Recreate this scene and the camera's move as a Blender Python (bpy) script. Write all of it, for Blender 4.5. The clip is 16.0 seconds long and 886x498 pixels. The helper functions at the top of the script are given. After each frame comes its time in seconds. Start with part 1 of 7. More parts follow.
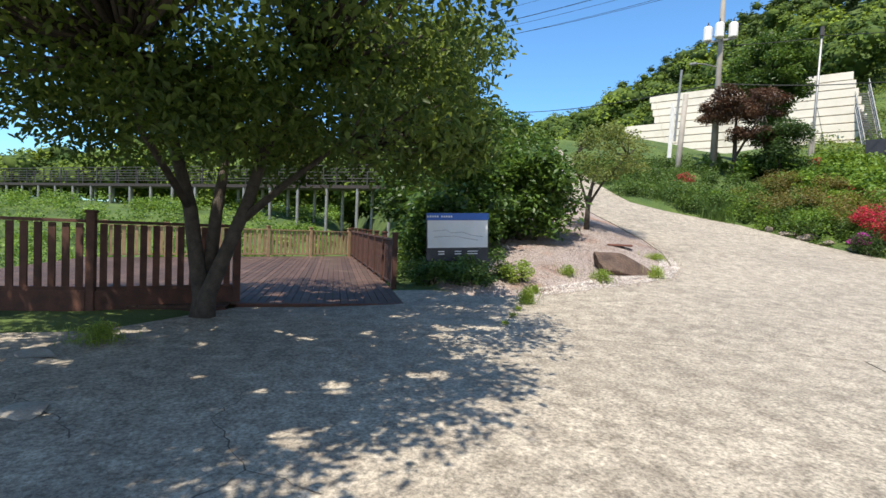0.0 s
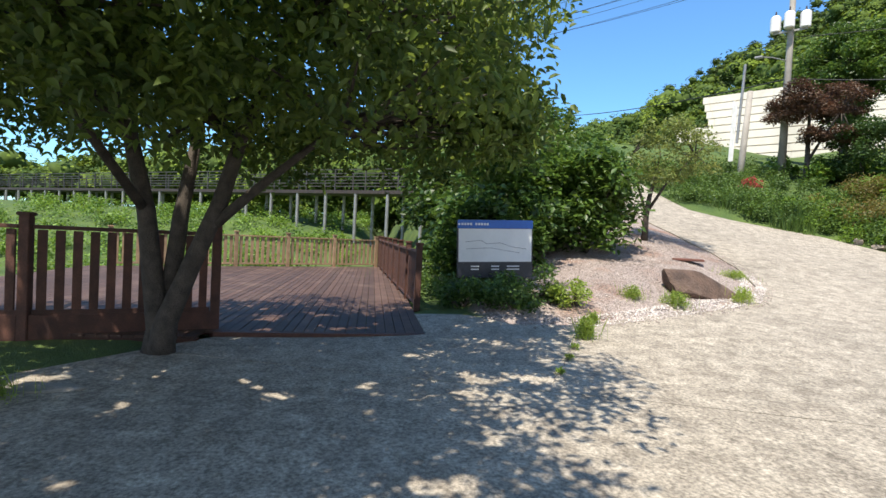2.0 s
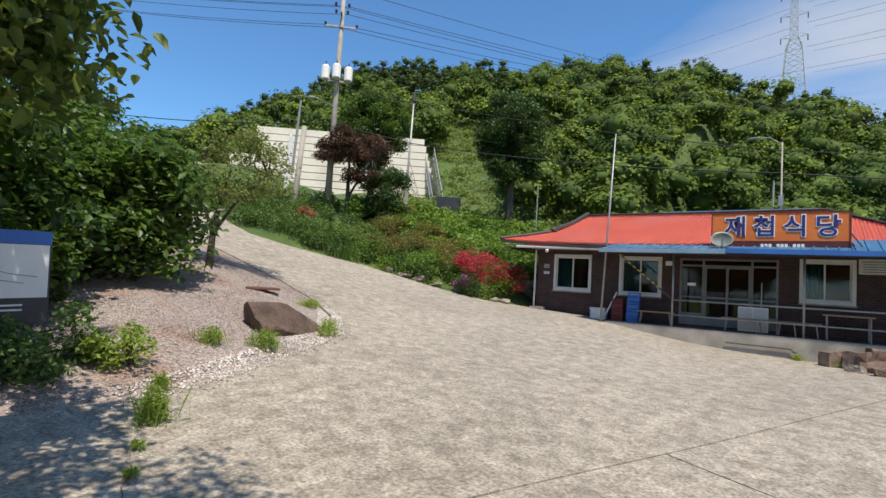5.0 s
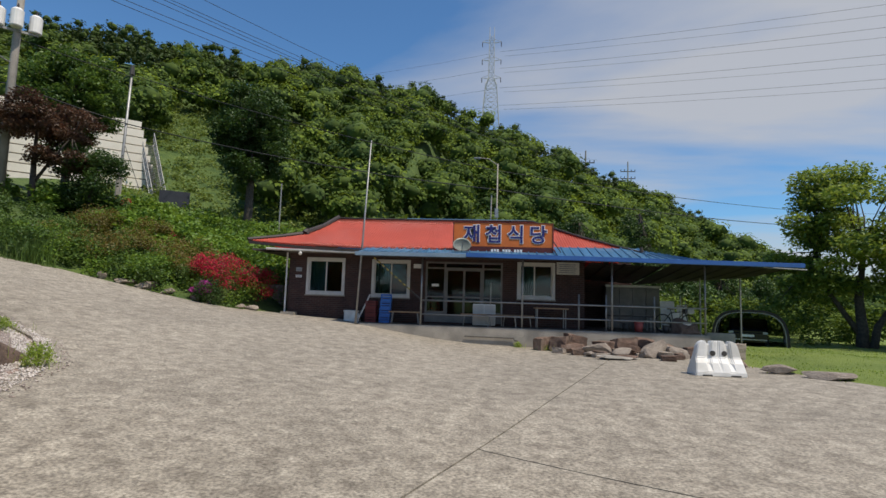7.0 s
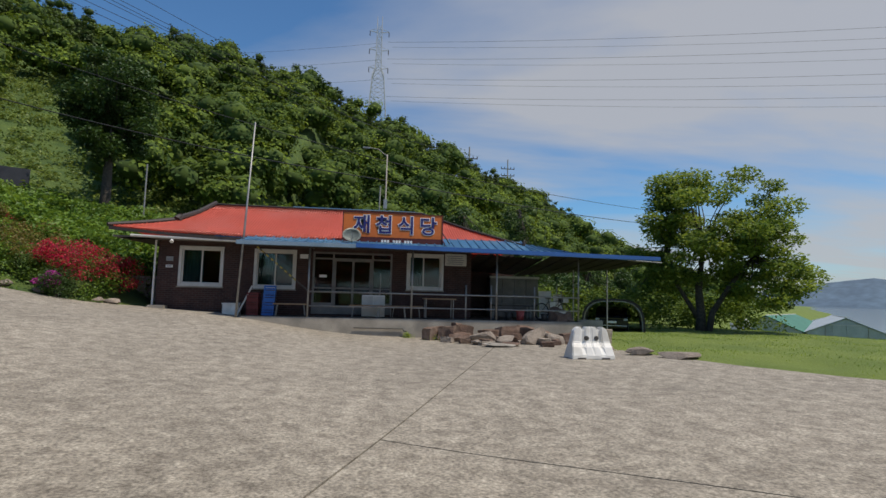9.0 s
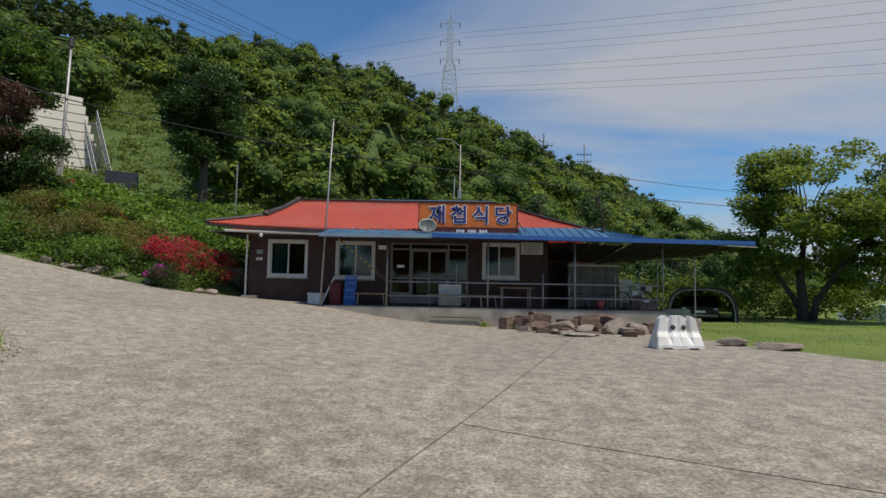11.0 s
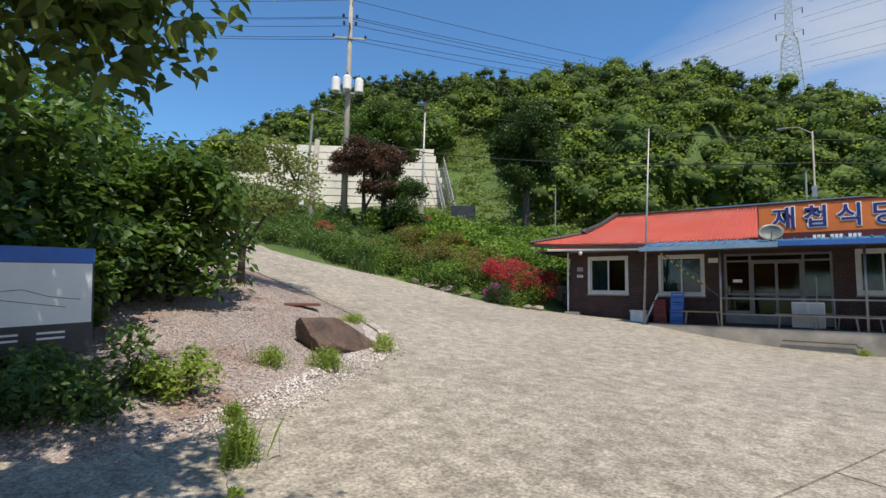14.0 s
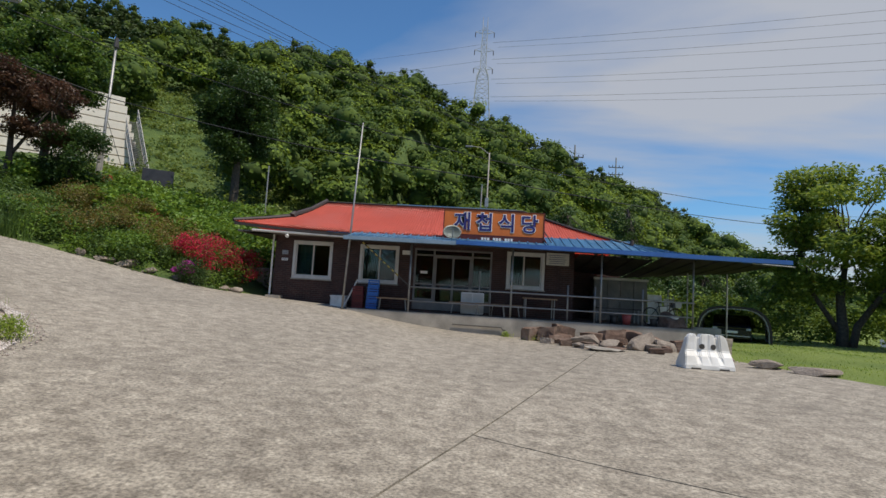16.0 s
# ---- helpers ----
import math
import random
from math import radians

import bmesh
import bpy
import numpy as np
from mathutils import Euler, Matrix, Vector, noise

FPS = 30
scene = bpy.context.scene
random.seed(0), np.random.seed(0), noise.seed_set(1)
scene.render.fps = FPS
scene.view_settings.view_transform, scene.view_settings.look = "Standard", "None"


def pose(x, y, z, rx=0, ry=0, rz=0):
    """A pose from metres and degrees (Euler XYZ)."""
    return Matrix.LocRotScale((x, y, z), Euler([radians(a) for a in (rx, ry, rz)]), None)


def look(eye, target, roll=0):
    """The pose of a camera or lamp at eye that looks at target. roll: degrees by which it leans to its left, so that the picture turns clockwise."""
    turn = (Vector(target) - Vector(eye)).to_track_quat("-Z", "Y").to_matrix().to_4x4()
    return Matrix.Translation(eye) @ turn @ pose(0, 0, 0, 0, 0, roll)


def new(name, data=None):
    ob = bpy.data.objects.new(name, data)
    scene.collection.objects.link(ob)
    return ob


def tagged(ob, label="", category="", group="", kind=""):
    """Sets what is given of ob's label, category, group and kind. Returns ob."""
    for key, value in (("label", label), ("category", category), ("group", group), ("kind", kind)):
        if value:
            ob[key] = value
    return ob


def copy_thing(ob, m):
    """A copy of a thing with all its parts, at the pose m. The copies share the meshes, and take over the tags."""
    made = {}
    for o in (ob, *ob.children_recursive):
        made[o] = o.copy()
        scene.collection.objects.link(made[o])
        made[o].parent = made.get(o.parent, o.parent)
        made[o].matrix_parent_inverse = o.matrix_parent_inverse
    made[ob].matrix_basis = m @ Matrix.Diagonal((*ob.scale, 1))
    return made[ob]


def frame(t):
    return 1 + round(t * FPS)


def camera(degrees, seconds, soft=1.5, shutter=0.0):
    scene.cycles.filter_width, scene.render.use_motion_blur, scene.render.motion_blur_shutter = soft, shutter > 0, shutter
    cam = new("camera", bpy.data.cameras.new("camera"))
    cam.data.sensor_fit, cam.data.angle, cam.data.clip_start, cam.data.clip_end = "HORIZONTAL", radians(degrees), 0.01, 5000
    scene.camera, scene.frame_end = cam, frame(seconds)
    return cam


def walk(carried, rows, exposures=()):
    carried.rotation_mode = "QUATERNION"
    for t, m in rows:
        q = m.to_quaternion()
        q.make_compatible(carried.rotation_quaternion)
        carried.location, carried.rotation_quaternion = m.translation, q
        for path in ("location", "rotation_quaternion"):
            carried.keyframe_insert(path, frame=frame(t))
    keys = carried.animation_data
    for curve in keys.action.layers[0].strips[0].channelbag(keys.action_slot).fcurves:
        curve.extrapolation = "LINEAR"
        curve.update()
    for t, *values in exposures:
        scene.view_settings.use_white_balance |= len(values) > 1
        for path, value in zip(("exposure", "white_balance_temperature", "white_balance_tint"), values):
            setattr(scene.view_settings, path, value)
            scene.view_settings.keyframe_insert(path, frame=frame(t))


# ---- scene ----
cam = camera(81.2, 16.0)
PATH = [
    (0, (2.521, -21.031, 0.853), (0.566, -20.619, 0.773), 2.4),
    (0.5, (1.985, -20.941, 0.856), (0.043, -20.471, 0.775), 2.6),
    (1, (1.458, -20.83, 0.865), (-0.434, -20.184, 0.821), 2.8),
    (1.5, (0.953, -20.694, 0.879), (-1.008, -20.302, 0.86), 2.6),
    (2, (0.473, -20.558, 0.888), (-1.507, -20.286, 0.833), 2.9),
    (2.5, (0.013, -20.398, 0.898), (-1.916, -19.874, 0.855), 3.1),
    (3, (-0.415, -20.248, 0.911), (-2.21, -19.367, 0.965), 4.9),
    (3.5, (-0.798, -20.13, 0.916), (-2.296, -18.808, 1.022), 5.4),
    (4, (-1.132, -20.059, 0.917), (-2.468, -18.574, 1.008), 5.3),
    (6.5, (-2.517, -19.883, 0.902), (-3.03, -17.961, 1.115), 1.2),
    (7, (-2.716, -19.86, 0.898), (-2.904, -17.879, 1.095), 1.8),
    (7.5, (-2.839, -19.838, 0.892), (-2.916, -17.85, 1.098), 1.8),
    (8, (-2.909, -19.817, 0.886), (-2.769, -17.834, 1.101), 1.7),
    (8.2, (-2.922, -19.812, 0.884), (-2.651, -17.842, 1.098), 1.6),
    (10.5, (-2.933, -19.784, 0.816), (-2.841, -17.79, 0.942), 0.8),
    (11, (-2.942, -19.789, 0.811), (-2.972, -17.794, 0.947), 1.0),
    (11.5, (-2.96, -19.811, 0.805), (-3.161, -17.825, 0.929), 1.4),
    (12, (-2.98, -19.84, 0.798), (-3.366, -17.88, 0.908), 1.5),
    (12.5, (-2.997, -19.88, 0.795), (-3.608, -17.981, 0.931), 1.5),
    (13, (-2.995, -19.917, 0.794), (-3.868, -18.125, 0.949), 1.4),
    (13.5, (-2.976, -19.932, 0.795), (-4.037, -18.244, 0.956), 0.9),
    (14, (-2.951, -19.913, 0.795), (-4.098, -18.285, 0.976), 1.0),
    (14.5, (-2.92, -19.857, 0.791), (-3.81, -18.081, 1.023), 1.7),
    (15, (-2.892, -19.779, 0.787), (-3.468, -17.878, 1.016), 2.7),
    (15.5, (-2.874, -19.7, 0.785), (-3.253, -17.746, 0.971), 3.4),
    (16, (-2.864, -19.627, 0.785), (-2.997, -17.638, 0.948), 3.4),
]
EXPOSURES = [(0, 0.55, 6850, 10), (2.0, 0.7, 6850, 10), (3.0, 0.6, 6900, 10), (4.0, 0.42, 6900, 10), (6.5, -0.15, 6950, 11), (8.0, -0.38, 6950, 11), (10.5, -0.42, 6900, 11), (12.5, -0.22, 6900, 11), (13.5, 0.05, 6850, 10), (14.5, 0.12, 6850, 10), (15.5, -0.25, 6850, 11), (16.0, -0.3, 6850, 11)]
walk(cam, [(t, look(eye, target, roll)) for t, eye, target, roll in PATH], EXPOSURES)

# ---------------- light ----------------
SUN = Vector((0.42, -0.27, 1.0)).normalized()
sun_data = bpy.data.lights.new("sun", "SUN")
sun_data.energy, sun_data.angle, sun_data.color = 5.0, radians(0.55), (1.0, 0.94, 0.84)
sun = new("sun", sun_data)
sun.matrix_world = look((0, 0, 60), Vector((0, 0, 60)) - SUN)

world = bpy.data.worlds.new("sky")
scene.world = world
world.use_nodes = True


def build_sky():
    nt = world.node_tree
    nt.nodes.clear()
    out = nt.nodes.new("ShaderNodeOutputWorld")
    bg = nt.nodes.new("ShaderNodeBackground")
    sky = nt.nodes.new("ShaderNodeTexSky")
    sky.sky_type, sky.sun_disc = "NISHITA", False
    sky.sun_elevation = math.asin(SUN.z)
    sky.sun_rotation = math.atan2(SUN.x, SUN.y)
    sky.air_density, sky.dust_density, sky.ozone_density = 1.0, 0.35, 2.2
    co = nt.nodes.new("ShaderNodeTexCoord")
    sep = nt.nodes.new("ShaderNodeSeparateXYZ")
    nt.links.new(co.outputs["Generated"], sep.inputs[0])
    # a cloud deck far above: direction over height
    up = nt.nodes.new("ShaderNodeMath")
    up.operation = "MAXIMUM"
    up.inputs[1].default_value = 0.0
    nt.links.new(sep.outputs[2], up.inputs[0])
    lift = nt.nodes.new("ShaderNodeMath")
    lift.operation = "ADD"
    lift.inputs[1].default_value = 0.13
    nt.links.new(up.outputs[0], lift.inputs[0])
    div = nt.nodes.new("ShaderNodeVectorMath")
    div.operation = "DIVIDE"
    comb = nt.nodes.new("ShaderNodeCombineXYZ")
    for k in range(3):
        nt.links.new(lift.outputs[0], comb.inputs[k])
    nt.links.new(co.outputs["Generated"], div.inputs[0])
    nt.links.new(comb.outputs[0], div.inputs[1])
    turn = nt.nodes.new("ShaderNodeMapping")
    turn.inputs["Rotation"].default_value = (0, 0, radians(24))
    turn.inputs["Scale"].default_value = (0.42, 0.95, 1.0)
    turn.inputs["Location"].default_value = (0.35, 0.1, 0.0)
    nt.links.new(div.outputs[0], turn.inputs[0])
    n1 = nt.nodes.new("ShaderNodeTexNoise")
    n1.inputs["Scale"].default_value = 0.95
    n1.inputs["Detail"].default_value = 9
    n1.inputs["Roughness"].default_value = 0.52
    n1.inputs["Distortion"].default_value = 0.25
    nt.links.new(turn.outputs[0], n1.inputs[0])
    # more cloud towards +x, where the sky is milky
    side = nt.nodes.new("ShaderNodeMath")
    side.operation = "MULTIPLY_ADD"
    side.inputs[1].default_value, side.inputs[2].default_value = 0.19, -0.03
    nt.links.new(sep.outputs[0], side.inputs[0])
    low = nt.nodes.new("ShaderNodeMath")
    low.operation = "MULTIPLY_ADD"
    low.inputs[1].default_value, low.inputs[2].default_value = -0.38, 0.115
    nt.links.new(up.outputs[0], low.inputs[0])
    add1 = nt.nodes.new("ShaderNodeMath")
    nt.links.new(n1.outputs[0], add1.inputs[0])
    nt.links.new(side.outputs[0], add1.inputs[1])
    add2 = nt.nodes.new("ShaderNodeMath")
    nt.links.new(add1.outputs[0], add2.inputs[0])
    nt.links.new(low.outputs[0], add2.inputs[1])
    ramp = nt.nodes.new("ShaderNodeValToRGB")
    ramp.color_ramp.elements[0].position, ramp.color_ramp.elements[0].color = 0.475, (0, 0, 0, 1)
    ramp.color_ramp.elements[1].position, ramp.color_ramp.elements[1].color = 0.67, (0.85, 0.85, 0.85, 1)
    nt.links.new(add2.outputs[0], ramp.inputs[0])
    tint = nt.nodes.new("ShaderNodeMix")
    tint.data_type, tint.blend_type = "RGBA", "MULTIPLY"
    tint.inputs[0].default_value = 1.0
    tint.inputs[7].default_value = SKY_TINT
    nt.links.new(sky.outputs[0], tint.inputs[6])
    mix = nt.nodes.new("ShaderNodeMix")
    mix.data_type = "RGBA"
    nt.links.new(ramp.outputs[0], mix.inputs[0])
    nt.links.new(tint.outputs[2], mix.inputs[6])
    mix.inputs[7].default_value = CLOUD
    nt.links.new(mix.outputs[2], bg.inputs[0])
    bg.inputs[1].default_value = SKY_STRENGTH
    nt.links.new(bg.outputs[0], out.inputs[0])


SKY_TINT = (0.82, 1.34, 1.72, 1)
CLOUD = (6.0, 6.35, 7.0, 1)
SKY_STRENGTH = 0.1
build_sky()


# ---------------- materials ----------------
def mat(name, c1, c2=None, rough=0.8, scale=6.0, fine=60.0, bump=0.25, metal=0.0, c3=None, stain=0.5, detail=6, height=0.01, island=0.0, obj=0.0, grain=0.5, crisp=0.0):
    """Two-scale mottled surface: c1 to c2 over large patches, c3 as stains, fine relief."""
    m = bpy.data.materials.new(name)
    m.use_nodes = True
    nt = m.node_tree
    b = nt.nodes["Principled BSDF"]
    b.inputs["Roughness"].default_value, b.inputs["Metallic"].default_value = rough, metal
    geo = nt.nodes.new("ShaderNodeNewGeometry")
    n1 = nt.nodes.new("ShaderNodeTexNoise")
    n1.inputs["Scale"].default_value, n1.inputs["Detail"].default_value = scale, detail
    n1.inputs["Roughness"].default_value = grain
    n2 = nt.nodes.new("ShaderNodeTexNoise")
    n2.inputs["Scale"].default_value, n2.inputs["Detail"].default_value = fine, 4
    for n in (n1, n2):
        nt.links.new(geo.outputs["Position"], n.inputs["Vector"])
    c2 = c2 or tuple(v * 0.75 for v in c1)
    ramp = nt.nodes.new("ShaderNodeValToRGB")
    e = ramp.color_ramp.elements
    e[0].position, e[0].color = 0.32, (*c2, 1)
    e[1].position, e[1].color = 0.68, (*c1, 1)
    nt.links.new(n1.outputs[0], ramp.inputs[0])
    col = ramp.outputs[0]
    mix = nt.nodes.new("ShaderNodeMix")
    mix.data_type, mix.blend_type = "RGBA", "OVERLAY"
    mix.inputs[0].default_value = stain
    nt.links.new(col, mix.inputs[6])
    tone = n2.outputs[0]
    if crisp:
        sharp = nt.nodes.new("ShaderNodeMapRange")
        sharp.inputs[1].default_value, sharp.inputs[2].default_value = 0.5 - 0.5 * (1 - crisp) - 0.08, 0.5 + 0.5 * (1 - crisp) + 0.08
        sharp.inputs[3].default_value, sharp.inputs[4].default_value = 0.12, 0.88
        nt.links.new(n2.outputs[0], sharp.inputs[0])
        tone = sharp.outputs[0]
    nt.links.new(tone, mix.inputs[7])
    col = mix.outputs[2]
    if c3:
        n3 = nt.nodes.new("ShaderNodeTexNoise")
        n3.inputs["Scale"].default_value, n3.inputs["Detail"].default_value, n3.inputs["Roughness"].default_value = scale * 0.37, 8, 0.65
        nt.links.new(geo.outputs["Position"], n3.inputs["Vector"])
        r3 = nt.nodes.new("ShaderNodeValToRGB")
        r3.color_ramp.elements[0].position, r3.color_ramp.elements[1].position = 0.5, 0.68
        nt.links.new(n3.outputs[0], r3.inputs[0])
        m3 = nt.nodes.new("ShaderNodeMix")
        m3.data_type = "RGBA"
        nt.links.new(r3.outputs[0], m3.inputs[0])
        nt.links.new(col, m3.inputs[6])
        m3.inputs[7].default_value = (*c3, 1)
        col = m3.outputs[2]
    if island or obj:
        hsv = nt.nodes.new("ShaderNodeHueSaturation")
        ma = nt.nodes.new("ShaderNodeMapRange")
        k = island or obj
        ma.inputs[3].default_value, ma.inputs[4].default_value = 1 - k, 1 + k
        if island:
            nt.links.new(geo.outputs["Random Per Island"], ma.inputs[0])
        else:
            info = nt.nodes.new("ShaderNodeObjectInfo")
            nt.links.new(info.outputs["Random"], ma.inputs[0])
        nt.links.new(ma.outputs[0], hsv.inputs["Value"])
        nt.links.new(col, hsv.inputs["Color"])
        col = hsv.outputs[0]
    nt.links.new(col, b.inputs["Base Color"])
    if bump:
        bp = nt.nodes.new("ShaderNodeBump")
        bp.inputs["Strength"].default_value, bp.inputs["Distance"].default_value = bump, height
        nt.links.new(n2.outputs[0], bp.inputs["Height"])
        nt.links.new(bp.outputs[0], b.inputs["Normal"])
    return m


def leaf_mat(name, c1, c2, through_light=0.35, rough=0.55, single=0.6):
    m = bpy.data.materials.new(name)
    m.use_nodes = True
    nt = m.node_tree
    b = nt.nodes["Principled BSDF"]
    b.inputs["Roughness"].default_value = rough
    geo = nt.nodes.new("ShaderNodeNewGeometry")
    noise_big = nt.nodes.new("ShaderNodeTexNoise")
    noise_big.inputs["Scale"].default_value = 0.5
    nt.links.new(geo.outputs["Position"], noise_big.inputs["Vector"])
    add = nt.nodes.new("ShaderNodeMath")
    add.operation = "MULTIPLY_ADD"
    add.inputs[1].default_value = single
    nt.links.new(geo.outputs["Random Per Island"], add.inputs[0])
    sub = nt.nodes.new("ShaderNodeMath")
    sub.operation = "MULTIPLY_ADD"
    sub.inputs[1].default_value, sub.inputs[2].default_value = 1.1, -0.35
    nt.links.new(noise_big.outputs[0], sub.inputs[0])
    nt.links.new(sub.outputs[0], add.inputs[2])
    ramp = nt.nodes.new("ShaderNodeValToRGB")
    ramp.color_ramp.elements[0].position, ramp.color_ramp.elements[0].color = 0.15, (*c2, 1)
    ramp.color_ramp.elements[1].position, ramp.color_ramp.elements[1].color = 0.85, (*c1, 1)
    tone = nt.nodes.new("ShaderNodeAttribute")
    tone.attribute_name = "tone"
    plus = nt.nodes.new("ShaderNodeMath")
    nt.links.new(add.outputs[0], plus.inputs[0])
    nt.links.new(tone.outputs["Fac"], plus.inputs[1])
    nt.links.new(plus.outputs[0], ramp.inputs[0])
    nt.links.new(ramp.outputs[0], b.inputs["Base Color"])
    tr = nt.nodes.new("ShaderNodeBsdfTranslucent")
    gain = nt.nodes.new("ShaderNodeHueSaturation")
    gain.inputs["Value"].default_value = 1.6
    gain.inputs["Hue"].default_value = 0.48
    nt.links.new(ramp.outputs[0], gain.inputs["Color"])
    nt.links.new(gain.outputs[0], tr.inputs[0])
    mx = nt.nodes.new("ShaderNodeMixShader")
    mx.inputs[0].default_value = through_light
    nt.links.new(b.outputs[0], mx.inputs[1])
    nt.links.new(tr.outputs[0], mx.inputs[2])
    nt.links.new(mx.outputs[0], nt.nodes["Material Output"].inputs[0])
    return m


def glass_mat(name, tint=(0.35, 0.45, 0.45), rough=0.03):
    m = bpy.data.materials.new(name)
    m.use_nodes = True
    nt = m.node_tree
    b = nt.nodes["Principled BSDF"]
    b.inputs["Base Color"].default_value = (*tint, 1)
    b.inputs["Roughness"].default_value = rough
    b.inputs["IOR"].default_value = 1.5
    b.inputs["Transmission Weight"].default_value = 1.0
    return m


def concrete_mat():
    """Weathered cast concrete: washed-out patches, exposed grit, dull stains and faint drag marks."""
    m = bpy.data.materials.new("yard_concrete")
    m.use_nodes = True
    nt = m.node_tree
    b = nt.nodes["Principled BSDF"]
    b.inputs["Roughness"].default_value = 0.93
    geo = nt.nodes.new("ShaderNodeNewGeometry")

    def noise_at(scale, detail, rough, stretch=None, turn=0.0):
        k = nt.nodes.new("ShaderNodeTexNoise")
        k.inputs["Scale"].default_value, k.inputs["Detail"].default_value, k.inputs["Roughness"].default_value = scale, detail, rough
        if stretch:
            mp = nt.nodes.new("ShaderNodeMapping")
            mp.inputs["Scale"].default_value = stretch
            mp.inputs["Rotation"].default_value = (0, 0, radians(turn))
            nt.links.new(geo.outputs["Position"], mp.inputs[0])
            nt.links.new(mp.outputs[0], k.inputs["Vector"])
        else:
            nt.links.new(geo.outputs["Position"], k.inputs["Vector"])
        return k.outputs[0]

    def span(src, a, bb, lo, hi):
        k = nt.nodes.new("ShaderNodeMapRange")
        for i, v in enumerate((a, bb, lo, hi)):
            k.inputs[i + 1].default_value = v
        nt.links.new(src, k.inputs[0])
        return k.outputs[0]

    def blend(fac, c1, c2, kind="MIX"):
        k = nt.nodes.new("ShaderNodeMix")
        k.data_type, k.blend_type = "RGBA", kind
        for src, i in ((fac, 0), (c1, 6), (c2, 7)):
            if isinstance(src, (tuple, float)):
                k.inputs[i].default_value = src
            else:
                nt.links.new(src, k.inputs[i])
        return k.outputs[2]

    worn = span(noise_at(4.2, 12, 0.74), 0.38, 0.64, 0, 1)
    col = blend(worn, (0.205, 0.177, 0.141, 1), (0.40, 0.357, 0.29, 1))
    broad = span(noise_at(0.28, 5, 0.6), 0.35, 0.68, 0.90, 1.08)
    col = blend(1.0, col, broad, "MULTIPLY")
    drag = span(noise_at(1.3, 6, 0.6, (3.6, 0.5, 1), 20), 0.35, 0.7, 0.93, 1.06)
    col = blend(1.0, col, drag, "MULTIPLY")
    grit_noise = noise_at(30, 4, 0.7)
    grit = span(grit_noise, 0.36, 0.66, 0.52, 1.48)
    col = blend(1.0, col, grit, "MULTIPLY")
    stain = span(noise_at(0.75, 9, 0.7), 0.58, 0.74, 0, 0.4)
    col = blend(stain, col, (0.17, 0.15, 0.125, 1))
    nt.links.new(col, b.inputs["Base Color"])
    bp = nt.nodes.new("ShaderNodeBump")
    bp.inputs["Strength"].default_value, bp.inputs["Distance"].default_value = 0.8, 0.006
    nt.links.new(grit_noise, bp.inputs["Height"])
    nt.links.new(bp.outputs[0], b.inputs["Normal"])
    return m


CONCRETE = concrete_mat()
CURB = mat("terrace_concrete", (0.38, 0.345, 0.295), (0.24, 0.22, 0.19), rough=0.9, scale=1.6, fine=40, bump=0.4, c3=(0.2, 0.19, 0.17))
BRICK = mat("brick", (0.115, 0.042, 0.034), (0.075, 0.028, 0.025), rough=0.8, scale=9, fine=70, bump=0.3, obj=0.25)
MORTAR = mat("mortar", (0.10, 0.075, 0.065), rough=0.95, scale=8, fine=60)
ROOF_RED = mat("red_roof_paint", (0.78, 0.165, 0.105), (0.68, 0.135, 0.085), rough=0.5, scale=0.8, fine=20, bump=0.08, stain=0.25, c3=(0.70, 0.19, 0.14))
ROOF_BLUE = mat("blue_roof_paint", (0.10, 0.30, 0.52), (0.08, 0.24, 0.44), rough=0.42, scale=1.0, fine=20, bump=0.08, stain=0.25, c3=(0.22, 0.38, 0.5))
BLUE_TRIM = mat("blue_gutter", (0.03, 0.13, 0.40), (0.025, 0.10, 0.32), rough=0.45, scale=1.5, fine=30, bump=0.08, stain=0.2)
PALE_TRIM = mat("grey_blue_gutter", (0.22, 0.31, 0.40), (0.16, 0.24, 0.32), rough=0.5, scale=1.5, fine=30, bump=0.08)
TILE_DARK = mat("dark_ridge_tile", (0.05, 0.035, 0.03), (0.03, 0.024, 0.022), rough=0.6, scale=5, fine=40)
SOFFIT = mat("soffit_boards", (0.20, 0.18, 0.16), (0.14, 0.125, 0.11), rough=0.8, scale=2, fine=30)
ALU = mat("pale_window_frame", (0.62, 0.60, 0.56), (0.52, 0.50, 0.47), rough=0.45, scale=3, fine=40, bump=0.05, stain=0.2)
STEEL = mat("galvanised_steel", (0.36, 0.36, 0.35), (0.26, 0.26, 0.255), rough=0.5, metal=0.6, scale=4, fine=50, bump=0.1)
DARK_STEEL = mat("dark_painted_steel", (0.06, 0.055, 0.05), (0.04, 0.036, 0.033), rough=0.55, scale=4, fine=40, bump=0.1)
POLE_CON = mat("pole_concrete", (0.36, 0.33, 0.29), (0.27, 0.25, 0.22), rough=0.9, scale=2, fine=50, bump=0.3)
WHITE_PLASTIC = mat("white_plastic", (0.80, 0.79, 0.76), (0.70, 0.69, 0.66), rough=0.5, scale=4, fine=40, bump=0.08, stain=0.2, c3=(0.62, 0.60, 0.55))
RED_PLASTIC = mat("red_plastic", (0.45, 0.09, 0.08), (0.38, 0.07, 0.06), rough=0.55, scale=4, fine=40, bump=0.08)
BLUE_PLASTIC = mat("blue_plastic", (0.02, 0.14, 0.48), (0.015, 0.10, 0.36), rough=0.45, scale=6, fine=40, bump=0.05)
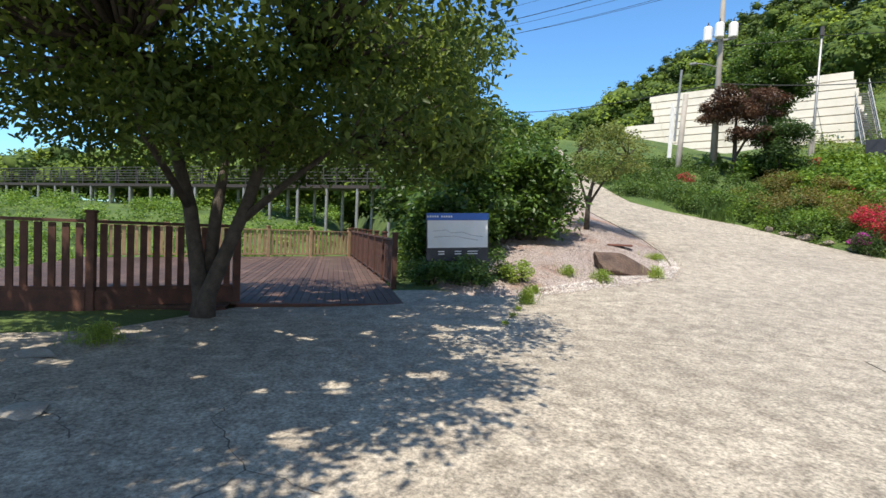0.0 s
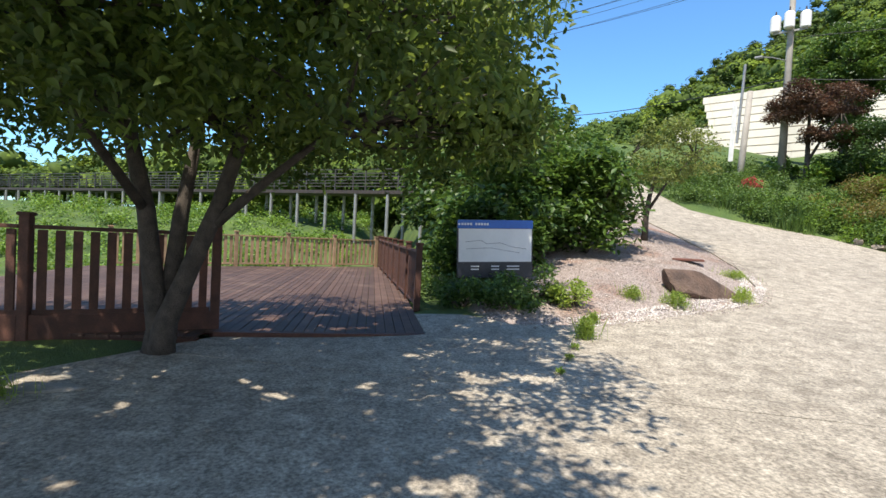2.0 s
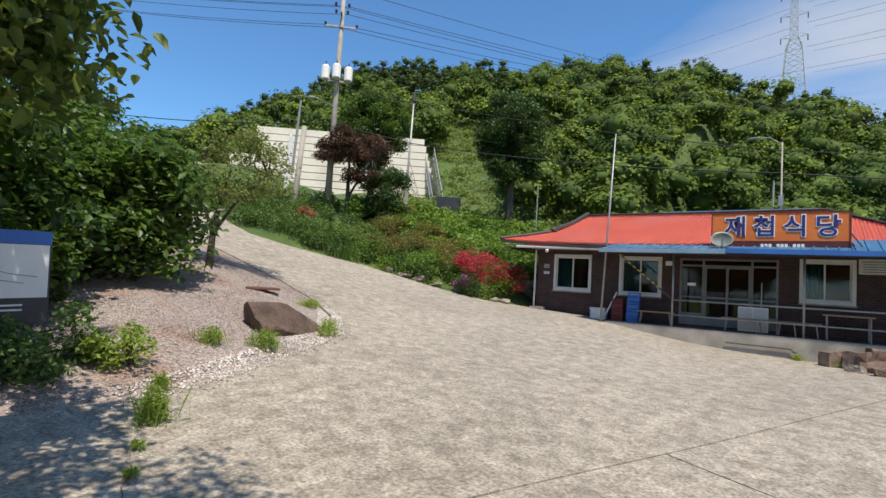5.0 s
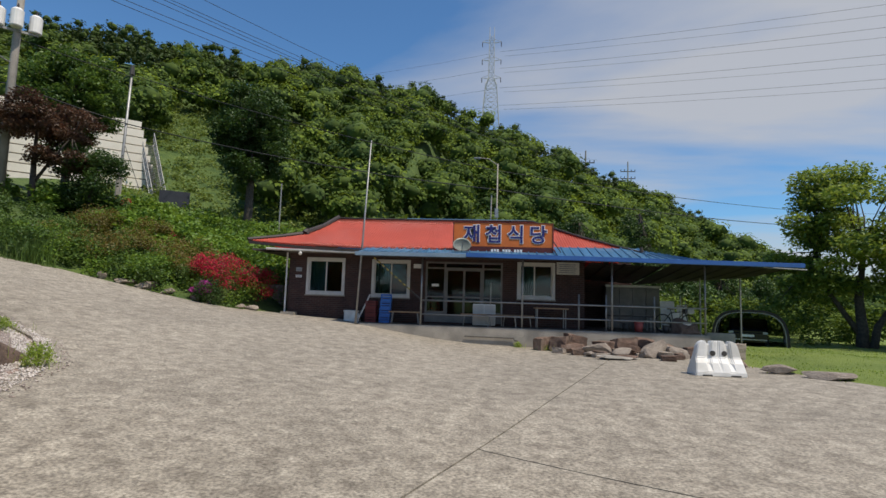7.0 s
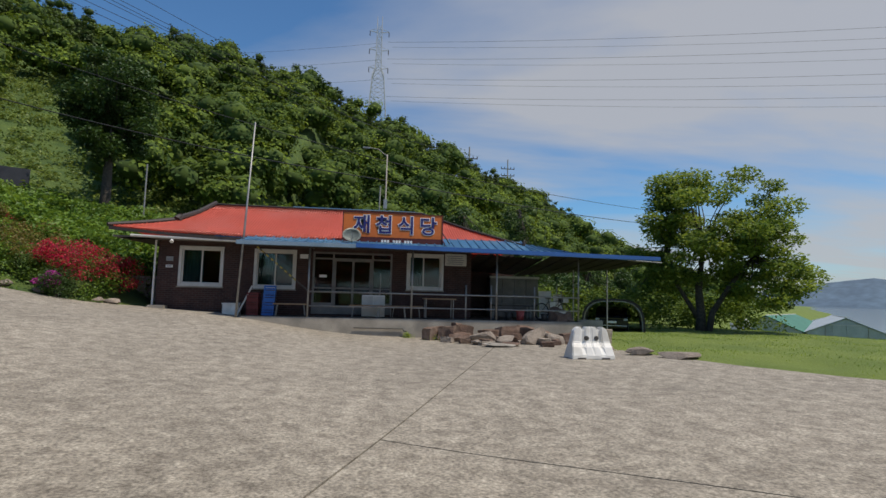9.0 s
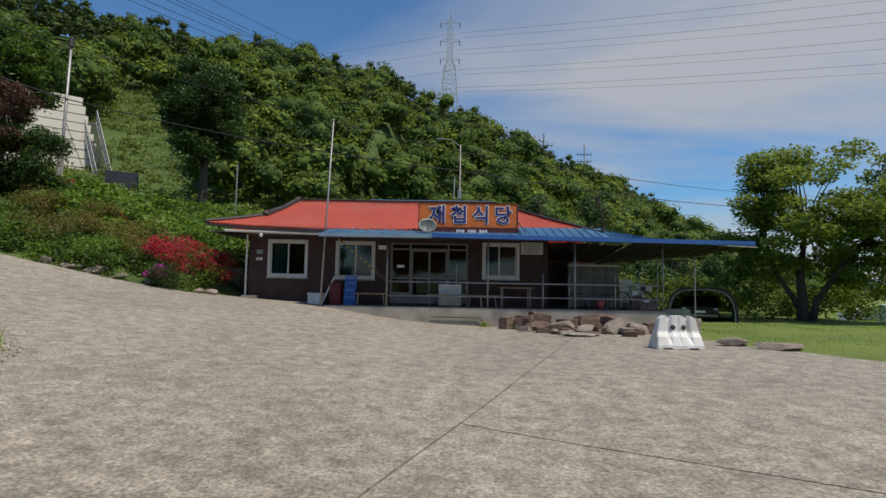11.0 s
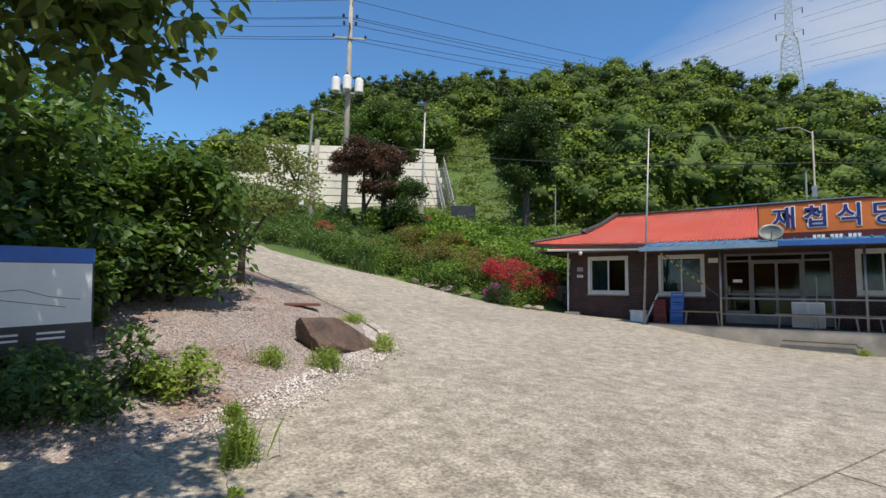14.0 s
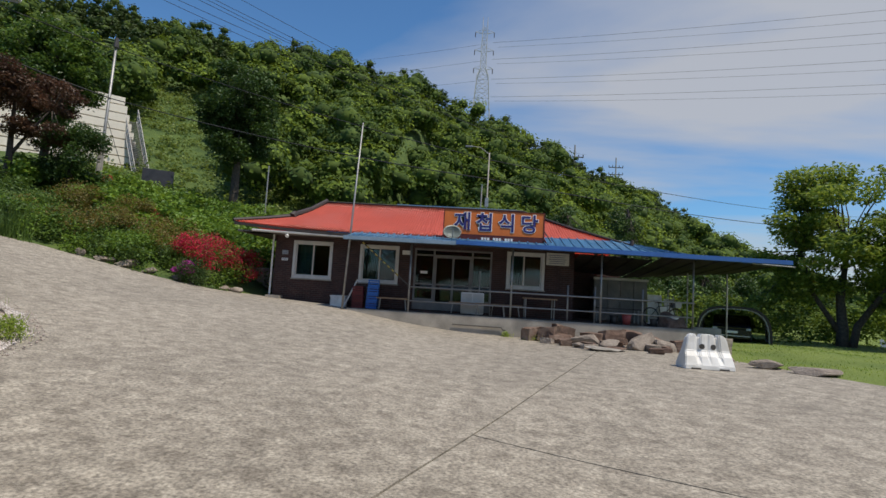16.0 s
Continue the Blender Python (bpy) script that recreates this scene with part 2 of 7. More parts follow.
ORANGE = mat("sign_orange", (0.66, 0.17, 0.03), (0.56, 0.13, 0.025), rough=0.55, scale=1.2, fine=20, bump=0.03, stain=0.2)
SIGN_DARK = mat("sign_maroon", (0.10, 0.015, 0.015), rough=0.55, scale=2, fine=20, bump=0.02)
NAVY = mat("letter_navy", (0.02, 0.022, 0.16), rough=0.5, scale=3, fine=20, bump=0.0, stain=0.1)
WHITE_PAINT = mat("white_paint", (0.80, 0.79, 0.77), (0.72, 0.71, 0.69), rough=0.6, scale=3, fine=30, bump=0.03, stain=0.15)
BOARD_BLUE = mat("board_blue", (0.02, 0.13, 0.50), (0.016, 0.11, 0.44), rough=0.4, scale=3, fine=20, bump=0.0, stain=0.15)
BOARD_WHITE = mat("board_white", (0.74, 0.76, 0.78), (0.68, 0.70, 0.72), rough=0.35, scale=3, fine=20, bump=0.0, stain=0.12)
BOARD_DARK = mat("board_dark", (0.035, 0.038, 0.05), rough=0.4, scale=3, fine=20, bump=0.0)
LINE_GREY = mat("print_grey", (0.16, 0.18, 0.24), rough=0.5, scale=3, fine=20, bump=0.0)
DECK_WOOD = mat("deck_timber", (0.085, 0.046, 0.033), (0.055, 0.03, 0.022), rough=0.75, scale=3.5, fine=55, bump=0.35, obj=0.22, c3=(0.12, 0.075, 0.055))
FENCE_WOOD = mat("fence_timber", (0.11, 0.045, 0.03), (0.06, 0.026, 0.019), rough=0.7, scale=5, fine=55, bump=0.3, obj=0.2)
PALE_WOOD = mat("faded_fence_timber", (0.36, 0.24, 0.14), (0.27, 0.17, 0.10), rough=0.75, scale=5, fine=55, bump=0.3, obj=0.2)
BARK = mat("bark", (0.095, 0.078, 0.063), (0.045, 0.037, 0.031), rough=0.95, scale=9, fine=60, bump=0.9, height=0.02)
ROCK_BROWN = mat("brown_rock", (0.19, 0.118, 0.086), (0.085, 0.055, 0.042), rough=0.9, scale=3.5, fine=28, bump=0.8, height=0.03, c3=(0.30, 0.22, 0.17))
ROCK_DARK = mat("dark_brown_rock", (0.125, 0.078, 0.056), (0.055, 0.036, 0.028), rough=0.9, scale=2.5, fine=22, bump=0.9, height=0.03, c3=(0.18, 0.125, 0.095))
PALE_CHIP = mat("pale_stone_chip", (0.62, 0.57, 0.53), (0.42, 0.37, 0.34), rough=0.9, scale=1.6, fine=90, bump=0.3, island=0.3)
ROCK_GREY = mat("grey_rock", (0.34, 0.29, 0.24), (0.21, 0.17, 0.14), rough=0.92, scale=3.5, fine=28, bump=0.8, height=0.03, c3=(0.14, 0.11, 0.09))
WALL_WHITE = mat("retaining_wall_concrete", (0.78, 0.73, 0.64), (0.70, 0.65, 0.56), rough=0.9, scale=0.7, fine=20, bump=0.3, c3=(0.62, 0.57, 0.49), stain=0.25)
NET_GREEN = mat("green_shade_net", (0.06, 0.20, 0.15), (0.04, 0.15, 0.11), rough=0.8, scale=1, fine=30, bump=0.2)
FILM_GREY = mat("greenhouse_film", (0.46, 0.49, 0.50), (0.36, 0.39, 0.40), rough=0.35, scale=1.2, fine=20, bump=0.2)
CAR_PAINT = mat("black_car_paint", (0.012, 0.013, 0.018), rough=0.18, scale=2, fine=30, bump=0.0)
RUBBER = mat("rubber", (0.02, 0.02, 0.02), rough=0.85, scale=6, fine=50)
CABLE = mat("black_cable", (0.02, 0.02, 0.02), rough=0.7, scale=6, fine=50, bump=0)
PYLON_STEEL = mat("weathered_zinc", (0.50, 0.51, 0.52), (0.42, 0.43, 0.44), rough=0.6, scale=1, fine=9, bump=0)
PEBBLE = mat("gravel_stone", (0.48, 0.41, 0.37), (0.25, 0.20, 0.178), rough=0.9, scale=1.6, fine=90, bump=0.3, island=0.35)
GLASS = glass_mat("window_glass")
DOOR_GREY = mat("weathered_grey_aluminium", (0.20, 0.19, 0.18), (0.14, 0.135, 0.13), rough=0.5, scale=3, fine=40, bump=0.05)
# Near-black base puts the shade under awning and canopy into the colour.
UNDERSIDE = mat("shade_dark_underside", (0.06, 0.054, 0.05), (0.035, 0.03, 0.028), rough=0.95, scale=3, fine=40, bump=0.1)
# Dark brown base stands in for awning shade on the concrete floor.
FLOOR_SHADE = mat("terrace_floor_shade", (0.075, 0.055, 0.045), (0.05, 0.038, 0.032), rough=0.7, scale=3, fine=40)
# Dark base colour stands in for the unlit room behind the glass.
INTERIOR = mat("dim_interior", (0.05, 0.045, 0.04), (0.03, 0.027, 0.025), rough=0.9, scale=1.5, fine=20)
CURTAIN = mat("teal_curtain", (0.10, 0.24, 0.25), (0.07, 0.18, 0.19), rough=0.9, scale=4, fine=40)

LEAF_TREE = leaf_mat("elm_leaf", (0.15, 0.215, 0.036), (0.045, 0.085, 0.018), 0.45)
LEAF_LAWN_TREE = leaf_mat("spreading_tree_leaf", (0.23, 0.31, 0.045), (0.055, 0.11, 0.018), 0.4)
LEAF_BUSH = leaf_mat("shrub_leaf", (0.115, 0.20, 0.035), (0.028, 0.066, 0.013), 0.35)
LEAF_SHRUB = leaf_mat("glossy_shrub_leaf", (0.10, 0.185, 0.029), (0.022, 0.056, 0.010), 0.38, 0.45)
LEAF_HILL = leaf_mat("hill_leaf", (0.205, 0.285, 0.028), (0.034, 0.074, 0.010), 0.22, 0.9, 0.34)
LEAF_PINE = leaf_mat("pine_leaf", (0.075, 0.11, 0.03), (0.034, 0.06, 0.018), 0.15, 0.75)
LEAF_DARK = leaf_mat("dark_leaf", (0.06, 0.12, 0.022), (0.02, 0.05, 0.012), 0.25)
LEAF_RED = leaf_mat("maple_leaf", (0.125, 0.068, 0.034), (0.048, 0.028, 0.018), 0.3)
DISH_GREY = mat("dish_enamel", (0.30, 0.34, 0.31), (0.24, 0.28, 0.26), rough=0.5, scale=4, fine=30, bump=0.05)
LEAF_VINE = leaf_mat("vine_leaf", (0.18, 0.30, 0.035), (0.05, 0.115, 0.016), 0.35)
LEAF_SLOPE = leaf_mat("slope_grass", (0.20, 0.26, 0.05), (0.075, 0.13, 0.022), 0.3)
LEAF_SAP = leaf_mat("sapling_leaf", (0.20, 0.24, 0.06), (0.08, 0.12, 0.025), 0.4)
LEAF_YELLOW = leaf_mat("weed_leaf", (0.30, 0.40, 0.07), (0.14, 0.22, 0.04), 0.5)
LEAF_RUST = leaf_mat("rust_leaf", (0.20, 0.16, 0.035), (0.10, 0.09, 0.02), 0.35)
PETAL_RED = leaf_mat("red_petal", (0.55, 0.02, 0.035), (0.32, 0.012, 0.03), 0.35)
PETAL_PINK = leaf_mat("magenta_petal", (0.50, 0.06, 0.36), (0.34, 0.035, 0.22), 0.35)


# ---------------- mesh helpers ----------------
def mesh_of(name, bm, material, smooth=False):
    me = bpy.data.meshes.new(name)
    bm.normal_update()
    bm.to_mesh(me)
    bm.free()
    me.materials.append(material)
    if smooth:
        me.polygons.foreach_set("use_smooth", [True] * len(me.polygons))
    return me


def part(name, bm, material, parent=None, label="", smooth=False):
    ob = new(name, mesh_of(name, bm, material, smooth))
    ob.parent = parent
    if label:
        tagged(ob, label)
    return ob


def share(name, me, parent, m):
    ob = new(name, me)
    ob.parent = parent
    ob.matrix_basis = m
    return ob


def base(name, m, label, category, group="", kind=""):
    ob = new(name)
    ob.matrix_world = m
    ob.empty_display_size = 0.1
    return tagged(ob, label, category, group, kind)


def box(x0, y0, z0, x1, y1, z1, bevel=0.0, bm=None):
    own = bmesh.new()
    bmesh.ops.create_cube(own, size=1, matrix=Matrix.Translation(((x0 + x1) / 2, (y0 + y1) / 2, (z0 + z1) / 2)) @ Matrix.Diagonal((abs(x1 - x0), abs(y1 - y0), abs(z1 - z0), 1)))
    if bevel:
        bmesh.ops.bevel(own, geom=own.edges[:], offset=bevel, segments=2, affect="EDGES")
    if bm is None:
        return own
    return merge(bm, own)


def merge(bm, other):
    tmp = bpy.data.meshes.new("tmp")
    other.to_mesh(tmp)
    other.free()
    bm.from_mesh(tmp)
    bpy.data.meshes.remove(tmp)
    return bm


def tube(points, radii, sides=10, cap=True, bm=None):
    """A tapered tube through the points."""
    bm = bm or bmesh.new()
    pts = [Vector(p) for p in points]
    if not isinstance(radii, (list, tuple)):
        radii = [radii] * len(pts)
    rings = []
    ref = Vector((0.13, 0.21, 0.97))
    for i, p in enumerate(pts):
        d = (pts[min(i + 1, len(pts) - 1)] - pts[max(i - 1, 0)]).normalized()
        if abs(d.dot(ref)) > 0.95:
            ref = Vector((1, 0.1, 0.05))
        u = d.cross(ref).normalized()
        v = d.cross(u)
        rings.append([bm.verts.new(p + (u * math.cos(a) + v * math.sin(a)) * radii[i]) for a in (2 * math.pi * k / sides for k in range(sides))])
    for a, b in zip(rings, rings[1:]):
        for k in range(sides):
            bm.faces.new((a[k], a[(k + 1) % sides], b[(k + 1) % sides], b[k]))
    if cap:
        bm.faces.new(rings[0][::-1])
        bm.faces.new(rings[-1])
    return bm


def prism(profile, y0, y1, axis="y"):
    """Extrude a closed (a, z) profile along y (or x)."""
    bm = bmesh.new()
    put = (lambda a, z, t: (a, t, z)) if axis == "y" else (lambda a, z, t: (t, a, z))
    r0 = [bm.verts.new(put(a, z, y0)) for a, z in profile]
    r1 = [bm.verts.new(put(a, z, y1)) for a, z in profile]
    n = len(profile)
    for k in range(n):
        bm.faces.new((r0[k], r0[(k + 1) % n], r1[(k + 1) % n], r1[k]))
    bm.faces.new(r0[::-1])
    bm.faces.new(r1)
    bmesh.ops.recalc_face_normals(bm, faces=bm.faces[:])
    return bm


def raw_mesh(name, verts, faces, material, smooth=False):
    """verts (n, 3) and faces (m, k) as arrays."""
    me = bpy.data.meshes.new(name)
    k = faces.shape[1]
    me.vertices.add(len(verts))
    me.vertices.foreach_set("co", np.ascontiguousarray(verts, dtype=np.float32).ravel())
    me.loops.add(faces.size)
    me.loops.foreach_set("vertex_index", np.ascontiguousarray(faces, dtype=np.int32).ravel())
    me.polygons.add(len(faces))
    me.polygons.foreach_set("loop_start", np.arange(0, faces.size, k, dtype=np.int32))
    me.polygons.foreach_set("loop_total", np.full(len(faces), k, dtype=np.int32))
    if smooth:
        me.polygons.foreach_set("use_smooth", np.ones(len(faces), dtype=bool))
    me.update(calc_edges=True)
    me.materials.append(material)
    return me


rng = np.random.default_rng(7)


def leaf_mesh(name, centres, length, width, material, droop=0.3, up=0.35, fold=0.25, outward=None, tone=None, oval=False):
    """One folded leaf at each centre, a diamond or a pointed oval; length and width may be arrays."""
    n = len(centres)
    length = np.broadcast_to(np.asarray(length, float), (n,))[:, None] * rng.uniform(0.65, 1.25, (n, 1))
    width = np.broadcast_to(np.asarray(width, float), (n,))[:, None] * rng.uniform(0.7, 1.2, (n, 1))
    d = rng.normal(size=(n, 3))
    d[:, 2] = d[:, 2] * 0.55 - droop
    d /= np.linalg.norm(d, axis=1, keepdims=True)
    nrm = rng.normal(size=(n, 3))
    nrm[:, 2] = np.abs(nrm[:, 2]) + up
    if outward is not None:
        nrm = 0.45 * nrm + 1.3 * outward / (np.linalg.norm(outward, axis=1, keepdims=True) + 1e-9)
        d = d - nrm * (d * nrm).sum(1, keepdims=True) / (nrm * nrm).sum(1, keepdims=True) * 0.85
        d /= np.linalg.norm(d, axis=1, keepdims=True) + 1e-9
    side = np.cross(d, nrm)
    side /= np.linalg.norm(side, axis=1, keepdims=True) + 1e-9
    lift = np.cross(side, d) * width * fold
    if oval:
        rim = [centres, centres + d * length * 0.28 + side * width * 0.46 + lift, centres + d * length * 0.66 + side * width * 0.40 + lift, centres + d * length - np.array([0, 0, 0.12]) * length,
               centres + d * length * 0.66 - side * width * 0.40 + lift, centres + d * length * 0.28 - side * width * 0.46 + lift]
        i = np.arange(n)[:, None] * 6
        fan = np.concatenate([i + np.array([[0, k, k + 1]]) for k in range(1, 5)], axis=1).reshape(-1, 3)
        return raw_mesh(name, np.stack(rim, axis=1).reshape(-1, 3), fan, material)
    v = np.stack([centres, centres + d * length * 0.5 + side * width * 0.5 + lift, centres + d * length, centres + d * length * 0.5 - side * width * 0.5 + lift], axis=1).reshape(-1, 3)
    i = np.arange(n)[:, None] * 4
    faces = np.concatenate([i + np.array([[0, 1, 2]]), i + np.array([[0, 2, 3]])], axis=1).reshape(-1, 3)
    me = raw_mesh(name, v, faces, material)
    if tone is not None:
        at = me.attributes.new("tone", "FLOAT", "POINT")
        at.data.foreach_set("value", np.repeat(tone, 4).astype(np.float32))
    return me


def blobs(centres, radii, count, hollow=0.45, flat=0.75):
    """Points scattered in soft balls, denser towards the skin."""
    c = np.repeat(np.asarray(centres, float), count, axis=0)
    r = np.repeat(np.asarray(radii, float), count)[:, None]
    d = rng.normal(size=c.shape)
    d /= np.linalg.norm(d, axis=1, keepdims=True)
    d[:, 2] *= flat
    k = rng.uniform(hollow ** 3, 1, (len(c), 1)) ** (1 / 3)
    return c + d * r * k * rng.uniform(0.8, 1.15, (len(c), 1))


# ---------------- the lie of the land ----------------
YARD = [(-6.85, -22.6), (-6.9, -21.3), (-7.0, -19.72), (-8.9, -19.74), (-8.3, -18.9), (-7.45, -18.3), (-7.25, -17.5), (-7.55, -16.2), (-8.2, -14.7), (-9.1, -12.9), (-10.4, -11.7), (-12.3, -10.7), (-14.2, -10.15), (-17.0, -9.9),
        (-21.0, -10.0), (-26, -10.2), (-34, -9.5), (-34, -5.0), (-26, -6.6), (-21.0, -6.6), (-19.6, -5.6), (-17.6, -3.2), (-15.6, -2.5), (-13.9, -2.0), (-12.3, -1.4), (-11.2, -0.3),
        (-10.72, 0.1), (-7.42, 0.1), (-7.42, -1.45), (4.6, -1.45), (4.3, -4.3), (5.1, -6.2), (5.9, -8.3), (7.0, -9.7), (11.5, -14), (16, -25), (13, -36), (-3, -36), (-4.4, -28), (-4.85, -24)]


def ramp(a, b, x):
    k = np.clip((np.asarray(x, float) - a) / (b - a), 0, 1)
    return k * k * (3 - 2 * k)


def yard_height(x, y):
    """The concrete yard and the lane that climbs from it."""
    q = np.clip(-np.asarray(x, float) - 1, 0, 34)
    rise = 0.008 * np.minimum(q, 24) ** 2 + 0.384 * np.maximum(q - 24, 0)
    rise = rise * (1 - 0.36 * ramp(0, 12, y))
    start = -22 + 2.6 * ramp(-8, -10.5, x)
    sill = 0.27 * np.exp(-((np.asarray(x, float) + 7.6) / 2.8) ** 2) * ramp(-10, -1.5, y)
    return -0.65 + sill + rise * ramp(0, 1, (np.asarray(y, float) - start) / (-15 - start))


def outside(x, y):
    """Distance out of the yard; 0 inside."""
    x, y = np.asarray(x, float), np.asarray(y, float)
    best = np.full(x.shape, 1e9)
    inside = np.zeros(x.shape, bool)
    for (ax, ay), (bx, by) in zip(YARD, YARD[1:] + YARD[:1]):
        dx, dy = bx - ax, by - ay
        k = np.clip(((x - ax) * dx + (y - ay) * dy) / (dx * dx + dy * dy), 0, 1)
        best = np.minimum(best, np.hypot(x - ax - k * dx, y - ay - k * dy))
        cross = (ay > y) != (by > y)
        with np.errstate(divide="ignore", invalid="ignore"):
            xi = ax + (y - ay) / (dy if dy else 1e-9) * dx
        inside ^= cross & (x < xi)
    return np.where(inside, 0.0, best)


RIDGE_AZ = [-180, -110, -80, -68, -60, -50, -44, -30, -20, -10, -3, 3, 11, 17, 23, 28, 36, 44, 70, 180]
RIDGE_EL = [0, 1, 2, 4.5, 7.4, 12.9, 16.1, 17.1, 16.9, 17.5, 18.3, 16.4, 12.7, 9.9, 7.1, 5.0, 2.0, 0.3, 0, 0]
RIDGE_D = [160, 160, 140, 120, 115, 110, 108, 108, 110, 112, 115, 120, 135, 155, 180, 200, 240, 260, 260, 160]
FOOT_D = [70, 70, 60, 56, 54, 52, 50, 46, 42, 38, 37, 38, 44, 55, 70, 80, 95, 110, 110, 70]


def hill_height(x, y):
    az = np.degrees(np.arctan2(x + 3, y + 20))
    r = np.hypot(x + 3, y + 20)
    el, d, foot = np.interp(az, RIDGE_AZ, RIDGE_EL), np.interp(az, RIDGE_AZ, RIDGE_D), np.interp(az, RIDGE_AZ, FOOT_D)
    k = np.clip((r - foot) / (d - foot), 0, 1)
    top = d * np.tan(np.radians(el))
    return top * (0.75 * k + 0.25 * ramp(0, 1, k)) * (1 - 0.4 * ramp(1.0, 2.2, r / d))


def land_height(x, y):
    x, y = np.asarray(x, float), np.asarray(y, float)
    out = outside(x, y)
    z = yard_height(x, y) - 0.07
    z = z + 0.072 * ramp(0.0, 0.22, out)
    # gravel mound beside the lane
    z = z + 0.20 * ramp(0.15, 1.6, out) * ramp(-7, -8.5, x) * ramp(-20, -18, y) * ramp(-8.6, -9.6, y) * ramp(-24, -18, x)
    # planted bank left of the house
    z = z + 0.25 * np.clip(y + 1.0, 0, 19) * ramp(-10.9, -13.5, x) * ramp(0, 2.5, out)
    # raised edge of the bank
    z = z + 0.30 * ramp(0.2, 1.0, out) * ramp(-11.0, -12.5, x) * ramp(-7.5, -4, y)
    # hollow under the boardwalk, rising again to the far path
    low = ramp(-6.4, -7.8, x) * ramp(-19.6, -21.5, y)
    z = z * (1 - low) + low * (-1.35 + 2.9 * ramp(-20, -34, x))
    z = z + 0.10 * ramp(4, 9, x) * ramp(0, 3, out) + 0.02
    z = z + hill_height(x, y) - 0.28 * ramp(-2, 6, y) * ramp(4, 7.5, x)
    z = z - 1.35 * ramp(17, 38, x) * ramp(60, 20, y) - 4.5 * ramp(52, 70, x)
    wob = np.sin(x * 1.7 + y * 0.6) * np.sin(y * 1.3 - x * 0.4) * 0.05 + np.sin(x * 0.31 + 1.1) * np.sin(y * 0.27) * 0.25 * ramp(8, 30, out)
    return z + wob * ramp(0.1, 1.5, out)


def ground_z(x, y):
    return float(land_height(np.array([x]), np.array([y]))[0])


def build_ground():
    u = np.linspace(-1, 1, 300)
    sx = -6 + 26 * u + 900 * np.sign(u) * np.abs(u) ** 5
    sy = -9 + 24 * u + 900 * np.sign(u) * np.abs(u) ** 5
    X, Y = np.meshgrid(sx, sy, indexing="ij")
    Z = land_height(X.ravel(), Y.ravel())
    n = len(u)
    v = np.stack([X.ravel(), Y.ravel(), Z], axis=1)
    i = (np.arange(n - 1)[:, None] * n + np.arange(n - 1)[None, :]).ravel()
    f = np.stack([i, i + n, i + n + 1, i + 1], axis=1)
    m = bpy.data.materials.new("soil_and_grass")
    m.use_nodes = True
    me = raw_mesh("ground", v, f, m, True)
    xs, ys = X.ravel(), Y.ravel()
    gravel = ramp(-6.3, -7.4, xs) * ramp(-19.2, -18.2, ys) * ramp(-8.6, -9.3, ys) * ramp(-27, -20, xs)
    lawn = ramp(3.4, 4.6, xs)
    for key, val in (("gravel", gravel), ("lawn", lawn)):
        at = me.attributes.new(key, "FLOAT", "POINT")
        at.data.foreach_set("value", val.astype(np.float32))
    nt = m.node_tree
    b = nt.nodes["Principled BSDF"]
    b.inputs["Roughness"].default_value = 0.95
    geo = nt.nodes.new("ShaderNodeNewGeometry")

    def noise_node(scale, detail=6):
        k = nt.nodes.new("ShaderNodeTexNoise")
        k.inputs["Scale"].default_value, k.inputs["Detail"].default_value = scale, detail
        nt.links.new(geo.outputs["Position"], k.inputs["Vector"])
        return k

    def ramp_node(src, a, ca, bpos, cb):
        k = nt.nodes.new("ShaderNodeValToRGB")
        k.color_ramp.elements[0].position, k.color_ramp.elements[0].color = a, (*ca, 1)
        k.color_ramp.elements[1].position, k.color_ramp.elements[1].color = bpos, (*cb, 1)
        nt.links.new(src, k.inputs[0])
        return k

    def mix_node(fac, a, bb):
        k = nt.nodes.new("ShaderNodeMix")
        k.data_type = "RGBA"
        nt.links.new(fac, k.inputs[0])
        nt.links.new(a, k.inputs[6])
        nt.links.new(bb, k.inputs[7])
        return k

    big, fine = noise_node(0.8), noise_node(22)
    wild = ramp_node(big.outputs[0], 0.35, (0.045, 0.085, 0.018), 0.65, (0.085, 0.13, 0.025))
    lawn_c = ramp_node(noise_node(0.5).outputs[0], 0.3, (0.10, 0.15, 0.025), 0.7, (0.17, 0.22, 0.04))
    vor = nt.nodes.new("ShaderNodeTexVoronoi")
    vor.inputs["Scale"].default_value = 48
    nt.links.new(geo.outputs["Position"], vor.inputs["Vector"])
    stones = ramp_node(vor.outputs["Color"], 0.1, (0.155, 0.12, 0.107), 0.85, (0.42, 0.355, 0.32))
    dirt = ramp_node(noise_node(1.1, 8).outputs[0], 0.33, (0, 0, 0), 0.50, (1, 1, 1))
    brown = ramp_node(fine.outputs[0], 0.3, (0.17, 0.10, 0.075), 0.7, (0.33, 0.22, 0.17))
    stone_mix = mix_node(dirt.outputs[0], brown.outputs[0], stones.outputs[0])
    for key in ("gravel", "lawn"):
        a = nt.nodes.new("ShaderNodeAttribute")
        a.attribute_name = key
        edge = nt.nodes.new("ShaderNodeMath")
        edge.operation = "MULTIPLY_ADD"
        edge.inputs[1].default_value = 0.5
        nt.links.new(noise_node(2.5).outputs[0], edge.inputs[0])
        nt.links.new(a.outputs["Fac"], edge.inputs[2])
        st = nt.nodes.new("ShaderNodeMapRange")
        st.inputs[1].default_value, st.inputs[2].default_value = 0.65, 0.95
        nt.links.new(edge.outputs[0], st.inputs[0])
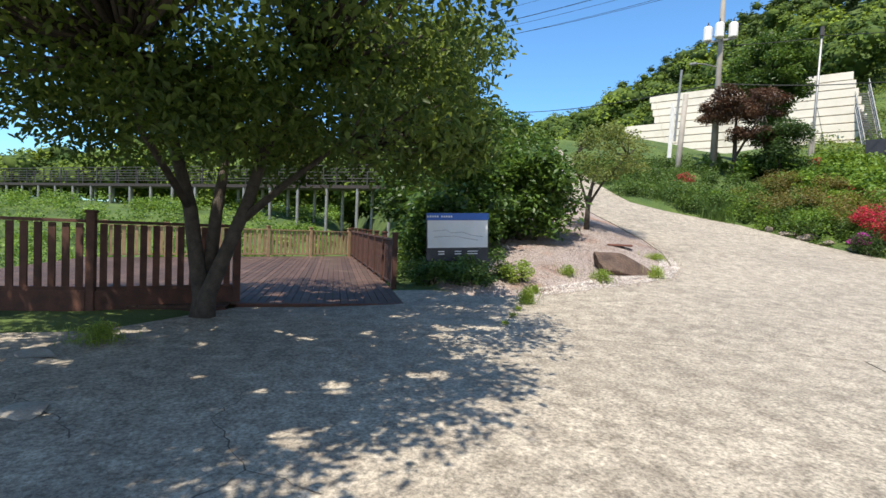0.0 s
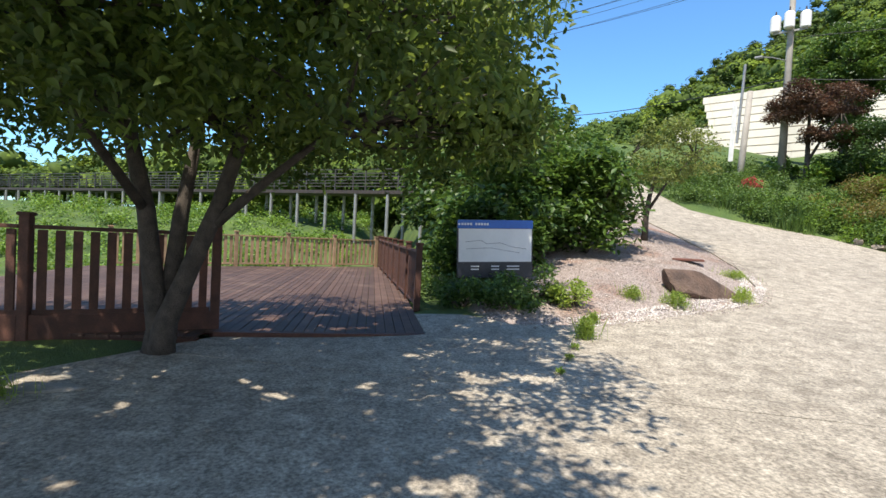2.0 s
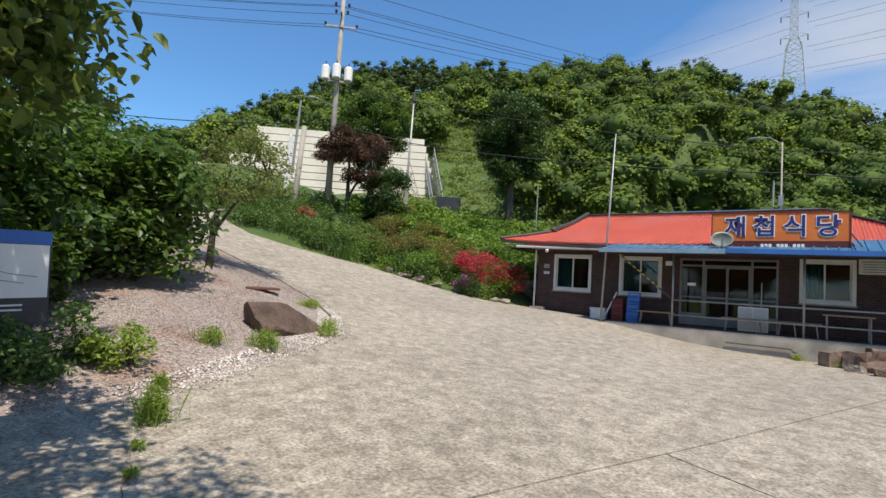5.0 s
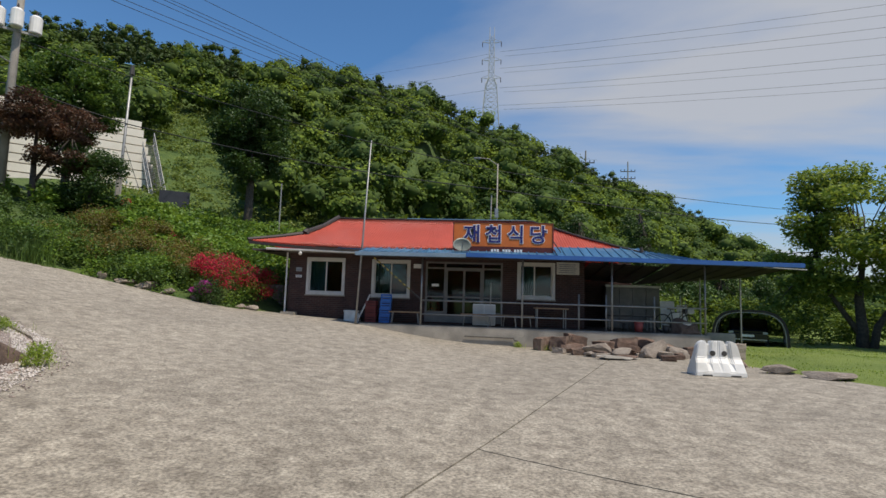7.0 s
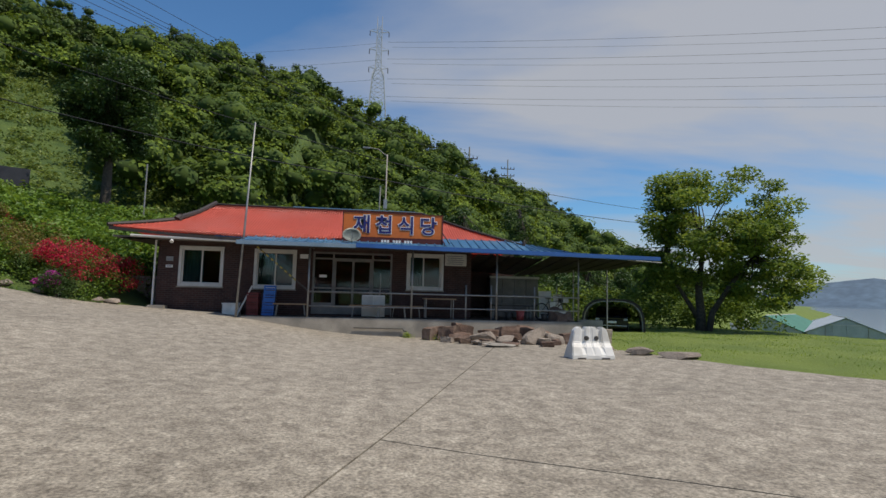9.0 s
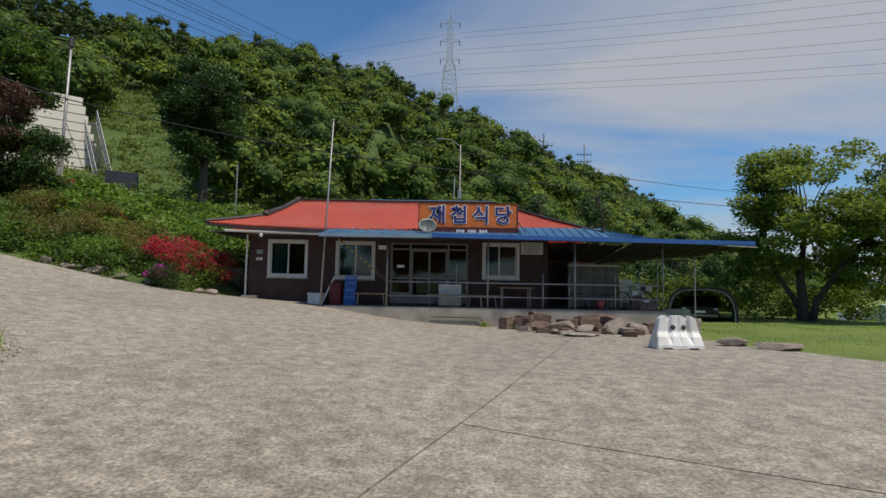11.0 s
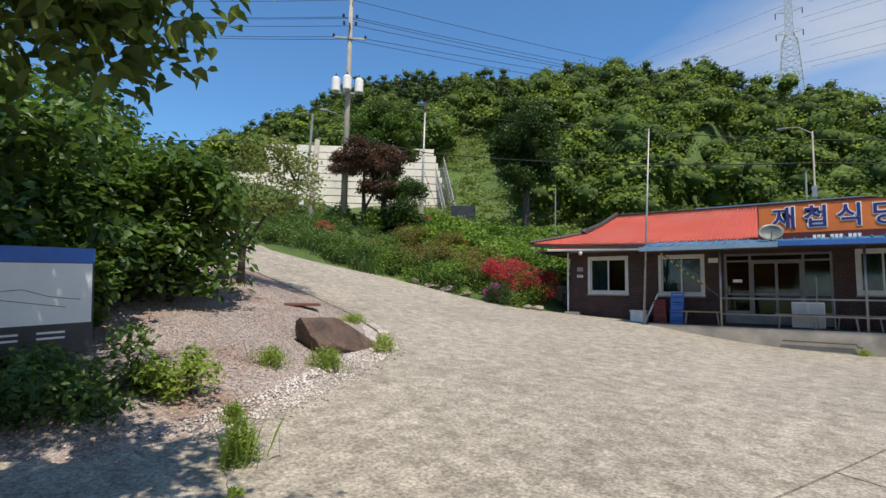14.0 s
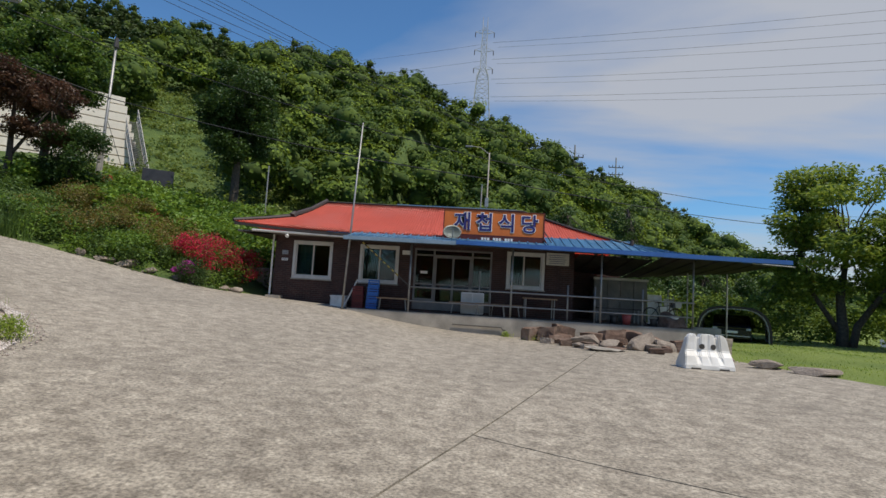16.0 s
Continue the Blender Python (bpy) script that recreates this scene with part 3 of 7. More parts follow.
        if key == "gravel":
            first = mix_node(st.outputs[0], wild.outputs[0], stone_mix.outputs[2])
        else:
            last = mix_node(st.outputs[0], first.outputs[2], lawn_c.outputs[0])
    ov = nt.nodes.new("ShaderNodeMix")
    ov.data_type, ov.blend_type = "RGBA", "OVERLAY"
    ov.inputs[0].default_value = 0.5
    nt.links.new(last.outputs[2], ov.inputs[6])
    nt.links.new(fine.outputs[0], ov.inputs[7])
    nt.links.new(ov.outputs[2], b.inputs["Base Color"])
    bp = nt.nodes.new("ShaderNodeBump")
    bp.inputs["Strength"].default_value, bp.inputs["Distance"].default_value = 0.8, 0.02
    nt.links.new(vor.outputs["Distance"], bp.inputs["Height"])
    nt.links.new(bp.outputs[0], b.inputs["Normal"])
    return tagged(new("ground", me), "soil, gravel mound and rough green grass reaching the hill", "ground", kind="structure")


build_ground()


CRACKS = [[(-2.3, -23.6), (-1.7, -22.95), (-1.2, -22.7)], [(0.6, -22.6), (-0.2, -21.9), (-0.7, -21.5), (-0.3, -21.0)], [(-0.7, -21.5), (-1.6, -21.9), (-2.4, -21.7)], [(-7.3, -17.1), (-6.47, -17.62), (-5.5, -18.15), (-4.6, -18.66)], [(-13.0, -10.4), (-12.75, -9.2), (-12.55, -6.5), (-12.4, -4.0), (-11.6, -1.6)]]
CRACK_DIRT = mat("crack_dirt", (0.13, 0.115, 0.095), rough=1.0, scale=8, fine=60)


def build_pavement():
    """Concrete cast in bays with open joints between them."""
    top = base("pavement", Matrix(), "worn pale concrete yard and lane with cracked joints", "pavement", kind="structure")
    whole = bmesh.new()
    whole.faces.new([whole.verts.new((x, y, 0)) for x, y in YARD])

    def cut(bm, p, d, keep):
        nrm = Vector((-d[1], d[0], 0)).normalized() * keep
        g = bm.verts[:] + bm.edges[:] + bm.faces[:]
        bmesh.ops.bisect_plane(bm, geom=g, plane_co=Vector((*p, 0)) + nrm * 0.012, plane_no=nrm, clear_inner=True, dist=1e-5)
        return bm

    JOINTS = [((-2.8, -14.25), (0.337, 0.94)), ((-2.8, -14.3), (0.886, -0.46)), ((-12.6, -10.0), (0.07, 1.0)), ((-16.2, -10), (0.06, 1.0)), ((-22.0, -8), (0.0, 1.0))]
    bays = [whole]
    for j, (p, d) in enumerate(JOINTS):
        done = []
        for bm in bays:
            c = Vector()
            for v in bm.verts:
                c += v.co
            c /= max(1, len(bm.verts))
            side = (c.x - p[0]) * -d[1] + (c.y - p[1]) * d[0]
            right_of_main = (c.x + 2.8) * -0.94 + (c.y + 14.25) * 0.337 < 0
            if (j == 1 and not right_of_main) or (j > 1 and right_of_main):
                done.append(bm)
                continue
            a, b2 = bm, bm.copy()
            for piece in (cut(a, p, d, 1), cut(b2, p, d, -1)):
                if piece.faces:
                    done.append(piece)
                else:
                    piece.free()
        bays = done
    for pts in CRACKS:
        g = random.Random(int(pts[0][0] * 100))
        line = []
        for (ax, ay), (bx, by) in zip(pts, pts[1:]):
            k = max(3, int(math.hypot(bx - ax, by - ay) / 0.09))
            line += [(ax + (bx - ax) * i / k + g.gauss(0, 0.018), ay + (by - ay) * i / k + g.gauss(0, 0.018)) for i in range(k)]
        cb = bmesh.new()
        prev = None
        for i, (x, y) in enumerate(line):
            nx, ny = (line[min(i + 1, len(line) - 1)][1] - line[max(i - 1, 0)][1]), -(line[min(i + 1, len(line) - 1)][0] - line[max(i - 1, 0)][0])
            s = math.hypot(nx, ny) or 1
            w = g.uniform(0.0015, 0.007)
            z = float(yard_height(x, y)) + 0.012 * math.sin(x * 0.9 + 0.5) * math.sin(y * 0.8) + 0.004
            cur = [cb.verts.new((x - nx / s * w, y - ny / s * w, z)), cb.verts.new((x + nx / s * w, y + ny / s * w, z))]
            if prev:
                cb.faces.new((prev[0], prev[1], cur[1], cur[0]))
            prev = cur
        part("crack", cb, CRACK_DIRT, top, "dirt-filled crack in the concrete")
    for bm in bays:
        xs = [v.co.x for v in bm.verts]
        ys = [v.co.y for v in bm.verts]
        for axis, lo, hi in ((0, min(xs), max(xs)), (1, min(ys), max(ys))):
            k = math.floor(lo) + 0.5
            while k < hi:
                nrm, at = Vector((0, 0, 0)), Vector((0, 0, 0))
                nrm[axis], at[axis] = 1, k
                bmesh.ops.bisect_plane(bm, geom=bm.verts[:] + bm.edges[:] + bm.faces[:], plane_co=at, plane_no=nrm, dist=1e-5)
                k += 0.8
        bmesh.ops.triangulate(bm, faces=[f for f in bm.faces if len(f.verts) > 4])
        edge = [e for e in bm.edges if e.is_boundary]
        ret = bmesh.ops.extrude_edge_only(bm, edges=edge)
        low = {v for v in ret["geom"] if isinstance(v, bmesh.types.BMVert)}
        for v in bm.verts:
            v.co.z = float(yard_height(v.co.x, v.co.y)) + 0.012 * math.sin(v.co.x * 0.9 + 0.5) * math.sin(v.co.y * 0.8) - (0.12 if v in low else 0)
        bmesh.ops.recalc_face_normals(bm, faces=bm.faces[:])
        part("slab", bm, CONCRETE, top)


build_pavement()


# ---------------- the restaurant ----------------
def brick_wall_mat():
    m = bpy.data.materials.new("brick_courses")
    m.use_nodes = True
    nt = m.node_tree
    b = nt.nodes["Principled BSDF"]
    b.inputs["Roughness"].default_value = 0.8
    geo = nt.nodes.new("ShaderNodeNewGeometry")
    sep = nt.nodes.new("ShaderNodeSeparateXYZ")
    nt.links.new(geo.outputs["Position"], sep.inputs[0])
    add = nt.nodes.new("ShaderNodeMath")
    nt.links.new(sep.outputs[0], add.inputs[0])
    nt.links.new(sep.outputs[1], add.inputs[1])
    comb = nt.nodes.new("ShaderNodeCombineXYZ")
    nt.links.new(add.outputs[0], comb.inputs[0])
    nt.links.new(sep.outputs[2], comb.inputs[1])
    br = nt.nodes.new("ShaderNodeTexBrick")
    br.inputs["Scale"].default_value = 1.0
    br.inputs["Brick Width"].default_value, br.inputs["Row Height"].default_value = 0.21, 0.075
    br.inputs["Mortar Size"].default_value = 0.008
    br.inputs["Color1"].default_value = (0.062, 0.024, 0.019, 1)
    br.inputs["Color2"].default_value = (0.036, 0.015, 0.013, 1)
    br.inputs["Mortar"].default_value = (0.072, 0.056, 0.049, 1)
    nt.links.new(comb.outputs[0], br.inputs["Vector"])
    n = nt.nodes.new("ShaderNodeTexNoise")
    n.inputs["Scale"].default_value = 3
    n.inputs["Detail"].default_value = 8
    nt.links.new(geo.outputs["Position"], n.inputs["Vector"])
    ov = nt.nodes.new("ShaderNodeMix")
    ov.data_type, ov.blend_type = "RGBA", "OVERLAY"
    ov.inputs[0].default_value = 0.6
    nt.links.new(br.outputs["Color"], ov.inputs[6])
    nt.links.new(n.outputs[0], ov.inputs[7])
    nt.links.new(ov.outputs[2], b.inputs["Base Color"])
    bp = nt.nodes.new("ShaderNodeBump")
    bp.invert = True
    bp.inputs["Strength"].default_value, bp.inputs["Distance"].default_value = 0.7, 0.01
    nt.links.new(br.outputs["Fac"], bp.inputs["Height"])
    nt.links.new(bp.outputs[0], b.inputs["Normal"])
    return m


BRICK_WALL = brick_wall_mat()
house = base("restaurant", pose(0, 0, 0), "single-storey brick restaurant with red metal roof and blue awning", "restaurant")

OPENINGS = [(-9.95, -8.46, 1.0, 2.40), (-7.33, -5.87, 0.97, 2.38), (-5.24, -2.28, 0.06, 2.38), (-1.70, -0.34, 1.06, 2.40)]


xs = -10.7
for x0, x1, z0, z1 in OPENINGS:
    part("wall", box(xs, 0, -0.3, x0, 0.22, 2.75), BRICK_WALL, house)
    part("wall", box(x0, 0, -0.3, x1, 0.22, z0), BRICK_WALL, house)
    part("wall", box(x0, 0, z1, x1, 0.22, 2.75), BRICK_WALL, house)
    xs = x1
part("wall", box(xs, 0, -0.7, 0.78, 0.22, 2.75), BRICK_WALL, house)
part("wall", box(0.56, 0.22, -0.3, 0.78, 3.3, 2.75), BRICK_WALL, house)
part("wall", box(0.78, 3.08, -0.3, 3.3, 3.3, 2.75), BRICK_WALL, house)
part("wall", box(-10.7, 0.22, -0.3, -10.48, 6.8, 2.75), BRICK_WALL, house)
part("wall", box(3.08, 3.3, -0.7, 3.3, 6.8, 2.75), BRICK_WALL, house)
part("wall", box(-10.48, 6.58, -0.3, 3.08, 6.8, 2.75), BRICK_WALL, house)
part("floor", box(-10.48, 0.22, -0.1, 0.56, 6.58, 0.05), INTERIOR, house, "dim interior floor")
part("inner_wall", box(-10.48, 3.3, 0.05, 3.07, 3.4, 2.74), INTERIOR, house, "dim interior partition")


def window(x0, x1, z0, z1, split=0.5, curtain=True):
    w = part("window", bmesh.new(), ALU, house)
    t = 0.075
    bm = bmesh.new()
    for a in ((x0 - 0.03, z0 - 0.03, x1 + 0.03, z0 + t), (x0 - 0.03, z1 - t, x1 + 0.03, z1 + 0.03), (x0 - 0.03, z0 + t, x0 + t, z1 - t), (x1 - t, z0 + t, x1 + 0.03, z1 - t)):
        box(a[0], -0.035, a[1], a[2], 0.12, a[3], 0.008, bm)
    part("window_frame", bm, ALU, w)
    xm = x0 + (x1 - x0) * split
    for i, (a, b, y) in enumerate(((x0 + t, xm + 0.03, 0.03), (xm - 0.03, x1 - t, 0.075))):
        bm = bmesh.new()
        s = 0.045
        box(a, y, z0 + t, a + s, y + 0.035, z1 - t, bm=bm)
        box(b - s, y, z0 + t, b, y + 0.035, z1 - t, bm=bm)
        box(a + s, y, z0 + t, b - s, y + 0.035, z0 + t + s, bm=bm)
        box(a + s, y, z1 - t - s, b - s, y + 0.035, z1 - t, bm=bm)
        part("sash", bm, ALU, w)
        g = part("pane", box(a + s, y + 0.012, z0 + t + s, b - s, y + 0.02, z1 - t - s), GLASS, w)
        g.visible_shadow = False
    if curtain:
        bm = bmesh.new()
        n = 40
        for k in range(n):
            xa, xb = x0 + (xm - x0) * k / n, x0 + (xm - x0) * (k + 1) / n
            ya, yb = 0.3 + 0.03 * math.sin(k * 1.1), 0.3 + 0.03 * math.sin((k + 1) * 1.1)
            bm.faces.new([bm.verts.new(p) for p in ((xa, ya, z0), (xb, yb, z0), (xb, yb, z1), (xa, ya, z1))])
        bmesh.ops.remove_doubles(bm, verts=bm.verts[:], dist=1e-4)
        bmesh.ops.solidify(bm, geom=bm.faces[:], thickness=0.006)
        part("curtain", bm, CURTAIN, w, "teal window curtain")
    part("window_sill", box(x0 - 0.06, -0.07, z0 - 0.075, x1 + 0.06, 0.0, z0 - 0.032, 0.006), CURB, w)


window(*OPENINGS[0])
window(*OPENINGS[1])
window(*OPENINGS[3], split=0.45)


def entrance():
    x0, x1, z0, z1 = OPENINGS[2]
    d = part("entrance", bmesh.new(), DOOR_GREY, house)
    bm = bmesh.new()
    for x in (x0, x0 + 0.72, x1 - 0.78, x1 - 0.07):
        box(x, 0.0, z0, x + 0.07, 0.11, z1, 0.006, bm)
    for z in (z0, z1 - 0.07, 2.10):
        box(x0 + 0.07, 0.01, z, x1 - 0.07, 0.10, z + 0.06, 0, bm)
    part("door_frame", bm, DOOR_GREY, d)
    lx = [(x0 + 0.79, x0 + 1.52, 0.03), (x0 + 1.46, x1 - 0.78, 0.066)]
    for a, b, y in lx:
        bm = bmesh.new()
        s = 0.07
        box(a, y, z0 + 0.06, a + s, y + 0.035, 2.10, bm=bm)
        box(b - s, y, z0 + 0.06, b, y + 0.035, 2.10, bm=bm)
        for za, zb in ((z0 + 0.06, z0 + 0.3), (1.0, 1.06), (2.04, 2.10)):
            box(a + s, y, za, b - s, y + 0.035, zb, bm=bm)
        leaf = part("sliding_door", bm, DOOR_GREY, d)
        g = part("pane", box(a + s, y + 0.012, z0 + 0.3, b - s, y + 0.02, 2.04), GLASS, leaf)
        g.visible_shadow = False
    for a, b in ((x0 + 0.07, x0 + 0.72), (x1 - 0.71, x1 - 0.07)):
        side = part("kick_panel", box(a, 0.03, z0 + 0.06, b, 0.06, z0 + 0.42), DOOR_GREY, d)
        part("transom_bar", box(a, 0.03, 1.0, b, 0.06, 1.05), DOOR_GREY, d)
        g = part("pane", box(a, 0.04, z0 + 0.42, b, 0.048, 2.10), GLASS, side)
        g.visible_shadow = False
    for a, b in ((x0 + 0.07, x0 + 0.72), (x0 + 0.79, x1 - 0.78), (x1 - 0.71, x1 - 0.07)):
        g = part("pane", box(a, 0.04, 2.16, b, 0.048, z1 - 0.07), GLASS, d)
        g.visible_shadow = False
    part("notice", box(x0 + 0.25, 0.02, 1.42, x0 + 0.52, 0.028, 1.52), WHITE_PAINT, d, "white paper notice on the glass")


entrance()

# roof
EAVE_Y, RIDGE_Y, RIDGE_Z = -0.9, 3.3, 4.5


def eave_z(x):
    return 2.74 + 0.24 * max(0.0, (-7.5 - x) / 4.5) ** 1.6


def front_top(x):
    if x < -10.35:
        return EAVE_Y + (x + 12.0) / 1.65 * 2.0
    if x < -9.8:
        return 1.1 + (x + 10.35) / 0.55 * 2.2
    if x > -0.9:
        return RIDGE_Y - (x + 0.9) / 3.6 * 4.2
    return RIDGE_Y


def roof_front():
    bm = bmesh.new()
    rows = 6
    prev = None
    x = -12.0
    while x <= 2.7:
        yt = max(front_top(x), EAVE_Y + 0.001)
        col = []
        for k in range(rows + 1):
            y = EAVE_Y + (yt - EAVE_Y) * k / rows
            f = (y - EAVE_Y) / (RIDGE_Y - EAVE_Y)
            z = eave_z(x) + (RIDGE_Z - eave_z(x)) * f - 0.10 * math.sin(math.pi * f)
            col.append(bm.verts.new((x, y, z + 0.009 * math.sin(x * 2 * math.pi / 0.10))))
        if prev:
            for k in range(rows):
                bm.faces.new((prev[k], col[k], col[k + 1], prev[k + 1]))
        prev = col
        x += 0.025
    bmesh.ops.solidify(bm, geom=bm.faces[:], thickness=0.012)
    return bm


roof = part("roof", roof_front(), ROOF_RED, house, "red corrugated metal roof", smooth=True)


def roof_plane(pts, t=0.03):
    bm = bmesh.new()
    bm.faces.new([bm.verts.new(p) for p in pts])
    bmesh.ops.solidify(bm, geom=bm.faces[:], thickness=t)
    return bm


part("roof_slope", roof_plane([(-12.0, EAVE_Y, 2.97), (-10.35, 1.1, 3.48), (-9.8, RIDGE_Y, RIDGE_Z - 0.03), (-10.35, 5.6, 3.48), (-12.0, 7.5, 2.97)]), ROOF_RED, roof)
part("roof_slope", roof_plane([(2.7, EAVE_Y, 2.73), (2.7, 7.5, 2.73), (-0.9, RIDGE_Y, RIDGE_Z - 0.03)]), ROOF_RED, roof)
part("roof_slope", roof_plane([(-12.0, 7.5, 2.97), (-9.8, RIDGE_Y, RIDGE_Z - 0.03), (-0.9, RIDGE_Y, RIDGE_Z - 0.03), (2.7, 7.5, 2.73)]), ROOF_BLUE, roof, "blue metal rear slope")
ridge = [(-12.05, EAVE_Y - 0.02, 3.0), (-11.2, 0.07, 3.25), (-10.4, 1.05, 3.53)]
part("hip_tile", tube(ridge, [0.07, 0.075, 0.1], 8), TILE_DARK, roof)
part("hip_tile", tube([(-10.42, 1.0, 3.56), (-10.1, 2.1, 3.98), (-9.8, RIDGE_Y - 0.05, RIDGE_Z + 0.06)], [0.13, 0.11, 0.1], 8), TILE_DARK, roof)
part("hip_finial", tube([(-10.47, 0.86, 3.46), (-10.42, 1.0, 3.60), (-10.40, 1.05, 3.72)], [0.16, 0.15, 0.06], 8), TILE_DARK, roof)
part("ridge_cap", tube([(-9.85, RIDGE_Y, RIDGE_Z + 0.03), (-5.5, RIDGE_Y, RIDGE_Z + 0.015), (-0.9, RIDGE_Y, RIDGE_Z + 0.03)], 0.04, 8), TILE_DARK, roof)
part("ridge_cap", box(-6.6, RIDGE_Y + 0.02, RIDGE_Z + 0.04, -1.2, RIDGE_Y + 0.2, RIDGE_Z + 0.085), ROOF_BLUE, roof, "blue metal ridge flashing")
part("hip_tile", tube([(-0.9, RIDGE_Y, RIDGE_Z), (0.9, 1.2, 3.58), (2.7, EAVE_Y, 2.78)], 0.05, 8), TILE_DARK, roof)
part("hip_finial", tube([(2.64, EAVE_Y + 0.05, 2.75), (2.62, EAVE_Y + 0.05, 3.0)], [0.09, 0.05], 8), TILE_DARK, roof)


def fascia():
    bm = bmesh.new()
    n = 20
    pv = None
    for k in range(n + 1):
        x = -12.0 + 14.6 * k / n
        z = eave_z(x)
        ring = [bm.verts.new(p) for p in ((x, EAVE_Y - 0.03, z - 0.03), (x, EAVE_Y - 0.03, z - 0.14), (x, EAVE_Y + 0.08, z - 0.14), (x, EAVE_Y + 0.08, z - 0.03))]
        if pv:
            for i in range(4):
                bm.faces.new((pv[i], ring[i], ring[(i + 1) % 4], pv[(i + 1) % 4]))
        else:
            bm.faces.new(ring[::-1])
        pv = ring
    bm.faces.new(pv)
    return bm


part("fascia", fascia(), TILE_DARK, roof)
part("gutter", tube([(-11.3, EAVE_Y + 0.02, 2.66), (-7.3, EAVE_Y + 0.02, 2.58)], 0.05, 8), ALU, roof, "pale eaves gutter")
part("soffit", box(-11.7, EAVE_Y + 0.1, 2.60, 2.5, -0.001, 2.66), SOFFIT, house)
part("soffit", box(-11.9, EAVE_Y + 0.1, 2.60, -10.71, 7.0, 2.66), SOFFIT, house)
part("downpipe", tube([(-10.78, -0.06, 2.6), (-10.78, -0.06, -0.1)], 0.035, 8), WHITE_PLASTIC, house)
part("security_light", tube([(-9.95, -0.85, 2.55), (-9.95, -0.92, 2.48)], [0.05, 0.07], 8), WHITE_PLASTIC, house)
for k, z in enumerate((1.86, 1.62)):
    pl = part("wall_plate", box(-10.42, -0.02, z, -10.18, -0.002, z + (0.1 if k else 0.16), 0.004), WHITE_PAINT if k else STEEL, house, "small plate with illegible marks")
    for j in range(2):
        part("marking", box(-10.39, -0.026, z + 0.03 + 0.035 * j, -10.22, -0.0225, z + 0.045 + 0.035 * j), LINE_GREY, pl)
part("wall_plate", box(-5.72, -0.02, 2.1, -5.42, -0.002, 2.26), WHITE_PAINT, house, "small white plate")
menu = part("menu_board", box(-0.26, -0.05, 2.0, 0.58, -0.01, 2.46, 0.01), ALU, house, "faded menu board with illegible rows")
for j in range(5):
    part("marking", box(-0.18 + (j % 2) * 0.03, -0.056, 2.06 + 0.075 * j, 0.42 + 0.03 * (j % 3), -0.052, 2.085 + 0.075 * j), LINE_GREY, menu)

# awning and canopy


def sheet_roof(corner_a, corner_b, corner_c, corner_d, step):
    """Ribbed sheet: a-b is the front edge, d-c the back edge."""
    a, b, c, d = (Vector(p) for p in (corner_a, corner_b, corner_c, corner_d))
    n = max(2, int((b - a).length / step))
    bm = bmesh.new()
    prof = [(0, 0), (0.80, 0), (0.84, 0.035), (0.96, 0.035), (1.0, 0)]
    prev = None
    for i in range(n):
        for u, h in prof[(0 if i == 0 else 1):]:
            t = (i + u) / n
            lo, hi = a.lerp(b, t), d.lerp(c, t)
            col = [bm.verts.new(lo + Vector((0, 0, h))), bm.verts.new(lo.lerp(hi, 0.5) + Vector((0, 0, h - 0.015))), bm.verts.new(hi + Vector((0, 0, h)))]
            if prev:
                for k in range(2):
                    bm.faces.new((prev[k], col[k], col[k + 1], prev[k + 1]))
            prev = col
    bmesh.ops.solidify(bm, geom=bm.faces[:], thickness=0.008)
    return bm


awning = part("awning", sheet_roof((-7.45, -2.05, 2.52), (-0.45, -2.05, 2.472), (-0.45, -0.7, 2.78), (-7.45, -0.7, 2.80), 0.30), ROOF_BLUE, house, "blue ribbed metal awning on steel posts")
part("awning_sheet", sheet_roof((-0.44, -2.05, 2.472), (2.7, -2.05, 2.45), (2.7, -0.2, 3.02), (-0.44, -0.42, 2.99), 0.30), ROOF_BLUE, awning)
part("canopy", sheet_roof((2.7, -2.05, 2.462), (7.2, -2.05, 2.38), (7.2, 1.3, 2.50), (2.7, 1.25, 3.18), 0.30), ROOF_BLUE, awning)
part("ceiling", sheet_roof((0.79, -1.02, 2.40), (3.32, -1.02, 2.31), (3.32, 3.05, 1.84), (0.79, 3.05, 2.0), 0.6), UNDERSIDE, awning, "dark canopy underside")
part("gutter", box(-7.5, -2.16, 2.38, -3.6, -2.04, 2.52, 0.01), PALE_TRIM, awning, "faded grey-blue gutter")
gut = part("gutter", box(-3.6, -2.16, -0.075, 7.4, -2.04, 0.075, 0.01), BLUE_TRIM, awning, "blue painted gutter")
gut.matrix_basis = pose(0, 0, 2.445, 0, 0.55, 0)
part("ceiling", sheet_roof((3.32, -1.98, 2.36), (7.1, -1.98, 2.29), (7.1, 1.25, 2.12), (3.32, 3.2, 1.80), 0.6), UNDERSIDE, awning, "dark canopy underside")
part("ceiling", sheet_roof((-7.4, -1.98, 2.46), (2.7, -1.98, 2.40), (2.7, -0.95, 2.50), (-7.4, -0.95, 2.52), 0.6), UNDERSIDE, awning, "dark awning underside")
part("edge_beam", box(7.05, -2.0, 2.28, 7.12, 1.3, 2.34), STEEL, awning)
for x in (-5.19, -1.61, 1.46):
    part("purlin", box(x - 0.03, -2.0, 2.44, x + 0.03, -0.3, 2.49), DARK_STEEL, awning)
part("purlin", box(-7.4, -1.54, 2.39, 7.0, -1.48, 2.44), DARK_STEEL, awning)
part("stay", tube([(6.2, -2.0, 2.30), (7.2, -2.6, 2.20)], 0.02, 6), STEEL, awning)

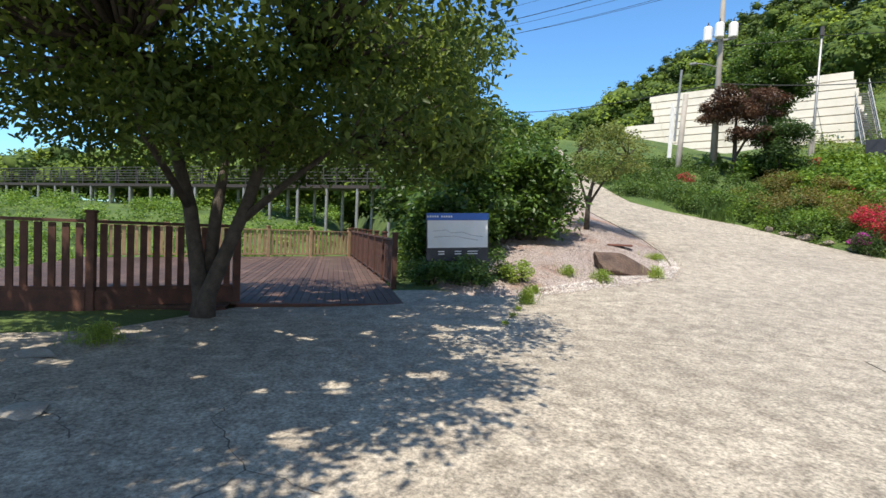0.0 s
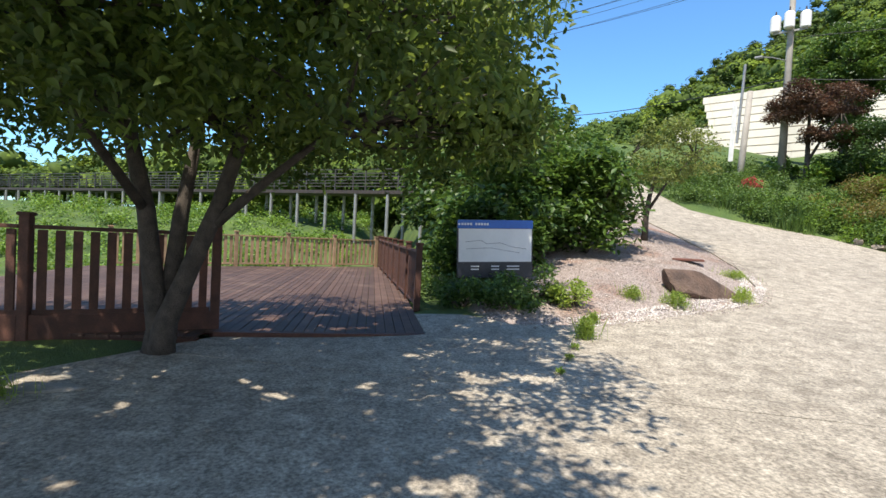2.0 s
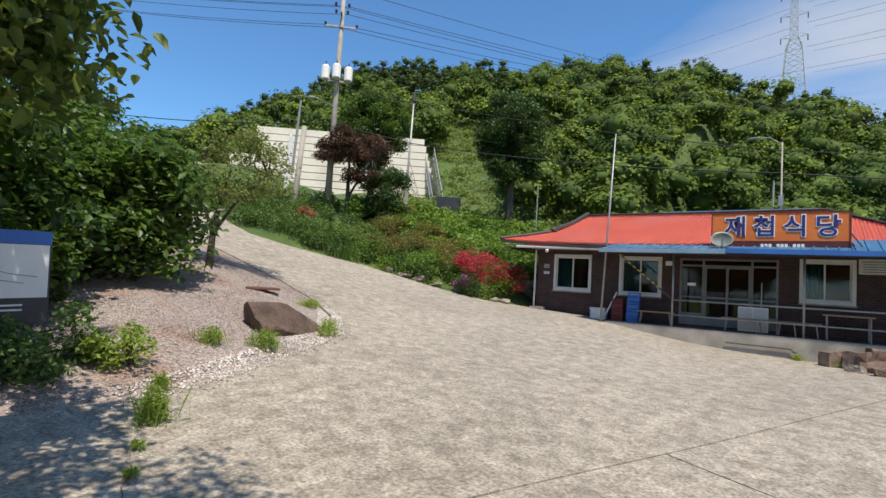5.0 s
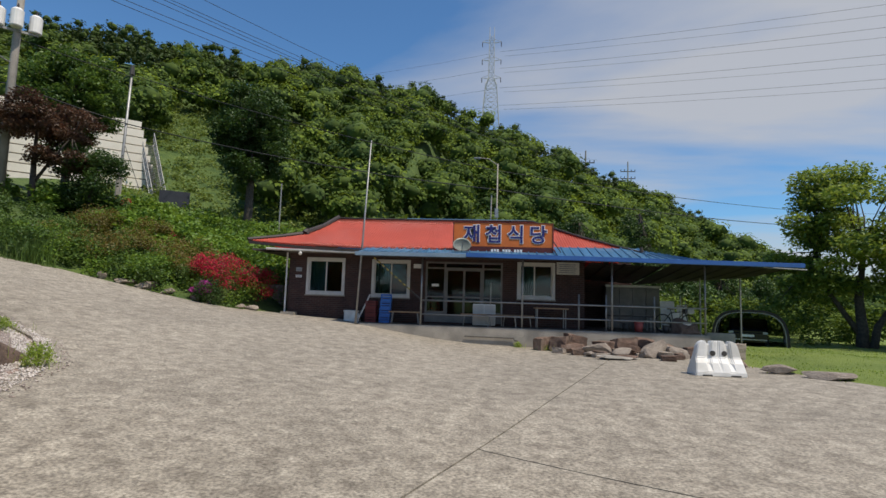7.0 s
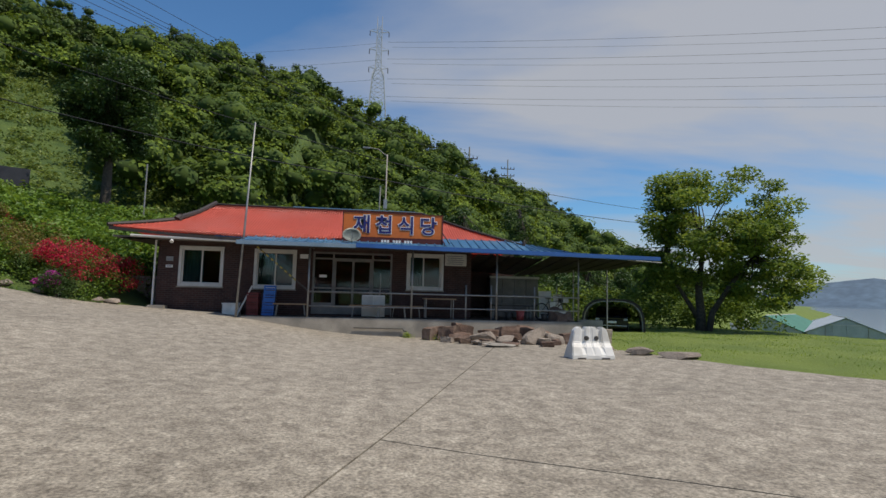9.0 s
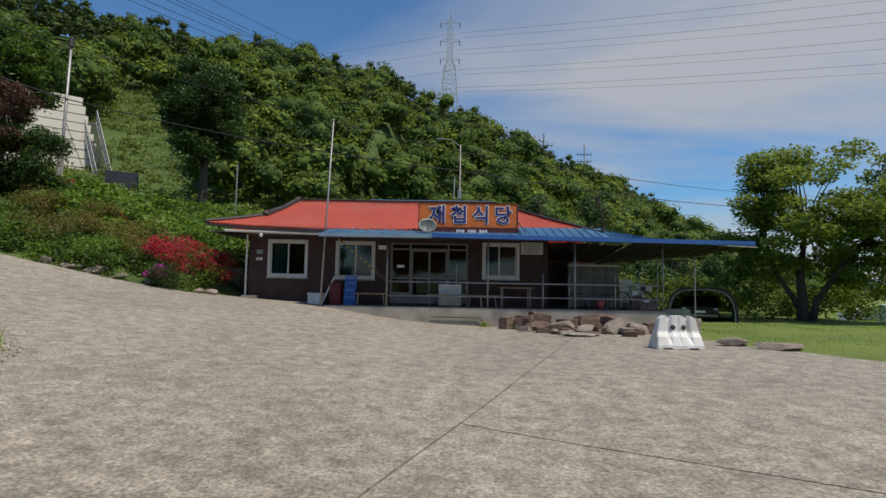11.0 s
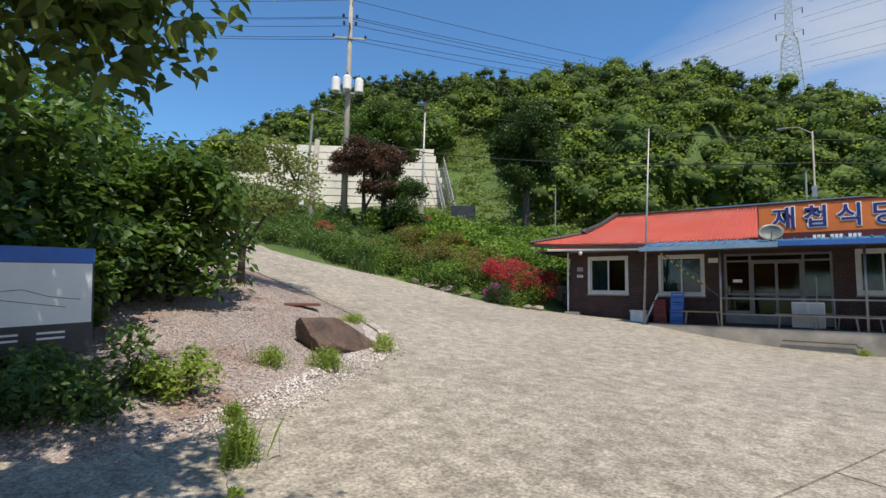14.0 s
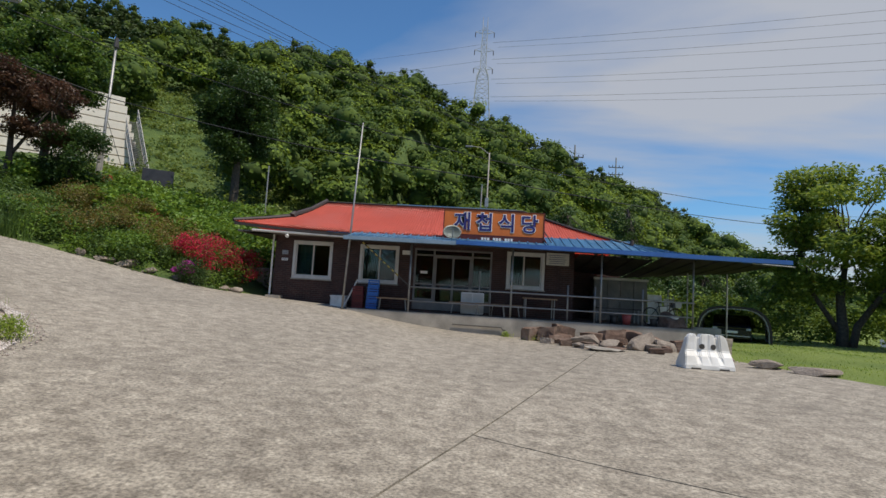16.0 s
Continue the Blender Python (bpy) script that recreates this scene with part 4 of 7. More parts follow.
terrace = base("terrace", pose(0, 0, 0), "raised concrete terrace in front of the restaurant", "terrace", kind="structure")
part("slab", box(-7.4, -1.5, -0.9, 4.7, -0.004, 0.0, 0.02), CURB, terrace)
part("slab", box(0.79, -0.003, -0.9, 4.7, 3.07, -0.01), FLOOR_SHADE, terrace)
# Thin sheet over the slab, coloured as if shaded by the awning.
part("floor_shade_sheet", box(-7.36, -1.40, -0.05, 4.66, -0.006, 0.006), FLOOR_SHADE, terrace, "terrace floor sheet coloured dark for the awning's shade")
part("drain_pipe", tube([(-3.6, -1.55, -0.33), (-1.9, -1.55, -0.34), (-1.86, -1.55, -0.42), (-1.75, -1.57, -0.43)], 0.02, 6), DARK_STEEL, terrace)

railing = base("railing", pose(0, 0, 0), "grey steel pipe railing along the terrace", "railing")
for x, r, top in ((-5.19, 0.035, 2.40), (-1.61, 0.035, 2.40), (1.46, 0.035, 2.40), (4.55, 0.03, 2.40)):
    part("post", tube([(x, -1.44, -0.02), (x, -1.44, top)], r, 10), STEEL, railing, smooth=True)
for z, r in ((0.88, 0.028), (0.39, 0.024)):
    part("rail", tube([(-5.19, -1.44, z), (-1.61, -1.45, z), (1.46, -1.44, z), (4.6, -1.44, z)], r, 8), STEEL, railing, smooth=True)
for x in (0.35, 1.28, 2.9):
    part("post", tube([(x, -1.36, 0), (x, -1.36, 1.25)], 0.03, 8), STEEL, railing, smooth=True)
for x in (-2.72, -2.3):
    part("post", tube([(x, -0.5, 0), (x, -0.5, 1.6 if x < -2.5 else 0.9)], 0.02, 8), STEEL, railing)
part("post", tube([(5.4, 1.2, -0.6), (5.4, 1.2, 2.6)], 0.03, 8), STEEL, railing)
part("post", tube([(6.9, 1.2, -0.6), (6.9, 1.2, 2.55)], 0.03, 8), STEEL, railing)

# striped bar leaning from the awning to the rail
bar = base("striped_bar", pose(0, 0, 0), "yellow and black striped bar tied from awning to railing", "barrier bar")
a, b = Vector((-6.95, -1.5, 2.36)), Vector((-5.22, -1.5, 0.92))
YELLOW = mat("hazard_yellow", (0.55, 0.42, 0.08), rough=0.6, scale=5, fine=40, bump=0.05)
for k in range(22):
    part("band", tube([a.lerp(b, k / 22), a.lerp(b, (k + 1) / 22)], 0.026, 8, cap=True), DARK_STEEL if k % 2 or k > 16 else YELLOW, bar)

# sign over the entrance
sign = base("shop_sign", pose(0, 0, 0), "orange signboard with navy Korean letters edged in white", "sign")
part("panel", box(-4.13, -0.98, 2.90, -0.52, -0.84, 3.78, 0.008), ORANGE, sign)
part("lower_band", box(-4.13, -0.98, 2.64, -0.52, -0.84, 2.898, 0.006), SIGN_DARK, sign)
for xx in (-4.15, -0.535):
    part("edge_trim", box(xx, -1.0, 2.63, xx + 0.035, -0.82, 3.80), SIGN_DARK, sign)
part("edge_trim", box(-4.11, -1.0, 3.78, -0.54, -0.82, 3.80), SIGN_DARK, sign)
for xx in (-3.9, -0.8):
    part("stay", tube([(xx, -0.84, 3.5), (xx, 0.4, 3.35)], 0.02, 6), DARK_STEEL, sign)
part("stay", tube([(-0.5, -0.9, 3.15), (-0.28, -1.3, 2.72)], 0.02, 6), DARK_STEEL, sign)


def letter_mesh(text, size, extrude, offset):
    cu = bpy.data.curves.new("letters", "FONT")
    cu.body, cu.size, cu.extrude, cu.offset, cu.align_x, cu.align_y = text, size, extrude, offset, "CENTER", "CENTER"
    cu.resolution_u = 3
    ob = new("letters", cu)
    me = bpy.data.meshes.new_from_object(ob.evaluated_get(bpy.context.evaluated_depsgraph_get()))
    bpy.data.objects.remove(ob)
    return me


for k, ch in enumerate("재첩식당"):
    for off, ex, m, y in ((0.036, 0.006, WHITE_PAINT, -0.988), (0.012, 0.012, NAVY, -0.994)):
        me = letter_mesh(ch, 0.70, ex, off)
        me.materials.clear()
        me.materials.append(m)
        ob = new("letter", me)
        ob.parent = sign
        ob.matrix_basis = pose(-3.45 + 0.80 * k, y, 3.32, 90, 0, 0)
for k in range(11):
    if k not in (3, 7):
        part("digit_bar", box(-2.75 + 0.105 * k, -0.99, 2.70, -2.67 + 0.105 * k, -0.982, 2.81), WHITE_PAINT, sign)

# dish antenna beside the sign


def dish():
    bm = bmesh.new()
    rings = []
    for i in range(6):
        r = 0.33 * i / 5
        rings.append([bm.verts.new((r * math.cos(a), 0.30 * r * r / 0.36, r * math.sin(a) * 0.75)) for a in (2 * math.pi * k / 20 for k in range(20))] if i else [bm.verts.new((0, 0, 0))])
    for k in range(20):
        bm.faces.new((rings[0][0], rings[1][k], rings[1][(k + 1) % 20]))
        for i in range(1, 5):
            bm.faces.new((rings[i][k], rings[i + 1][k], rings[i + 1][(k + 1) % 20], rings[i][(k + 1) % 20]))
    bmesh.ops.solidify(bm, geom=bm.faces[:], thickness=0.012)
    return bm


d = base("dish_antenna", pose(-3.80, -1.28, 2.90, -12, 0, 8), "pale grey satellite dish on the awning", "antenna")
dd = part("reflector", dish(), DISH_GREY, d, smooth=True)
dd.matrix_basis = pose(0, 0, 0, 0, 0, 180)
part("arm", tube([(0, 0.02, -0.25), (0, -0.3, -0.1), (0, -0.34, 0.0)], 0.015, 6), STEEL, d)
part("mast", tube([(0, 0.05, 0), (0, 0.12, -0.3)], 0.025, 6), STEEL, d)

flag = base("flagpole", pose(-7.5, -1.62, -0.12), "tall slim grey metal flagpole, empty", "flagpole")
part("pole", tube([(0, 0, 0), (0.13, 0.02, 3.3), (0.27, 0.02, 6.75)], [0.04, 0.034, 0.024], 10), STEEL, flag, smooth=True)
part("cap", tube([(0.27, 0.02, 6.74), (0.272, 0.02, 6.80)], [0.035, 0.02], 8), STEEL, flag)
part("brace", tube([(0.28, 0.9, 1.15), (-0.15, 0.75, 0.1)], 0.03, 6), ALU, flag)


# things on the terrace
def crate(m, material, label, group):
    c = base("crate", m, label, "crate", group)
    bm = bmesh.new()
    box(-0.2, -0.15, 0, 0.2, 0.15, 0.02, bm=bm)
    for z in (0.02, 0.11, 0.2):
        for q in ((-0.2, -0.15, 0.2, -0.13), (-0.2, 0.13, 0.2, 0.15), (-0.2, -0.13, -0.18, 0.13), (0.18, -0.13, 0.2, 0.13)):
            box(q[0], q[1], z, q[2], q[3], z + 0.06, bm=bm)
    for x in (-0.19, 0.17):
        for y in (-0.14, 0.12):
            box(x, y, 0.02, x + 0.02, y + 0.02, 0.26, bm=bm)
    part("shell", bm, material, c)
    return c


DARK_RED = mat("dark_red_plastic", (0.16, 0.02, 0.02), rough=0.5, scale=6, fine=40, bump=0.05)
c0 = crate(pose(-6.62, -0.75, 0.0), BLUE_PLASTIC, "blue plastic bottle crate stacked on the terrace", "stack of blue crates")
for k in range(1, 4):
    copy_thing(c0, pose(-6.62 + 0.01 * k, -0.75, 0.265 * k, 0, 0, 2 * k))
c1 = crate(pose(-7.15, -0.7, 0.0), DARK_RED, "red plastic bottle crate stacked on the terrace", "stack of red crates")
for k in range(1, 3):
    copy_thing(c1, pose(-7.15, -0.7, 0.265 * k, 0, 0, -3 * k))


def bench(m, label):
    t = base("bench", m, label, "bench", "benches on the terrace")
    part("seat", box(-0.6, -0.16, 0.40, 0.6, 0.16, 0.44, 0.008), PALE_WOOD, t)
    for x in (-0.5, 0.5):
        for y in (-0.13, 0.13):
            part("leg", tube([(x, y, 0), (x * 0.9, y, 0.4)], 0.016, 6), STEEL, t)
    return t


b0 = bench(pose(-3.2, -0.85, 0), "narrow wooden bench with steel legs on the terrace")
for x, y, r in ((-5.85, -0.8, 4), (-1.75, -0.8, -3), (-2.3, -1.15, 2)):
    copy_thing(b0, pose(x, y, 0, 0, 0, r))
tb = base("low_table", pose(-0.55, -0.75, 0), "low wooden table with steel legs on the terrace", "table")
part("tabletop", box(-0.6, -0.35, 0.70, 0.6, 0.35, 0.74, 0.01), PALE_WOOD, tb)
for x in (-0.5, 0.5):
    for y in (-0.28, 0.28):
        part("leg", tube([(x, y, 0), (x, y, 0.70)], 0.02, 6), STEEL, tb)
cab = base("drinks_cabinet", pose(-2.95, -0.32, 0), "grey-white metal cabinet by the entrance", "cabinet")
part("body", box(-0.42, -0.2, 0.02, 0.42, 0.2, 0.8, 0.015), WHITE_PLASTIC, cab)
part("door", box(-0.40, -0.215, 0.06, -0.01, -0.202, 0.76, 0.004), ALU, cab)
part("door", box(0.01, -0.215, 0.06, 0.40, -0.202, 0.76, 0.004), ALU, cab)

# shed and clutter under the canopy
st = base("storage_shed", pose(3.1, 2.2, -0.01), "grey sheet-metal storage shed under the canopy", "shed")
for k in range(4):
    part("panel", box(-1.05 + 0.53 * k, -0.05, 0.04, -0.545 + 0.53 * k, 0.0, 1.66, 0.008), DOOR_GREY, st)
part("body", box(-1.07, 0.002, 0.0, 1.09, 0.75, 1.70, 0.01), DOOR_GREY, st)
part("lintel", box(-1.1, -0.08, 1.67, 1.12, 0.0, 1.76, 0.006), ALU, st)
for x in (-0.02, 0.45):
    part("handle", tube([(x, -0.08, 0.8), (x, -0.08, 1.0)], 0.012, 6), STEEL, st)


def wheel_ring(r, t, n=26, m=6):
    bm = bmesh.new()
    rings = [[bm.verts.new(((r + t * math.cos(q)) * math.cos(a), t * math.sin(q), (r + t * math.cos(q)) * math.sin(a))) for q in (2 * math.pi * j / m for j in range(m))] for a in (2 * math.pi * i / n for i in range(n))]
    for i in range(n):
        for j in range(m):
            bm.faces.new((rings[i][j], rings[(i + 1) % n][j], rings[(i + 1) % n][(j + 1) % m], rings[i][(j + 1) % m]))
    return bm


def bicycle(m):
    b = base("bicycle", m, "old dark bicycle standing under the canopy", "bicycle")
    for x in (-0.5, 0.5):
        w = part("wheel", wheel_ring(0.31, 0.022), RUBBER, b)
        w.matrix_basis = pose(x, 0, 0.332)
        bm = bmesh.new()
        for k in range(8):
            a = math.pi * k / 8
            tube([(0.3 * math.cos(a), 0, 0.3 * math.sin(a)), (-0.3 * math.cos(a), 0, -0.3 * math.sin(a))], 0.003, 4, bm=bm)
        part("spokes", bm, STEEL, w)
    bm = bmesh.new()
    for p, q in (((-0.5, 0, 0.33), (-0.08, 0, 0.3)), ((-0.08, 0, 0.3), (-0.2, 0, 0.82)), ((-0.08, 0, 0.3), (0.32, 0, 0.72)), ((-0.17, 0, 0.7), (0.32, 0, 0.76)), ((-0.5, 0, 0.33), (-0.18, 0, 0.72)), ((0.5, 0, 0.33), (0.3, 0, 0.92))):
        tube([p, q], 0.016, 6, bm=bm)
    part("frame", bm, DARK_STEEL, b)
    part("saddle", box(-0.33, -0.07, 0.82, -0.08, 0.07, 0.88, 0.025), RUBBER, b)
    part("handlebar", tube([(0.24, -0.27, 0.96), (0.32, 0, 0.93), (0.24, 0.27, 0.96)], 0.013, 6), STEEL, b)
    part("basket", box(0.36, -0.16, 0.68, 0.64, 0.16, 0.88, 0.02), STEEL, b)


bicycle(pose(3.95, -0.35, 0.0, 0, 0, 14))
for k, (x, y, w, h, tilt) in enumerate([(4.3, 1.5, 0.55, 1.15, -8), (4.75, 1.2, 0.4, 1.0, -6), (4.45, 0.9, 0.3, 0.7, -10)]):
    pb = base("propped_board", pose(x, y, 0.0, tilt, 0, 6 * k), "pale board leaning among the canopy clutter", "board", "boards under the canopy")
    part("face", box(-w / 2, -0.02, 0, w / 2, 0.02, h, 0.006), (WHITE_PLASTIC, ALU, WHITE_PLASTIC)[k], pb)
for k in range(4):
    br = base("broom", pose(4.25 + 0.17 * k, 0.15 + 0.1 * (k % 2), 0.0, -9, 5 - 4 * k, 0), "long-handled tool leaning under the canopy", "tool", "tools under the canopy")
    part("handle", tube([(0, 0, 0.2), (0, 0, 1.35 - 0.1 * k)], 0.014, 6), PALE_WOOD if k % 2 else STEEL, br)
    part("head", box(-0.09, -0.035, 0.0, 0.09, 0.035, 0.24, 0.02), DARK_STEEL if k % 2 else CURB, br)
for k, (x, y, r, h, c) in enumerate([(2.5, -0.9, 0.16, 0.34, 2), (2.1, -0.75, 0.14, 0.28, 0), (4.05, -1.1, 0.15, 0.36, 1), (3.4, -1.0, 0.13, 0.25, 0)]):
    bk = base("bucket", pose(x, y, 0.006), "worn plastic bucket on the terrace floor", "bucket", "buckets on the terrace")
    part("body", tube([(0, 0, 0), (0, 0, h)], [r * 0.78, r], 14), (DARK_STEEL, WHITE_PLASTIC, RED_PLASTIC)[c], bk, smooth=True)
    part("rim", tube([(0, 0, h - 0.03), (0, 0, h + 0.008)], r + 0.012, 14), (DARK_STEEL, WHITE_PLASTIC, RED_PLASTIC)[c], bk)
jar_bench = base("work_table", pose(2.5, 0.3, -0.002), "dark low work table under the canopy", "table")
part("tabletop", box(-0.8, -0.3, 0.50, 0.8, 0.3, 0.55, 0.01), DARK_STEEL, jar_bench)
for x in (-0.7, 0.7):
    for y in (-0.24, 0.24):
        part("leg", tube([(x, y, 0), (x, y, 0.5)], 0.02, 6), STEEL, jar_bench)
kerb = base("low_wall", pose(4.95, -0.9, -0.66), "short pale concrete wall at the terrace end", "wall", kind="structure")
part("body", box(-0.2, -0.12, 0, 0.75, 0.12, 0.72, 0.02), CURB, kerb)
bank_wall = base("stone_wall", pose(-11.85, 1.75, -0.1), "low grey stone wall holding the bank beside the house", "wall", kind="structure")
for row in range(4):
    for k in range(5):
        w = 0.46
        part("stone", box(-1.15 + w * k + 0.12 * (row % 2), -0.15 - 0.02 * ((k * 7 + row * 3) % 3), 0.36 * row, -0.71 + w * k + 0.12 * (row % 2), 0.2, 0.36 * row + 0.35, 0.03), ROCK_GREY, bank_wall)

# block and planter at the wall foot
blk = base("water_tub", pose(-7.95, -0.42, -0.05), "pale plastic tub beside the wall", "tub")
part("body", box(-0.28, -0.2, 0, 0.28, 0.2, 0.45, 0.04), WHITE_PLASTIC, blk)
part("rim", box(-0.30, -0.22, 0.40, 0.30, 0.22, 0.455, 0.015), WHITE_PLASTIC, blk)
step = base("concrete_block", pose(-10.5, -0.25, 0.05), "weathered concrete block beside the brick wall", "block")
part("body", box(-0.3, -0.18, -0.1, 0.25, 0.2, 0.22, 0.02), CURB, step)


# ---------------- rocks, barriers ----------------
def rock_bm(sx, sy, sz, seed, detail=3):
    bm = bmesh.new()
    bmesh.ops.create_icosphere(bm, subdivisions=detail, radius=1)
    g = random.Random(seed)
    cuts = [(Vector((g.gauss(0, 1), g.gauss(0, 1), g.gauss(0, 1))).normalized(), g.uniform(0.45, 0.8)) for _ in range(9)]
    off = Vector((seed * 7.3, seed * 3.1, seed * 1.7))
    for v in bm.verts:
        p = v.co.copy()
        # facets
        k = 1.0 + 0.34 * noise.noise(p * 1.1 + off) + 0.14 * noise.noise(p * 2.7 + off) + 0.05 * noise.noise(p * 7 + off)
        p = p * k
        for nrm, lim in cuts:
            over = p.dot(nrm) - lim
            if over > 0:
                p -= nrm * over * 0.93
        v.co = (p.x * sx, p.y * sy, p.z * sz)
    return bm


def rock(x, y, z, sx, sy, sz, rz, seed, material, label, group=""):
    r = part("rock", rock_bm(sx, sy, sz, seed), material, None, smooth=False)
    r.matrix_world = pose(x, y, z, 0, 0, rz)
    return tagged(r, label, "rock", group)


rock(-9.2, -14.05, -0.02, 1.12, 0.5, 0.52, 98, 12, ROCK_DARK, "large reddish-brown boulder at the mound's edge")
for i, (x, y, sx, sy, sz, rz) in enumerate([(0.0, -2.6, 0.55, 0.3, 0.28, 10), (0.75, -2.9, 0.5, 0.35, 0.26, -20), (1.35, -3.3, 0.3, 0.25, 0.2, 30), (1.75, -2.4, 0.5, 0.4, 0.3, 5), (2.3, -3.2, 0.55, 0.4, 0.42, 15),
                                           (0.4, -3.6, 0.35, 0.25, 0.1, 40), (1.3, -4.0, 0.4, 0.25, 0.08, -10), (-0.6, -2.4, 0.35, 0.22, 0.14, -35), (3.4, -5.6, 0.35, 0.25, 0.22, 12), (3.9, -5.2, 0.3, 0.2, 0.2, 60), (4.6, -6.0, 0.45, 0.3, 0.14, 20), (5.2, -6.8, 0.5, 0.35, 0.12, -15), (2.8, -2.7, 0.5, 0.35, 0.3, 70)]):
    rock(x, y, -0.62 + sz * 0.4, sx * 1.25, sy * 1.05, sz * 0.95, rz, i + 5, ROCK_GREY if i % 3 else ROCK_BROWN, "rough broken stone lying against the terrace foot", "rubble along the terrace")
slab = part("stone_slab", rock_bm(0.6, 0.35, 0.06, 31), CURB, None)
slab.matrix_world = pose(0.9, -4.3, -0.58, 0, 3, 15)
tagged(slab, "flat broken concrete slab on the rubble", "slab")


def rough_block(sx, sy, sz, seed):
    """Quarried block: a bevelled box with skewed, chipped faces."""
    g = random.Random(seed)
    bm = bmesh.new()
    bmesh.ops.create_cube(bm, size=2)
    bmesh.ops.subdivide_edges(bm, edges=bm.edges[:], cuts=3, use_grid_fill=True)
    off = Vector((seed * 3.7, seed * 1.9, seed * 5.1))
    sk = [g.uniform(-0.18, 0.18) for _ in range(4)]
    for v in bm.verts:
        p = v.co.copy()
        r = max(abs(p.x), abs(p.y)) * 0.5 + abs(p.z) * 0.5
        p *= 1.0 - 0.10 * max(0.0, p.length - 1.25)
        p += Vector((noise.noise(p * 1.3 + off), noise.noise(p * 1.3 - off), noise.noise(p * 1.1 + off * 2))) * 0.2 * r
        v.co = ((p.x + sk[0] * p.z + sk[1] * p.y) * sx, (p.y + sk[2] * p.z) * sy, (p.z + sk[3] * p.x * 0.5) * sz)
    return bm


g = random.Random(404)
for i in range(26):
    u = i / 25
    x = -0.8 + 5.3 * u + g.uniform(-0.15, 0.15)
    big = g.random() < 0.45
    sx, sy, sz = (g.uniform(0.28, 0.45), g.uniform(0.2, 0.3), g.uniform(0.16, 0.3)) if big else (g.uniform(0.12, 0.24), g.uniform(0.1, 0.2), g.uniform(0.05, 0.13))
    y = -1.95 - g.uniform(0.0, 0.9) - (0.0 if big else g.uniform(0.2, 1.6)) - 1.2 * max(0.0, u - 0.5)
    b = part("stone_block", rough_block(sx, sy, sz, 300 + i), (ROCK_BROWN, ROCK_GREY, ROCK_BROWN)[i % 3], None)
    b.matrix_world = pose(x, y, -0.64 + sz * 0.72, g.uniform(-9, 9), g.uniform(-9, 9), g.uniform(-40, 40))
    tagged(b, "broken blocky stone in the rubble along the terrace", "stone", "rubble along the terrace")


def water_barrier(m, material, label):
    """Moulded road barrier with a flared foot, two holes as dark discs, and end lugs."""
    t = base("road_barrier", m, label, "barrier")
    prof = [(-0.27, 0.0), (-0.27, 0.10), (-0.20, 0.30), (-0.12, 0.42), (-0.10, 0.80), (0.10, 0.80), (0.12, 0.42), (0.20, 0.30), (0.27, 0.10), (0.27, 0.0)]
    bm = bmesh.new()
    xs = [-0.58, -0.50, -0.42, -0.34, -0.29, -0.24, -0.19, -0.05, 0.0, 0.05, 0.19, 0.24, 0.29, 0.34, 0.42, 0.50, 0.58]
    prev = None
    for x in xs:
        groove = 0.05 if abs(x) in (0.24, 0.29) else (0.02 if x == 0 else 0.0)
        top = 0.70 if abs(x) > 0.55 else (0.72 if abs(x) in (0.24, 0.29) else 0.80 - 0.03 * (abs(x) > 0.45))
        ring = [bm.verts.new((x * (1 - 0.28 * z), y - groove * (1 if y > 0 else -1) * (z > 0.2), min(z, top))) for y, z in prof]
        if prev:
            n = len(ring)
            for k in range(n):
                bm.faces.new((prev[k], ring[k], ring[(k + 1) % n], prev[(k + 1) % n]))
        else:
            bm.faces.new(ring[::-1])
        prev = ring
    bm.faces.new(prev)
    bmesh.ops.recalc_face_normals(bm, faces=bm.faces[:])
    bmesh.ops.bevel(bm, geom=[e for e in bm.edges if e.calc_face_angle(0) > 0.5], offset=0.018, segments=2, affect="EDGES")
    part("body", bm, material, t, smooth=False)
    # Dark discs and plates stand in for the shade inside holes and slots.
    for x in (-0.13, 0.13):
        h = part("hole_shade", tube([(x, -0.128, 0.52), (x, -0.095, 0.52)], 0.06, 14), DARK_STEEL, t)
    for x in (-0.32, 0.32):
        part("foot_slot_shade", box(x - 0.11, -0.276, 0.0, x + 0.11, -0.262, 0.045), DARK_STEEL, t)
    return t


for i, (x, y, s) in enumerate([(-15.9, -2.3, 0.3), (-15.2, -2.1, 0.36), (-14.5, -1.85, 0.28), (-16.6, -2.55, 0.26), (-13.6, -1.65, 0.22), (-11.75, -0.85, 0.2), (-12.05, -1.15, 0.16)]):
    rock(x, y, float(yard_height(x, y)) + 0.08, s * 1.3, s * 0.8, s * 0.6, 20 + 37 * i, 40 + i, ROCK_GREY, "grey stone edging the planted bank", "stones along the bank")


water_barrier(pose(2.58, -7.0, -0.655, 0, 0, 2), WHITE_PLASTIC, "white moulded plastic road barrier on the concrete")
zz = float(yard_height(-24.5, -8.2))
water_barrier(pose(-24.6, -8.6, zz, 0, 0, 62), WHITE_PLASTIC, "white plastic road barrier beside the lane")
water_barrier(pose(-25.1, -9.8, float(yard_height(-25.1, -9.8)), 0, 0, 66), RED_PLASTIC, "faded red plastic road barrier beside the lane")


